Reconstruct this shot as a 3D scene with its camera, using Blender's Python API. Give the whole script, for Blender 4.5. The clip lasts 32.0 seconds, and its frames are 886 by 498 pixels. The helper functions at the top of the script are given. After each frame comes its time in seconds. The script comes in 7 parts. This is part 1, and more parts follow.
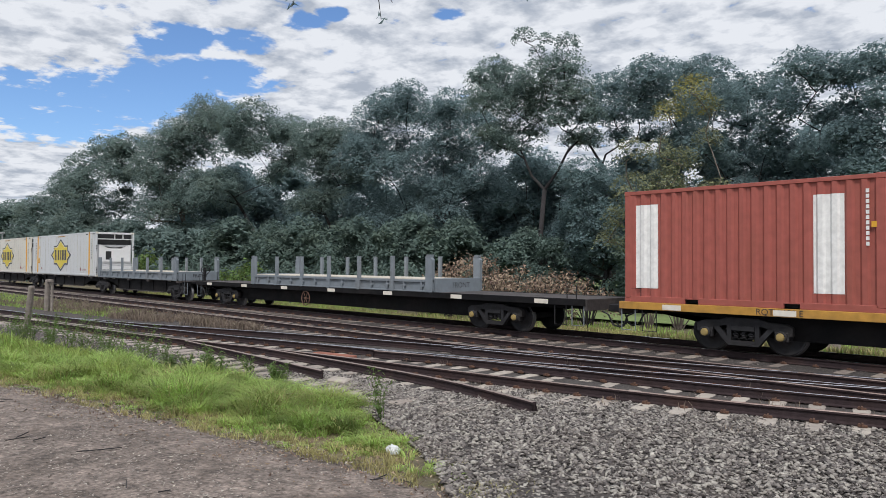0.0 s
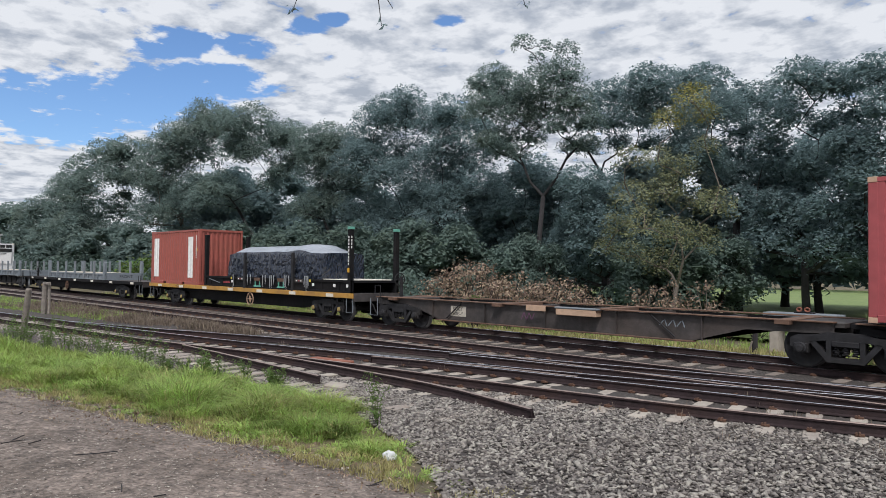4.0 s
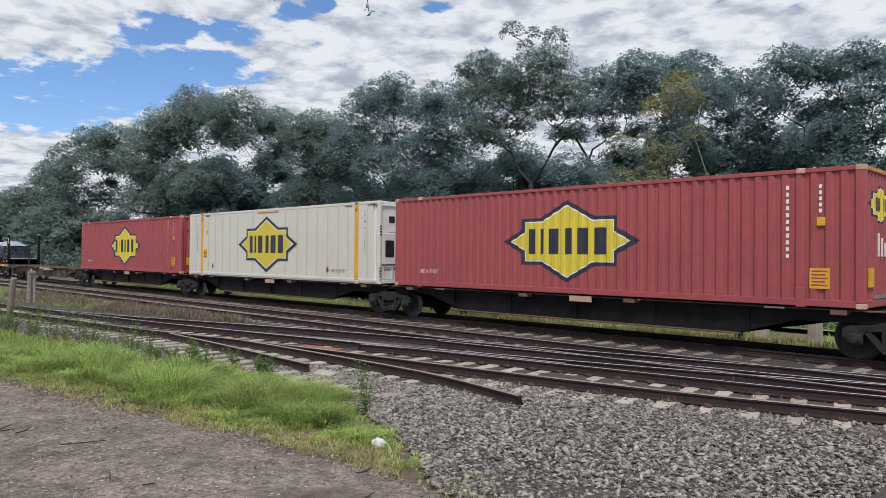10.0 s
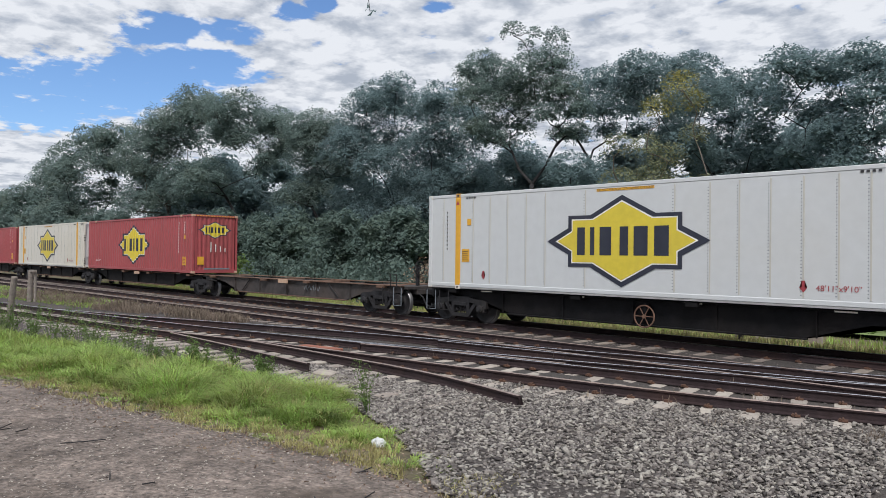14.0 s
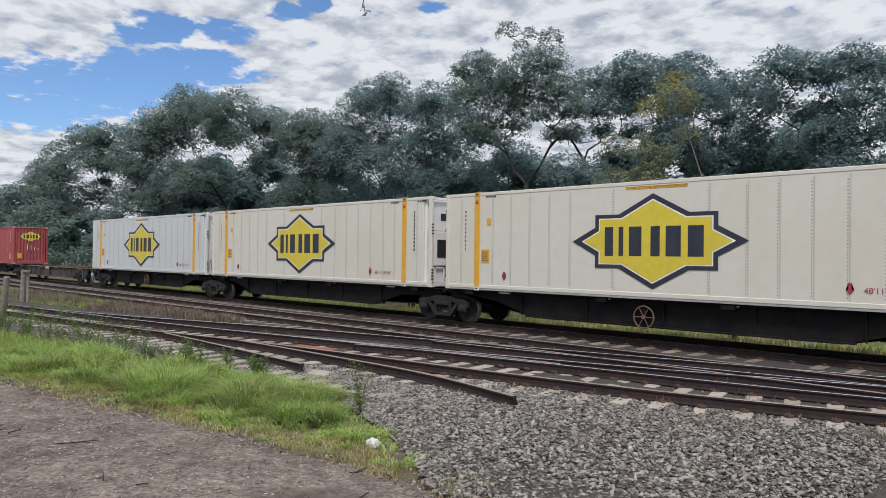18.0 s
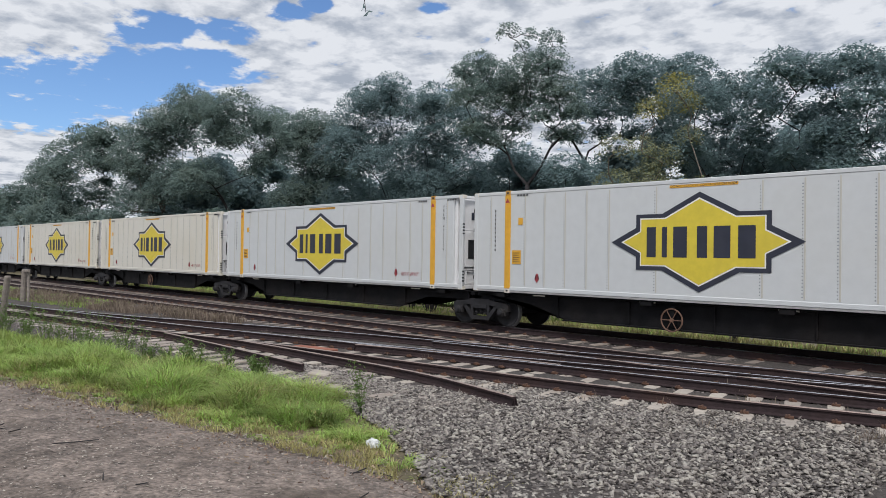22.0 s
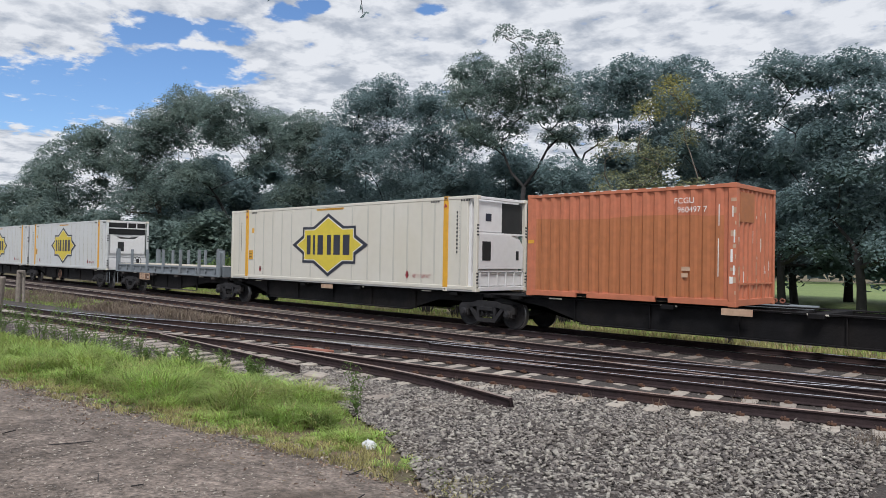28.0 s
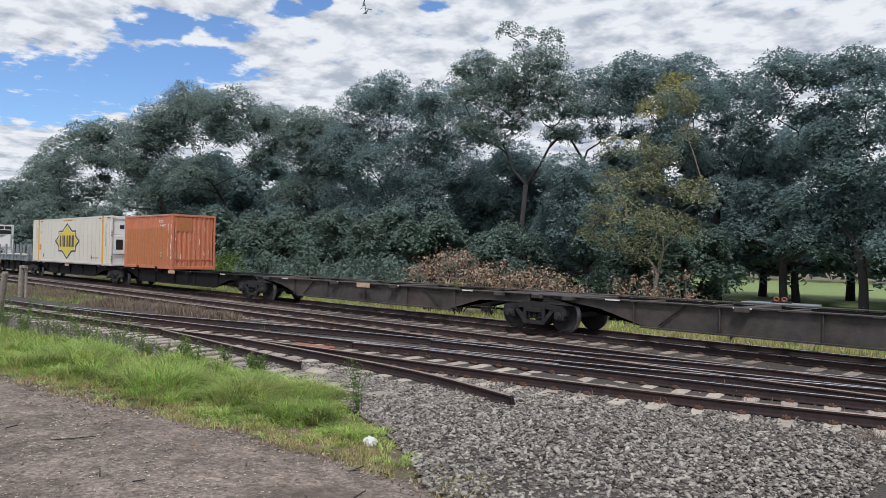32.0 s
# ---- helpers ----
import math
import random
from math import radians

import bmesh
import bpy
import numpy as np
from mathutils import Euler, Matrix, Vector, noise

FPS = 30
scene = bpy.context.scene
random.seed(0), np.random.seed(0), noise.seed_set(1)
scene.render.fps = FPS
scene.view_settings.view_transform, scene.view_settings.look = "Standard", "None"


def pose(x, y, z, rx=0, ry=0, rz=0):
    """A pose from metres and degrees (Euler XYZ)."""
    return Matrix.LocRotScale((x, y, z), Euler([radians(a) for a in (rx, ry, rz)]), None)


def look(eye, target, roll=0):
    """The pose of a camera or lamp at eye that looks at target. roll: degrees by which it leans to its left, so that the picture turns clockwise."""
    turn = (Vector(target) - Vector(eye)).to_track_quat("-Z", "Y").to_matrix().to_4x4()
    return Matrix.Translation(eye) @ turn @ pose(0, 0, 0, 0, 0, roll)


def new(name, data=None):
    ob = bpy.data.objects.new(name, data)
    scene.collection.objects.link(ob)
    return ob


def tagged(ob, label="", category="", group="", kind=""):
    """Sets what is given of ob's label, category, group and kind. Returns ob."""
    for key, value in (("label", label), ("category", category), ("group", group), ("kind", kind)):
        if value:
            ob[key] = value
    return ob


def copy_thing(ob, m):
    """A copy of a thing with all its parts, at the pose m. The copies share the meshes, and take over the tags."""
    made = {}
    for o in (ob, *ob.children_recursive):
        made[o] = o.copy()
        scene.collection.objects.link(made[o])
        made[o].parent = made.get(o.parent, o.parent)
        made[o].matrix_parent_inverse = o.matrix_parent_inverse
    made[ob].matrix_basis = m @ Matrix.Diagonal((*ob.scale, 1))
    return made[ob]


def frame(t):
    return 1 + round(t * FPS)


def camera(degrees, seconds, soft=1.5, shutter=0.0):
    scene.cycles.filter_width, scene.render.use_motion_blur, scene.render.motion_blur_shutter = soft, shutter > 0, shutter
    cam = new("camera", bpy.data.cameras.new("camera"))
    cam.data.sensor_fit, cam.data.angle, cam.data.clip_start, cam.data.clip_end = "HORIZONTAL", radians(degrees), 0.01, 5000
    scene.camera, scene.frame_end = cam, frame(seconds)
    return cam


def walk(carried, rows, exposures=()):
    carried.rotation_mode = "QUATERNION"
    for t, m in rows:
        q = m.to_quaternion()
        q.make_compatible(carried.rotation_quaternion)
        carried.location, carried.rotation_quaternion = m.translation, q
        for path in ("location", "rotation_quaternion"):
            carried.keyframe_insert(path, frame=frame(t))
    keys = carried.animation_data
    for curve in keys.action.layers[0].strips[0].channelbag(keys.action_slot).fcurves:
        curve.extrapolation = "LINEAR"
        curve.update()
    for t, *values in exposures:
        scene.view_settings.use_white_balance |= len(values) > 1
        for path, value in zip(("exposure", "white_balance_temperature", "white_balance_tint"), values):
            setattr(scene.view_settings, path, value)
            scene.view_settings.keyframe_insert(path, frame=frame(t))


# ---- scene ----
# World: x along the rails (the train rolls towards -x), y away from the camera, z = 0 at the rail head.
EYE = (0.0, 0.0, 2.1)


def aim(yaw, pitch, roll):
    """Camera pose at the standing place, by heading (degrees to the left of +y), tilt and lean."""
    a, b = radians(yaw), radians(pitch)
    way = Vector((-math.sin(a) * math.cos(b), math.cos(a) * math.cos(b), math.sin(b)))
    return look(EYE, Vector(EYE) + 10 * way, roll)


cam = camera(63.34, 32.0, soft=0.5)
PATH = [
    (0, aim(46.16, 1.08, 0.21)), (0.5, aim(46.17, 1.07, 0.44)), (1, aim(46.20, 1.08, 0.46)), (1.5, aim(46.22, 1.11, 0.54)),
    (2, aim(46.21, 1.17, 0.66)), (2.5, aim(46.19, 1.27, 0.77)), (3, aim(46.15, 1.39, 0.77)), (3.5, aim(46.11, 1.53, 0.73)),
    (5.5, aim(45.69, 1.41, 0.56)), (6, aim(45.54, 1.30, 0.63)), (6.5, aim(45.37, 1.19, 0.54)), (7, aim(45.20, 1.08, 0.49)),
    (7.5, aim(45.09, 0.94, 0.59)), (8, aim(45.04, 0.81, 0.64)), (8.5, aim(45.03, 0.71, 0.62)), (9, aim(45.04, 0.66, 0.62)),
    (9.5, aim(45.08, 0.62, 0.56)), (10, aim(45.10, 0.58, 0.52)), (10.5, aim(45.14, 0.57, 0.44)), (11, aim(45.16, 0.54, 0.54)),
    (11.5, aim(45.19, 0.44, 0.53)), (12, aim(45.18, 0.51, 0.58)), (12.5, aim(45.19, 0.51, 0.60)), (13, aim(45.17, 0.52, 0.62)),
    (13.5, aim(45.17, 0.55, 0.66)), (14, aim(45.14, 0.57, 0.66)), (14.5, aim(45.11, 0.62, 0.65)), (16.5, aim(44.91, 0.67, 0.62)),
    (17, aim(44.84, 0.64, 0.61)), (17.5, aim(44.77, 0.61, 0.64)), (18, aim(44.71, 0.60, 0.71)), (18.5, aim(44.65, 0.59, 0.73)),
    (19, aim(44.65, 0.57, 0.78)), (19.5, aim(44.66, 0.57, 0.82)), (20, aim(44.67, 0.57, 0.83)), (20.5, aim(44.69, 0.57, 0.79)),
    (21, aim(44.72, 0.58, 0.76)), (21.5, aim(44.73, 0.59, 0.75)), (22, aim(44.75, 0.64, 0.84)), (22.5, aim(44.78, 0.70, 1.01)),
    (23, aim(44.78, 0.75, 1.08)), (23.5, aim(44.78, 0.83, 1.04)), (24, aim(44.76, 0.88, 1.02)), (24.5, aim(44.75, 0.87, 0.96)),
    (25, aim(44.70, 0.83, 0.99)), (25.5, aim(44.68, 0.83, 0.95)), (27.5, aim(44.56, 0.73, 0.89)), (28, aim(44.47, 0.76, 0.95)),
    (28.5, aim(44.46, 0.66, 0.96)), (29, aim(44.41, 0.64, 0.94)), (29.5, aim(44.37, 0.62, 1.09)), (30, aim(44.41, 0.59, 1.20)),
    (30.5, aim(44.45, 0.57, 1.30)), (31, aim(44.48, 0.54, 1.25)), (31.5, aim(44.53, 0.54, 1.18)), (32, aim(44.61, 0.53, 1.19)),
]
walk(cam, PATH, exposures=[(0.0, 0.08, 6340, 12), (6.0, 0.05, 6340, 12), (9.0, 0.05, 6340, 12), (12.0, 0.13, 6340, 12), (16.0, 0.05, 6340, 12), (20.0, 0.00, 6340, 12), (25.0, 0.02, 6340, 12), (28.0, 0.05, 6340, 12), (30.0, 0.12, 6340, 12), (32.0, 0.13, 6340, 12)])

# ---- world and sun ----
SUN_EL, SUN_AZ = radians(54), radians(-50)   # azimuth of the light's source, from +x towards +y


def build_world():
    w = bpy.data.worlds.new("sky")
    scene.world = w
    w.use_nodes = True
    nt = w.node_tree
    nt.nodes.clear()
    N, L = nt.nodes.new, nt.links.new
    out, bg = N("ShaderNodeOutputWorld"), N("ShaderNodeBackground")
    sky = N("ShaderNodeTexSky")
    sky.sky_type, sky.sun_disc = "NISHITA", False
    sky.sun_elevation, sky.sun_rotation = SUN_EL, radians(90) - SUN_AZ
    sky.air_density, sky.dust_density, sky.ozone_density = 1.0, 0.2, 3.0
    co = N("ShaderNodeTexCoord")
    sep = N("ShaderNodeSeparateXYZ")
    L(co.outputs["Generated"], sep.inputs[0])
    # project the direction onto a flat cloud sheet: v.xy / (v.z + 0.12)
    add = N("ShaderNodeMath"); add.operation = "ADD"; add.inputs[1].default_value = 0.13
    mx = N("ShaderNodeMath"); mx.operation = "MAXIMUM"; mx.inputs[1].default_value = 0.02
    L(sep.outputs[2], mx.inputs[0]); L(mx.outputs[0], add.inputs[0])
    comb = N("ShaderNodeCombineXYZ")
    for i in (0, 1):
        dv = N("ShaderNodeMath"); dv.operation = "DIVIDE"
        L(sep.outputs[i], dv.inputs[0]); L(add.outputs[0], dv.inputs[1]); L(dv.outputs[0], comb.inputs[i])
    big, fine, shade = N("ShaderNodeTexNoise"), N("ShaderNodeTexNoise"), N("ShaderNodeTexNoise")
    for n, sc, det, ro, dist in ((big, 2.0, 6, 0.55, 0.2), (fine, 9.0, 9, 0.58, 0.15), (shade, 6.0, 6, 0.5, 0.15)):
        n.inputs["Scale"].default_value, n.inputs["Detail"].default_value = sc, det
        n.inputs["Roughness"].default_value, n.inputs["Distortion"].default_value = ro, dist
        L(comb.outputs[0], n.inputs["Vector"])
    # openings of clear sky, torn by the noise
    hole = None
    for p, r in CLEAR:
        d = N("ShaderNodeVectorMath"); d.operation = "DISTANCE"
        d.inputs[1].default_value = p
        sc = N("ShaderNodeVectorMath"); sc.operation = "MULTIPLY"; sc.inputs[1].default_value = (1, 1, 2.6)
        L(co.outputs["Generated"], sc.inputs[0]); L(sc.outputs[0], d.inputs[0])
        mr = N("ShaderNodeMapRange"); mr.inputs[1].default_value, mr.inputs[2].default_value = r, r * 0.35
        L(d.outputs["Value"], mr.inputs[0])
        if hole is None:
            hole = mr
        else:
            m = N("ShaderNodeMath"); m.operation = "MAXIMUM"
            L(hole.outputs[0], m.inputs[0]); L(mr.outputs[0], m.inputs[1]); hole = m
    mixn = N("ShaderNodeMath"); mixn.operation = "MULTIPLY_ADD"; mixn.inputs[1].default_value = 1.15
    L(fine.outputs["Fac"], mixn.inputs[0])
    sb = N("ShaderNodeMath"); sb.operation = "MULTIPLY"; sb.inputs[1].default_value = 0.6
    L(big.outputs["Fac"], sb.inputs[0]); L(sb.outputs[0], mixn.inputs[2])
    sub = N("ShaderNodeMath"); sub.operation = "MULTIPLY_ADD"; sub.inputs[1].default_value = -0.455
    L(hole.outputs[0], sub.inputs[0]); L(mixn.outputs[0], sub.inputs[2])
    cover = N("ShaderNodeMapRange"); cover.interpolation_type = "SMOOTHSTEP"
    cover.inputs[1].default_value, cover.inputs[2].default_value = 0.53, 0.73
    L(sub.outputs[0], cover.inputs[0])
    cl = N("ShaderNodeValToRGB")
    cl.color_ramp.elements[0].position, cl.color_ramp.elements[1].position = 0.44, 0.60
    cl.color_ramp.elements[0].color, cl.color_ramp.elements[1].color = (*CLOUD_DARK, 1), (*CLOUD_LIGHT, 1)
    puff = N("ShaderNodeMath"); puff.operation = "MULTIPLY_ADD"; puff.inputs[1].default_value = 0.55
    sh = N("ShaderNodeMath"); sh.operation = "MULTIPLY"; sh.inputs[1].default_value = 0.55
    L(fine.outputs["Fac"], sh.inputs[0]); L(shade.outputs["Fac"], puff.inputs[0]); L(sh.outputs[0], puff.inputs[2])
    L(puff.outputs[0], cl.inputs[0])
    skyb = N("ShaderNodeVectorMath"); skyb.operation = "MULTIPLY"; skyb.inputs[1].default_value = SKY_BLUE
    L(sky.outputs[0], skyb.inputs[0])
    mix = N("ShaderNodeMix"); mix.data_type = "RGBA"
    L(cover.outputs[0], mix.inputs[0]); L(skyb.outputs[0], mix.inputs[6]); L(cl.outputs[0], mix.inputs[7])
    L(mix.outputs[2], bg.inputs["Color"]); L(bg.outputs[0], out.inputs[0])
    bg.inputs["Strength"].default_value = SKY_STRENGTH


SKY_STRENGTH, SKY_BLUE = 0.13, (0.74, 0.86, 1.0)
CLOUD_DARK, CLOUD_LIGHT = (3.1, 3.45, 3.95), (5.85, 6.05, 6.25)
CLEAR = [((-0.950, 0.253, 0.473), 0.150), ((-0.928, 0.314, 0.520), 0.140), ((-0.901, 0.371, 0.582), 0.130), ((-0.872, 0.427, 0.627), 0.110), ((-0.876, 0.394, 0.725), 0.075), ((-0.847, 0.448, 0.740), 0.060), ((-0.893, 0.360, 0.700), 0.050), ((-0.797, 0.516, 0.816), 0.040), ((-0.774, 0.543, 0.846), 0.034), ((-0.675, 0.662, 0.850), 0.030)]
build_world()
sun = new("sun", bpy.data.lights.new("sun", "SUN"))
sun.data.energy, sun.data.angle, sun.data.color = 2.6, radians(12), (1.0, 0.96, 0.9)
sun.matrix_world = look((60 * math.cos(SUN_AZ), 60 * math.sin(SUN_AZ), 60 * math.tan(SUN_EL)), (0, 0, 0))


# ---- materials ----
def material(name, color, rough=0.7, metal=0.0, grain=(6.0, 0.25), stain=(0.6, 0.2, None), bump=(30.0, 0.1), island=0.0, per_object=0.0, translucent=0.0, gloss=0.5):
    """Principled material with fine grain, large stains (scale, amount, colour), bump and variation per piece."""
    m = bpy.data.materials.new(name)
    m.use_nodes = True
    nt = m.node_tree
    N, L = nt.nodes.new, nt.links.new
    b = nt.nodes["Principled BSDF"]
    co = N("ShaderNodeTexCoord")
    n1, n2 = N("ShaderNodeTexNoise"), N("ShaderNodeTexNoise")
    n1.inputs["Scale"].default_value, n1.inputs["Detail"].default_value = grain[0], 6
    n2.inputs["Scale"].default_value, n2.inputs["Detail"].default_value = stain[0], 5
    n2.inputs["Distortion"].default_value = 0.6
    for n in (n1, n2):
        L(co.outputs["Object"], n.inputs["Vector"])
    hsv = N("ShaderNodeHueSaturation")
    hsv.inputs["Color"].default_value = (*color, 1)
    mr = N("ShaderNodeMapRange")
    mr.inputs[1].default_value, mr.inputs[2].default_value = 0.3, 0.7
    mr.inputs[3].default_value, mr.inputs[4].default_value = 1 - grain[1], 1 + grain[1]
    L(n1.outputs["Fac"], mr.inputs[0])
    value = mr.outputs[0]
    for source, amount in (("island", island), ("object", per_object)):
        if amount:
            g = N("ShaderNodeNewGeometry") if source == "island" else N("ShaderNodeObjectInfo")
            v = N("ShaderNodeMapRange")
            v.inputs[3].default_value, v.inputs[4].default_value = 1 - amount, 1 + amount
            L(g.outputs["Random Per Island" if source == "island" else "Random"], v.inputs[0])
            mu = N("ShaderNodeMath"); mu.operation = "MULTIPLY"
            L(value, mu.inputs[0]); L(v.outputs[0], mu.inputs[1]); value = mu.outputs[0]
            h = N("ShaderNodeMapRange")
            h.inputs[3].default_value, h.inputs[4].default_value = 0.5 - 0.05 * amount, 0.5 + 0.05 * amount
            L(g.outputs["Random Per Island" if source == "island" else "Random"], h.inputs[0])
            L(h.outputs[0], hsv.inputs["Hue"])
    L(value, hsv.inputs["Value"])
    mix = N("ShaderNodeMix"); mix.data_type = "RGBA"
    s = N("ShaderNodeMapRange")
    s.inputs[1].default_value, s.inputs[2].default_value = 0.48, 0.72
    s.inputs[3].default_value, s.inputs[4].default_value = 0.0, stain[1]
    L(n2.outputs["Fac"], s.inputs[0]); L(s.outputs[0], mix.inputs[0])
    L(hsv.outputs[0], mix.inputs[6])
    mix.inputs[7].default_value = (*(stain[2] or [c * 0.5 for c in color]), 1)
    L(mix.outputs[2], b.inputs["Base Color"])
    b.inputs["Metallic"].default_value = metal
    b.inputs["Specular IOR Level"].default_value = gloss
    rr = N("ShaderNodeMapRange")
    rr.inputs[3].default_value, rr.inputs[4].default_value = max(0.05, rough - 0.12), min(1, rough + 0.12)
    L(n1.outputs["Fac"], rr.inputs[0]); L(rr.outputs[0], b.inputs["Roughness"])
    if bump[1]:
        n3, bp = N("ShaderNodeTexNoise"), N("ShaderNodeBump")
        n3.inputs["Scale"].default_value, n3.inputs["Detail"].default_value = bump[0], 4
        bp.inputs["Strength"].default_value, bp.inputs["Distance"].default_value = min(1, bump[1] * 2), 0.02
        L(co.outputs["Object"], n3.inputs["Vector"]); L(n3.outputs["Fac"], bp.inputs["Height"]); L(bp.outputs[0], b.inputs["Normal"])
    if translucent:
        tr, ms = N("ShaderNodeBsdfTranslucent"), N("ShaderNodeMixShader")
        L(mix.outputs[2], tr.inputs["Color"])
        ms.inputs[0].default_value = translucent
        L(b.outputs[0], ms.inputs[1]); L(tr.outputs[0], ms.inputs[2]); L(ms.outputs[0], nt.nodes["Material Output"].inputs[0])
    return m


RUST = (0.16, 0.075, 0.045)
M_RED = material("dark_red_container_paint", (0.34, 0.070, 0.077), 0.5, 0, (5, 0.10), (0.5, 0.35, (0.20, 0.055, 0.05)), (12, 0.05))
M_RUSTRED = material("brick_red_container_paint", (0.34, 0.090, 0.070), 0.55, 0, (5, 0.12), (0.7, 0.4, (0.24, 0.08, 0.05)), (12, 0.05))
M_ORANGE = material("orange_container_paint", (0.50, 0.165, 0.090), 0.55, 0, (5, 0.12), (0.8, 0.35, (0.34, 0.13, 0.06)), (12, 0.05))
M_OCHRE = material("ochre_overpaint", (0.40, 0.145, 0.058), 0.55, 0, (5, 0.12), (0.9, 0.35, (0.40, 0.14, 0.06)), (12, 0.05))
M_WHITE = material("white_reefer_paint", (0.565, 0.588, 0.605), 0.45, 0, (4, 0.03), (0.35, 0.25, (0.54, 0.53, 0.49)), (10, 0.03))
M_CREAM = material("cream_reefer_paint", (0.635, 0.615, 0.555), 0.45, 0, (4, 0.03), (0.35, 0.28, (0.54, 0.49, 0.37)), (10, 0.03))
M_UNIT = material("white_unit_paint", (0.74, 0.74, 0.75), 0.4, 0, (5, 0.04), (0.8, 0.2, (0.6, 0.58, 0.52)), (10, 0.02))
M_ALU = material("scuffed_aluminium", (0.42, 0.42, 0.42), 0.5, 0.3, (5, 0.15), (0.8, 0.5, (0.30, 0.29, 0.28)), (14, 0.1))
M_YELLOW = material("yellow_band_paint", (0.68, 0.36, 0.03), 0.5, 0, (6, 0.08), (1.0, 0.25, (0.5, 0.27, 0.04)), (12, 0.03))
M_LOGO = material("yellow_emblem_paint", (0.66, 0.53, 0.05), 0.5, 0, (6, 0.06), (1.2, 0.25, (0.5, 0.38, 0.06)), (12, 0.02))
M_NAVY = material("navy_emblem_paint", (0.022, 0.026, 0.045), 0.5, 0, (6, 0.12), (1.2, 0.2, (0.06, 0.06, 0.07)), (12, 0.02))
# dark wagon paint; on the far side beams it stands for shade
M_WAGON = material("dark_wagon_paint_and_shade", (0.011, 0.011, 0.013), 0.8, 0, (4, 0.3), (0.7, 0.6, (0.026, 0.022, 0.021)), (18, 0.2), gloss=0.2)
M_BROWN = material("brown_wagon_paint", (0.056, 0.049, 0.048), 0.7, 0, (4, 0.25), (0.6, 0.5, (0.066, 0.047, 0.038)), (18, 0.2))
M_RUSTY = material("rusty_edge", (0.15, 0.085, 0.058), 0.8, 0, (5, 0.3), (1.0, 0.6, (0.10, 0.065, 0.05)), (18, 0.2))
M_BOARD = material("faded_orange_board", (0.50, 0.34, 0.24), 0.7, 0, (6, 0.15), (2.0, 0.4, (0.36, 0.22, 0.15)), (18, 0.05))
M_SILL = material("yellow_sill_paint", (0.47, 0.25, 0.045), 0.55, 0, (5, 0.2), (0.9, 0.7, (0.22, 0.115, 0.05)), (14, 0.1))
M_GREY = material("grey_rack_paint", (0.18, 0.208, 0.235), 0.6, 0, (5, 0.1), (0.8, 0.35, (0.17, 0.17, 0.17)), (14, 0.1))
M_DECK = material("pale_rack_deck", (0.52, 0.48, 0.41), 0.8, 0, (8, 0.15), (1.0, 0.4, (0.33, 0.29, 0.24)), (20, 0.2))
M_STEEL = material("worn_wheel_steel", (0.23, 0.23, 0.235), 0.45, 0.8, (6, 0.15), (1.5, 0.3, (0.2, 0.18, 0.17)), (20, 0.05))
M_BOGIE = material("grimy_bogie_steel", (0.024, 0.024, 0.027), 0.7, 0, (6, 0.35), (1.4, 0.6, (0.034, 0.030, 0.028)), (22, 0.3), gloss=0.25)
M_BRASS = material("yellow_axle_cap", (0.30, 0.22, 0.08), 0.6, 0, (8, 0.2), (3, 0.3, None), (20, 0.1))
M_BLACK = material("black_rubber_and_vent", (0.015, 0.016, 0.018), 0.6, 0, (6, 0.3), (1, 0.3, (0.04, 0.04, 0.04)), (20, 0.1))
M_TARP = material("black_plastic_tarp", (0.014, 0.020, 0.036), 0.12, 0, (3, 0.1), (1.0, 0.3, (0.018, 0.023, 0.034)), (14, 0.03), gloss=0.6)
# grey puts the sky's reflection on the black wrap into the colour
M_TARPSHEEN = material("tarp_top_painted_sky_sheen", (0.30, 0.33, 0.38), 0.32, 0, (3, 0.2), (1.0, 0.4, (0.15, 0.17, 0.21)), (9, 0.3))
M_LABEL = material("pale_label", (0.72, 0.68, 0.60), 0.6, 0, (6, 0.1), (2, 0.3, (0.45, 0.38, 0.30)), (20, 0))
M_TEXT = material("white_stencil", (0.78, 0.78, 0.76), 0.6, 0, (9, 0.1), (3, 0.2, None), (20, 0))
M_DARKTEXT = material("dark_stencil", (0.03, 0.03, 0.035), 0.6, 0, (9, 0.1), (3, 0.2, None), (20, 0))
M_REDTEXT = material("red_stencil", (0.33, 0.045, 0.055), 0.6, 0, (9, 0.1), (3, 0.2, None), (20, 0))
M_PURPLE = material("purple_spray_paint", (0.13, 0.055, 0.11), 0.6, 0, (6, 0.2), (2, 0.3, None), (20, 0))
M_TEAL = material("teal_paint", (0.14, 0.42, 0.33), 0.5, 0, (6, 0.1), (2, 0.3, None), (20, 0))
M_RAILSIDE = material("rusty_rail_web", (0.034, 0.023, 0.025), 0.8, 0.0, (9, 0.3), (0.8, 0.5, (0.060, 0.033, 0.026)), (40, 0.2), gloss=0.25)
M_RAILTOP = material("polished_rail_head", (0.66, 0.65, 0.68), 0.2, 1, (9, 0.12), (0.8, 0.3, (0.28, 0.25, 0.24)), (40, 0.02))
M_RAILTOPRUST = material("rusted_rail_head", (0.36, 0.28, 0.25), 0.4, 0.6, (9, 0.2), (0.8, 0.5, (0.34, 0.27, 0.23)), (40, 0.05))
M_SLEEPER = material("weathered_concrete_sleeper", (0.37, 0.33, 0.29), 0.9, 0, (7, 0.15), (1.4, 0.6, (0.22, 0.17, 0.14)), (30, 0.3), per_object=0.2)
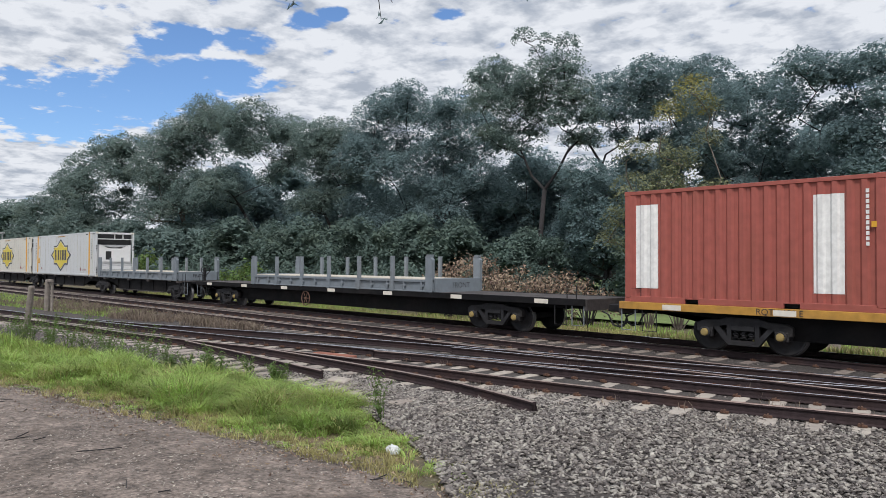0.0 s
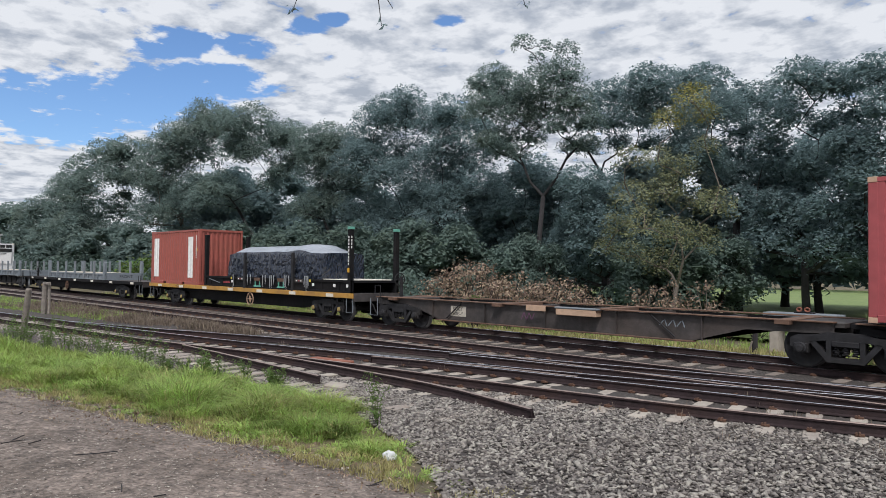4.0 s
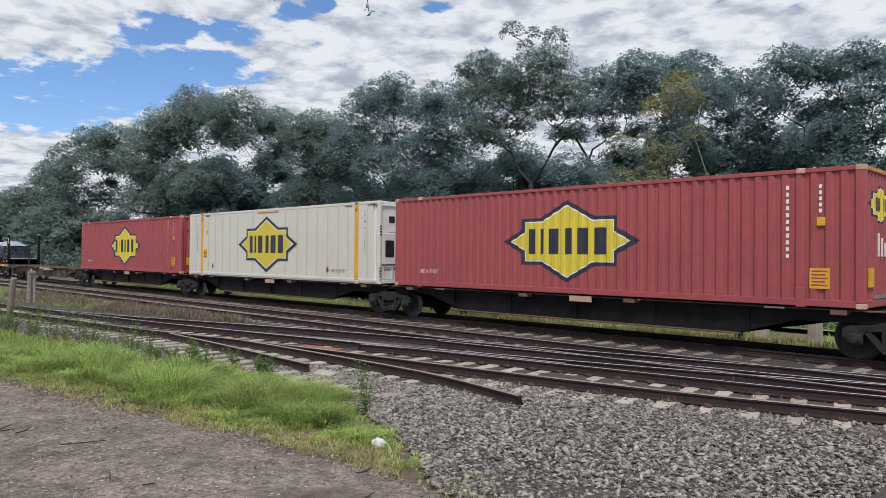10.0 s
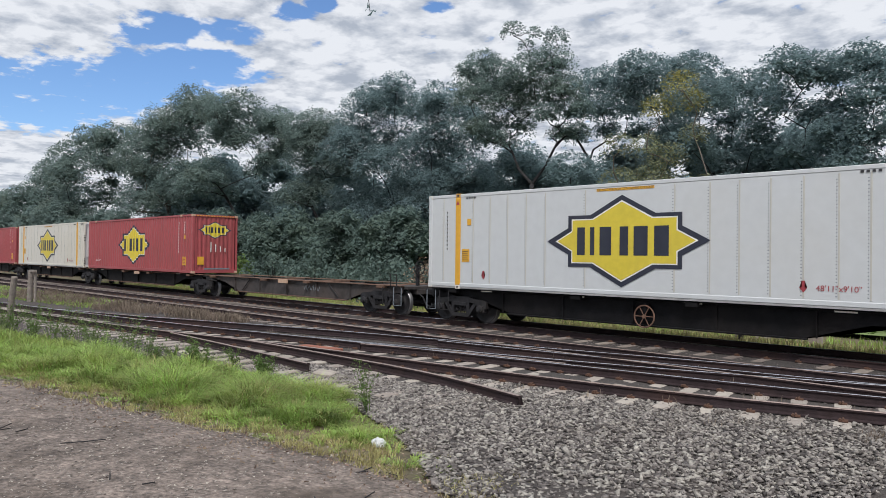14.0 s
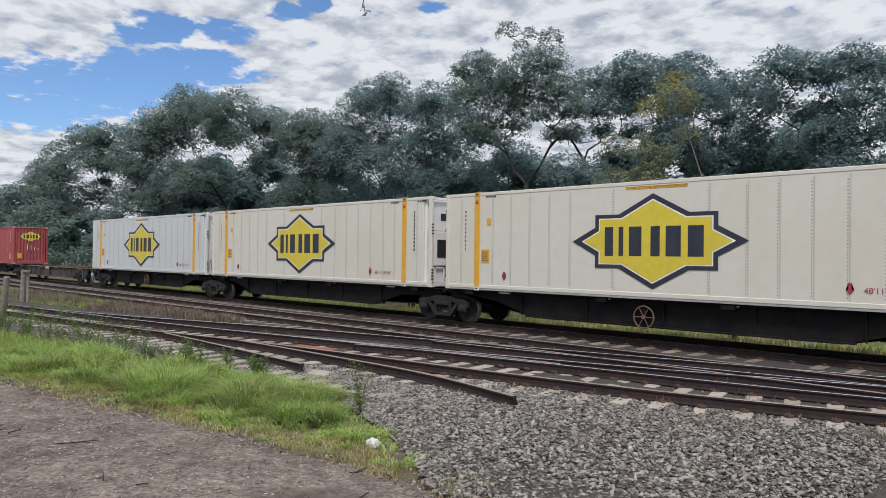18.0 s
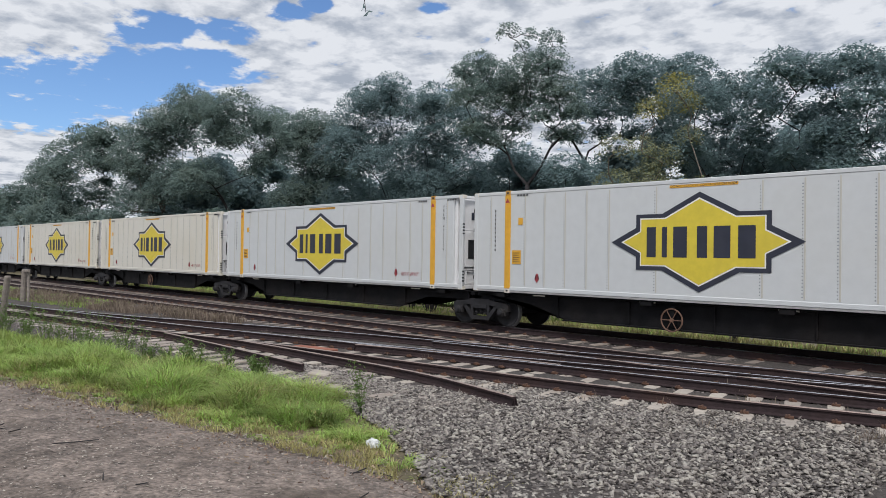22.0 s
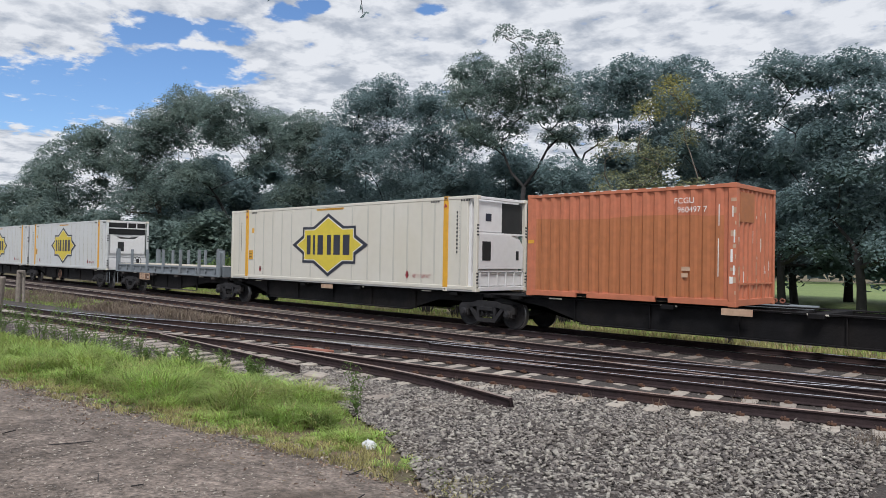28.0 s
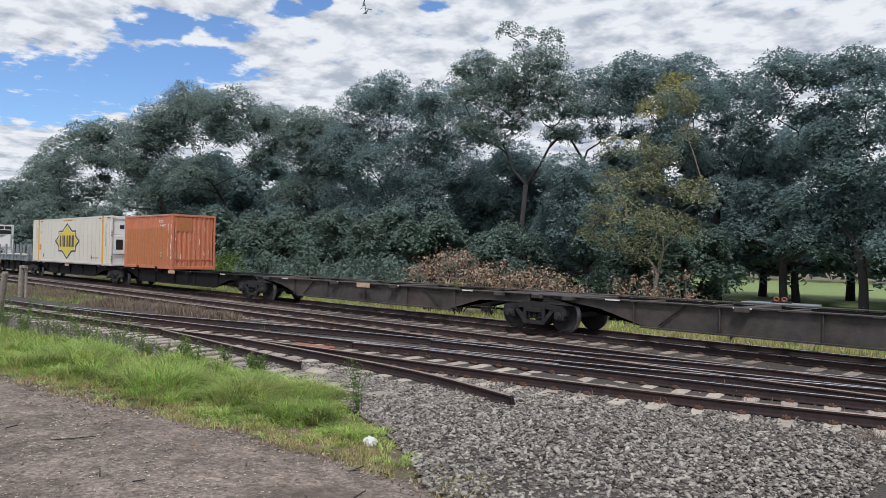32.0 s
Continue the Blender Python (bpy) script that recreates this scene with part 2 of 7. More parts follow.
M_DIRTYSLEEPER = material("dirty_sleeper", (0.235, 0.198, 0.172), 0.9, 0, (7, 0.2), (1.4, 0.6, (0.12, 0.10, 0.085)), (30, 0.3), per_object=0.25)
M_FASTEN = material("rusty_fastening", (0.12, 0.065, 0.045), 0.8, 0.1, (12, 0.3), (3, 0.5, (0.2, 0.1, 0.06)), (40, 0.3))
M_ORANGEWOOD = material("red_brown_timber", (0.27, 0.105, 0.07), 0.85, 0, (9, 0.2), (2, 0.4, None), (30, 0.3))
M_BALLAST = material("ballast_bed", (0.055, 0.048, 0.045), 0.95, 0, (26, 0.6), (0.5, 0.5, (0.085, 0.066, 0.056)), (30, 0.9))
M_STONE = material("basalt_ballast_stone", (0.222, 0.201, 0.186), 0.85, 0, (20, 0.3), (0.6, 0.4, (0.135, 0.108, 0.088)), (50, 0.3), island=0.8)
M_TRACKSTONE = material("rust_dusted_ballast_stone", (0.118, 0.100, 0.096), 0.9, 0, (20, 0.25), (0.6, 0.45, (0.095, 0.072, 0.064)), (50, 0.3), island=0.6)
M_DIRT = material("dirt_road", (0.152, 0.124, 0.107), 0.97, 0, (22, 0.55), (0.9, 0.95, (0.078, 0.060, 0.048)), (34, 1.0))
M_GROUND = material("grass_ground", (0.115, 0.098, 0.060), 0.95, 0, (3, 0.35), (0.25, 0.6, (0.21, 0.175, 0.07)), (9, 0.5))
M_GRASS = material("green_grass_blades", (0.290, 0.405, 0.100), 0.6, 0, (1.6, 0.4), (0.9, 0.6, (0.37, 0.405, 0.125)), (9, 0), island=0.4, translucent=0.35)
M_DRY = material("dry_grass_blades", (0.40, 0.36, 0.165), 0.8, 0, (1.2, 0.25), (0.7, 0.5, (0.25, 0.22, 0.08)), (9, 0), island=0.4, translucent=0.3)
M_SCRUB = material("brown_dead_scrub", (0.21, 0.165, 0.13), 0.85, 0, (1.2, 0.25), (0.7, 0.5, (0.14, 0.11, 0.085)), (9, 0), island=0.45, translucent=0.2)
M_BARK = material("grey_brown_bark", (0.030, 0.028, 0.030), 0.95, 0, (4, 0.3), (0.8, 0.4, (0.046, 0.040, 0.040)), (14, 0.6))
M_PALEBARK = material("pale_bark", (0.15, 0.128, 0.11), 0.9, 0, (4, 0.3), (0.8, 0.4, (0.14, 0.11, 0.095)), (14, 0.5))
M_LEAF = material("dark_green_leaves", (0.202, 0.284, 0.296), 0.72, 0, (0.5, 0.2), (0.25, 0.4, (0.168, 0.238, 0.238)), (9, 0), island=0.16, translucent=0.52, gloss=0.14)
M_SHRUB = material("dark_undergrowth_leaves", (0.135, 0.192, 0.170), 0.7, 0, (0.5, 0.25), (0.4, 0.5, (0.125, 0.155, 0.095)), (9, 0), island=0.2, translucent=0.4, gloss=0.15)
M_GUM = material("olive_gum_leaves", (0.196, 0.266, 0.250), 0.72, 0, (0.5, 0.2), (0.25, 0.45, (0.218, 0.248, 0.180)), (9, 0), island=0.18, translucent=0.52, gloss=0.14)
M_YELLEAF = material("yellowing_leaves", (0.35, 0.33, 0.12), 0.7, 0, (0.4, 0.3), (0.5, 0.8, (0.15, 0.18, 0.11)), (9, 0), island=0.25, translucent=0.35, gloss=0.2)
M_PALELEAF = material("grey_olive_sparse_leaves", (0.26, 0.28, 0.17), 0.75, 0, (0.4, 0.3), (0.4, 0.7, (0.20, 0.20, 0.10)), (9, 0), island=0.25, translucent=0.35, gloss=0.15)
M_LIME = material("fresh_green_leaves", (0.13, 0.20, 0.06), 0.55, 0, (0.5, 0.2), (0.4, 0.3, None), (9, 0), island=0.4, translucent=0.42, gloss=0.3)
M_DEADLEAF = material("dead_brown_leaves", (0.30, 0.22, 0.165), 0.85, 0, (0.7, 0.3), (0.4, 0.4, (0.18, 0.12, 0.085)), (9, 0), island=0.5, translucent=0.2)
M_POST = material("weathered_post_timber", (0.25, 0.22, 0.195), 0.95, 0, (8, 0.3), (1.5, 0.6, (0.18, 0.15, 0.13)), (30, 0.5))
M_PLASTIC = material("white_plastic_bag", (0.78, 0.80, 0.82), 0.4, 0, (20, 0.1), (9, 0.2, None), (30, 0.3), translucent=0.2)
# ballast colour lowered to stand for shade below the wagons
M_BEDSHADE = material("ballast_darkened_as_shade", (0.050, 0.045, 0.043), 0.95, 0, (22, 0.5), (0.6, 0.5, (0.03, 0.027, 0.026)), (30, 0.9))
M_FLAKE = material("pale_bark_flakes", (0.30, 0.265, 0.235), 0.9, 0, (12, 0.2), (3, 0.3, None), (30, 0), island=0.45)
M_SEAM = material("shaded_seam_paint", (0.50, 0.49, 0.45), 0.5, 0, (5, 0.05), (0.5, 0.3, (0.42, 0.39, 0.33)), (10, 0))
M_PARK = material("mown_park_grass", (0.165, 0.225, 0.08), 0.95, 0, (2, 0.2), (0.15, 0.4, (0.26, 0.29, 0.11)), (9, 0.3))
M_POLE = material("galvanised_pole", (0.42, 0.43, 0.44), 0.5, 0.6, (6, 0.1), (1, 0.2, None), (20, 0))



def mottle(m, scale, low, high, seed):
    """Multiply a material's colour by one more layer of uneven patches."""
    nt = m.node_tree
    b = nt.nodes["Principled BSDF"]
    src = b.inputs["Base Color"].links[0].from_socket
    co, n, mr, mu = (nt.nodes.new(k) for k in ("ShaderNodeTexCoord", "ShaderNodeTexNoise", "ShaderNodeMapRange", "ShaderNodeVectorMath"))
    n.noise_dimensions = "4D"
    n.inputs["W"].default_value, n.inputs["Scale"].default_value, n.inputs["Detail"].default_value, n.inputs["Roughness"].default_value = seed, scale, 8, 0.7
    mr.inputs[1].default_value, mr.inputs[2].default_value, mr.inputs[3].default_value, mr.inputs[4].default_value = 0.36, 0.64, low, high
    mu.operation = "MULTIPLY"
    nt.links.new(co.outputs["Object"], n.inputs["Vector"])
    nt.links.new(n.outputs["Fac"], mr.inputs[0])
    nt.links.new(src, mu.inputs[0]); nt.links.new(mr.outputs[0], mu.inputs[1])
    nt.links.new(mu.outputs[0], b.inputs["Base Color"])


def creases(m, scale, strength):
    """Fine sharp creases as relief, drawn out along one way."""
    nt = m.node_tree
    b = nt.nodes["Principled BSDF"]
    co, mp, n, ab, bp = (nt.nodes.new(k) for k in ("ShaderNodeTexCoord", "ShaderNodeMapping", "ShaderNodeTexNoise", "ShaderNodeMath", "ShaderNodeBump"))
    mp.inputs["Scale"].default_value, mp.inputs["Rotation"].default_value = scale, (0.3, 0.7, 0.2)
    n.inputs["Scale"].default_value, n.inputs["Detail"].default_value, n.inputs["Distortion"].default_value = 1.0, 1, 1.2
    ab.operation = "PINGPONG"
    ab.inputs[1].default_value = 0.12
    bp.inputs["Strength"].default_value, bp.inputs["Distance"].default_value = strength, 0.22
    nt.links.new(co.outputs["Object"], mp.inputs["Vector"]); nt.links.new(mp.outputs[0], n.inputs["Vector"])
    nt.links.new(n.outputs["Fac"], ab.inputs[0]); nt.links.new(ab.outputs[0], bp.inputs["Height"])
    nt.links.new(bp.outputs[0], b.inputs["Normal"])


creases(M_TARP, (2.4, 2.4, 1.3), 1.0)
creases(M_TARPSHEEN, (1.2, 1.8, 1.5), 0.3)
mottle(M_DIRT, 5.0, 0.66, 1.62, 3.0)
mottle(M_DIRT, 1.3, 0.75, 1.25, 8.0)
mottle(M_GRASS, 1.7, 0.62, 1.35, 5.0)
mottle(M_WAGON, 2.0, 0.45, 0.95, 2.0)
mottle(M_BROWN, 1.6, 0.6, 1.4, 4.0)


# ---- mesh helpers ----
def part(name, bm, mat, parent=None, label="", smooth=False):
    """Link a bmesh as one mesh object, under a thing or a part."""
    me = bpy.data.meshes.new(name)
    bm.to_mesh(me)
    bm.free()
    return piece(name, me, mat, parent, label, smooth)


def piece(name, me, mat=None, parent=None, label="", smooth=False):
    if mat is not None and not me.materials:
        me.materials.append(mat)
    if smooth:
        me.polygons.foreach_set("use_smooth", [True] * len(me.polygons))
    ob = new(name, me)
    if parent is not None:
        ob.parent = parent
    return tagged(ob, label) if label else ob


def box(bm, x0, x1, y0, y1, z0, z1, bevel=0.0):
    v = [bm.verts.new(p) for p in ((x0, y0, z0), (x1, y0, z0), (x1, y1, z0), (x0, y1, z0), (x0, y0, z1), (x1, y0, z1), (x1, y1, z1), (x0, y1, z1))]
    fs = [bm.faces.new([v[i] for i in q]) for q in ((3, 2, 1, 0), (4, 5, 6, 7), (0, 1, 5, 4), (1, 2, 6, 5), (2, 3, 7, 6), (3, 0, 4, 7))]
    if bevel:
        es = list({e for f in fs for e in f.edges})
        bmesh.ops.bevel(bm, geom=es, offset=bevel, segments=1, affect="EDGES")
    return bm


def boxes(*rows, bevel=0.0):
    bm = bmesh.new()
    for r in rows:
        box(bm, *r, bevel=bevel)
    return bm


def extrude_y(bm, outline, y0, y1):
    """A closed outline in x, z, made solid between y0 and y1 (outline counter-clockwise seen from -y)."""
    a = [bm.verts.new((x, y0, z)) for x, z in outline]
    b = [bm.verts.new((x, y1, z)) for x, z in outline]
    n = len(a)
    fs = [bm.faces.new(a), bm.faces.new(b[::-1])]
    for i in range(n):
        j = (i + 1) % n
        fs.append(bm.faces.new((a[j], a[i], b[i], b[j])))
    bmesh.ops.triangulate(bm, faces=[f for f in fs[:2] if len(f.verts) > 4])
    return bm


def tube(bm, pts, radii, sides=8, cap=True):
    """A tube along points with a radius at each."""
    rings = []
    pts = [Vector(p) for p in pts]
    for i, p in enumerate(pts):
        d = (pts[min(i + 1, len(pts) - 1)] - pts[max(i - 1, 0)]).normalized()
        a = d.orthogonal().normalized()
        if i and rings:
            a = (prev - d * prev.dot(d)).normalized() if (prev - d * prev.dot(d)).length > 1e-4 else a
        prev = a
        b = d.cross(a)
        r = radii[i] if not isinstance(radii, (int, float)) else radii
        rings.append([bm.verts.new(p + (a * math.cos(2 * math.pi * k / sides) + b * math.sin(2 * math.pi * k / sides)) * r) for k in range(sides)])
    for q, w in zip(rings, rings[1:]):
        for k in range(sides):
            bm.faces.new((q[k], q[(k + 1) % sides], w[(k + 1) % sides], w[k]))
    if cap:
        bm.faces.new(rings[0][::-1]); bm.faces.new(rings[-1])
    return bm


def lathe_y(bm, profile, sides=28, cx=0.0, cz=0.0):
    """Turn a profile of (radius, y) round an axis along y."""
    rings = [[bm.verts.new((cx + r * math.cos(2 * math.pi * k / sides), y, cz + r * math.sin(2 * math.pi * k / sides))) for k in range(sides)] for r, y in profile]
    for a, b in zip(rings, rings[1:]):
        for k in range(sides):
            bm.faces.new((a[k], a[(k + 1) % sides], b[(k + 1) % sides], b[k]))
    bm.faces.new(rings[0][::-1]); bm.faces.new(rings[-1])
    return bm


def raw_mesh(name, verts, quads):
    """A mesh from numpy arrays of vertices and faces of equal size."""
    me = bpy.data.meshes.new(name)
    n, k = quads.shape
    me.vertices.add(len(verts))
    me.vertices.foreach_set("co", np.ascontiguousarray(verts, dtype=np.float32).ravel())
    me.loops.add(n * k)
    me.loops.foreach_set("vertex_index", np.ascontiguousarray(quads, dtype=np.int32).ravel())
    me.polygons.add(n)
    me.polygons.foreach_set("loop_start", np.arange(0, n * k, k, dtype=np.int32))
    me.update(calc_edges=True)
    me.validate()
    return me


def lettering(name, words, size, mat, parent, m, label=""):
    """Flat letters in the built-in font, as a mesh; m is its pose in the parent's space."""
    cu = bpy.data.curves.new(name, "FONT")
    cu.body, cu.size, cu.align_x, cu.align_y = words, size, "CENTER", "CENTER"
    tmp = bpy.data.objects.new(name, cu)
    me = bpy.data.meshes.new_from_object(tmp)
    bpy.data.objects.remove(tmp)
    ob = piece(name, me, mat, parent, label)
    ob.matrix_basis = m
    return ob


def empty(name, label, category, group="", kind=""):
    ob = new(name)
    ob.empty_display_size = 0.2
    return tagged(ob, label, category, group, kind)


# ---- ground ----
YC = 17.76                      # centre line of the main track


def smooth(t):
    t = min(1.0, max(0.0, t))
    return t * t * (3 - 2 * t)


def gz(x, y):
    """Height of the ground sheet."""
    z = -0.26 + 0.30 * smooth((6.6 - y) / 4.2)
    z -= 0.35 * smooth((y - 20.0) / 2.0) + 0.12 * smooth((y - 27.0) / 2.0)
    z += 0.02 * noise.noise((x * 0.5, y * 0.5, 0)) if y < 12 else 0.06 * noise.noise((x * 0.13, y * 0.13, 3))
    return z


def ground_sheet():
    xs = sorted(set([-4000, -1500, -600, -320, -220] + [-160 + 6 * i for i in range(20)] + [-40 + 0.8 * i for i in range(72)] + [24, 40, 80, 160, 320, 900, 4000]))
    ys = sorted(set([-4000, -900, -200, -60, -20, -8] + [-4 + 0.5 * i for i in range(60)] + [26 + 3 * i for i in range(20)] + [100, 160, 300, 900, 4000]))
    v = [(x, y, gz(x, y)) for y in ys for x in xs]
    n = len(xs)
    q = np.array([(j * n + i, j * n + i + 1, (j + 1) * n + i + 1, (j + 1) * n + i) for j in range(len(ys) - 1) for i in range(n - 1)])
    ob = piece("ground", raw_mesh("ground", np.array(v), q), M_GROUND)
    return tagged(ob, "rough grassy ground running to the horizon", "ground", kind="structure")


ground_sheet()
park = piece("park_lawn", raw_mesh("park_lawn", np.array([(x, y, -0.55) for y in (29.0, 120.0) for x in (-260.0, 120.0)]), np.array([(0, 1, 3, 2)])), M_PARK)
tagged(park, "bright mown lawn of a park behind the trees", "lawn", kind="structure")

# edge of the dirt road towards the grass and ballast, as (x, y)
ROAD_EDGE = [(-60, -6.0), (-30, -0.6), (-20, 1.6), (-13.6, 3.2), (-10.6, 3.9), (-7.9, 4.55), (-6.1, 4.95), (-4.8, 5.0), (-3.9, 4.7), (-2.0, 4.2), (3, 3.4), (30, 1.0)]
# edge of the ballast towards the grass
BALLAST_EDGE = [(-300, 4.0), (-60, 4.0), (-30, 5.0), (-19.7, 5.7), (-16.1, 6.5), (-13.5, 6.95), (-11.5, 7.3), (-10, 7.35), (-8.75, 7.0), (-7.2, 6.4), (-5.8, 5.6), (-4.8, 4.9), (-3.9, 4.6), (-2.0, 4.1), (3, 3.3), (30, 1.0)]


def along(edge, x):
    return float(np.interp(x, [p[0] for p in edge], [p[1] for p in edge]))


def sheet(name, x0, x1, dx, low, high, rows, lift, mat, label):
    """A strip of surface between two edges, laid over the ground."""
    xs = np.arange(x0, x1 + 1e-6, dx)
    v, q = [], []
    for x in xs:
        a, b = low(x), high(x)
        for j in range(rows + 1):
            y = a + (b - a) * j / rows
            v.append((x, y, lift(x, y, j / rows)))
    n = rows + 1
    for i in range(len(xs) - 1):
        for j in range(rows):
            q.append((i * n + j, (i + 1) * n + j, (i + 1) * n + j + 1, i * n + j + 1))
    ob = piece(name, raw_mesh(name, np.array(v), np.array(q)), mat, smooth=True)
    return tagged(ob, label, name.replace("_", " "), kind="structure")


def wobble(x, s):
    return 0.22 * noise.noise((x * 1.3, s, 0)) + 0.10 * noise.noise((x * 4.1, s, 7))


sheet("road", -60, 30, 0.3, lambda x: -14.0, lambda x: along(ROAD_EDGE, x) + wobble(x, 2), 60,
      lambda x, y, s: gz(x, y) + 0.026 + 0.010 * noise.noise((x * 0.9, y * 0.9, 5)) - 0.03 * smooth((s - 0.97) / 0.03), M_DIRT,
      "bare grey-brown dirt road with gravel and ruts")
# dark strip along the main line paints in the shade under the train
sheet("track_bed", -300, 40, 0.5, lambda x: 16.15 + 0.5 * wobble(x, 4), lambda x: 19.0 + wobble(x, 5), 10,
      lambda x, y, s: -0.205 + 0.02 * noise.noise((x * 2.1, y * 2.1, 1)) - 0.03 * (smooth((0.1 - s) / 0.1) + smooth((s - 0.9) / 0.1)), M_BEDSHADE,
      "ballast between the main-line rails, coloured dark for the train's shade")

# ---- rails and sleepers ----
RAIL_H = 0.165
RAIL_PROFILE = [(-0.070, -RAIL_H), (0.070, -RAIL_H), (0.070, -RAIL_H + 0.012), (0.014, -RAIL_H + 0.032), (0.010, -0.045), (0.034, -0.034), (0.035, -0.008), (0.027, 0.0), (-0.027, 0.0), (-0.035, -0.008), (-0.034, -0.034), (-0.010, -0.045), (-0.014, -RAIL_H + 0.032), (-0.070, -RAIL_H + 0.012)]


def spline(points, step=0.8):
    """A smooth line through plan points, sampled along x."""
    xs, ys = np.array([p[0] for p in points], float), np.array([p[1] for p in points], float)
    m = np.gradient(ys, xs)
    out = []
    for i in range(len(xs) - 1):
        n = max(1, int(abs(xs[i + 1] - xs[i]) / step))
        h = xs[i + 1] - xs[i]
        for k in range(n + (i == len(xs) - 2)):
            s = k / n
            y = (2 * s**3 - 3 * s**2 + 1) * ys[i] + (s**3 - 2 * s**2 + s) * h * m[i] + (-2 * s**3 + 3 * s**2) * ys[i + 1] + (s**3 - s**2) * h * m[i + 1]
            out.append((xs[i] + h * s, y))
    return out


def rail(points, polished, label):
    pts = spline(points) if len(points) > 2 else points
    bm = bmesh.new()
    rings = []
    for i, (x, y) in enumerate(pts):
        a, b = pts[max(i - 1, 0)], pts[min(i + 1, len(pts) - 1)]
        d = Vector((b[0] - a[0], b[1] - a[1])).normalized()
        rings.append([bm.verts.new((x - d.y * o, y + d.x * o, z)) for o, z in RAIL_PROFILE])
    n = len(RAIL_PROFILE)
    for a, b in zip(rings, rings[1:]):
        for k in range(n):
            f = bm.faces.new((a[k], b[k], b[(k + 1) % n], a[(k + 1) % n]))
            f.material_index = 1 if k in (6, 7, 8) else 0
    for r in (rings[0], rings[-1][::-1]):
        c = bm.faces.new(r)
        bmesh.ops.triangulate(bm, faces=[c])
    bmesh.ops.recalc_face_normals(bm, faces=bm.faces)
    me = bpy.data.meshes.new("rail")
    bm.to_mesh(me); bm.free()
    me.materials.append(M_RAILSIDE)
    me.materials.append(M_RAILTOP if polished else M_RAILTOPRUST)
    return tagged(new("rail", me), label, "rail", kind="structure")


G = 1.505                       # between rail centres
rail([(-300, YC - G / 2), (60, YC - G / 2)], True, "dark steel running rail of the main line")
rail([(-300, YC + G / 2), (60, YC + G / 2)], True, "dark steel running rail of the main line")
SECOND = 13.93                  # centre of the second track
rail([(-300, SECOND + G / 2), (60, SECOND + G / 2)], False, "brown rusted rail of the second track")
rail([(-300, SECOND - G / 2), (-16, SECOND - G / 2), (-8, SECOND - G / 2 + 0.02), (60, SECOND - G / 2)], False, "brown rusted rail of the second track")
# the diverging tracks and turnouts in the foreground
CURVE_NEAR = [(-120, -2.5), (-60, 3.6), (-34, 6.55), (-25.6, 7.60), (-18.8, 8.45), (-16.8, 8.86), (-13.1, 9.50), (-9.7, 9.93), (-7.3, 10.30), (-4.6, 10.87), (-2.8, 11.40), (4, 13.2), (14, 16.4)]
CURVE_FAR = [(-120, -0.9), (-60, 5.1), (-34, 7.95), (-27.8, 8.62), (-18.7, 9.92), (-14.45, 10.75), (-10.9, 11.32), (-7.26, 11.92), (-4.33, 12.42), (-3.1, 12.72), (4, 14.8), (14, 17.9)]
CROSS_FAR = [(-28.6, 8.62), (-24, 9.75), (-20.4, 10.87), (-16.3, 12.05), (-12.5, 12.92), (-10.1, 13.55), (-7.3, 14.22), (-5.15, 14.72), (-3.7, 15.07), (3, 17.0)]
CROSS_NEAR = [(-15.6, 10.62), (-12.5, 11.25), (-9.95, 11.90), (-6.54, 12.83), (-3.9, 13.75), (0, 15.1), (5, 17.0)]
STUB_NEAR = [(-18.6, 8.36), (-15.5, 8.22), (-11.7, 8.00)]
STUB_FAR = [(-16.6, 8.98), (-14.5, 9.05), (-12.2, 9.06), (-8.8, 8.93), (-6.9, 8.55)]
rail(CURVE_NEAR, False, "rusted rail of the curved siding track")
rail(CURVE_FAR, True, "shiny-topped rail of the curved siding track")
rail(CROSS_FAR, True, "shiny-topped crossover rail")
rail(CROSS_NEAR, True, "shiny-topped crossover rail")
rail([(-12.8, 12.62), (-9.5, 13.05), (-6.0, 13.55), (-3.0, 14.1)], True, "bright check rail in the crossing")
rail([(-13.5, 10.72), (-10.0, 11.62), (-8.4, 11.85)], False, "short check rail in the crossing")
rail(STUB_NEAR, False, "rusted cut-off rail of a removed siding")
rail(STUB_FAR, False, "rusted cut-off rail of a removed siding")


def crib(x, y):
    """Ballast heaped between the rails of the siding and the second track."""
    a, b = along(CURVE_NEAR, x) + 0.12, along(CURVE_FAR, x) - 0.12
    t = smooth((y - a) / 0.25) * smooth((b - y) / 0.25)
    return 0.020 * t


sheet("ballast", -300, 40, 0.6, lambda x: along(BALLAST_EDGE, x) + wobble(x, 9), lambda x: 20.2, 44,
      lambda x, y, s: max(gz(x, y), -0.26) + 0.07 * smooth(s / 0.05) * smooth((1 - s) / 0.05) + 0.02 * noise.noise((x * 2.1, y * 2.1, 1)) + crib(x, y), M_BALLAST,
      "grey crushed-stone ballast bed under the tracks")


def box_mesh(name, lx, ly, lz, bevel):
    me = bpy.data.meshes.new(name)
    bm = boxes((-lx / 2, lx / 2, -ly / 2, ly / 2, -lz, 0), bevel=bevel)
    bm.to_mesh(me); bm.free()
    return me


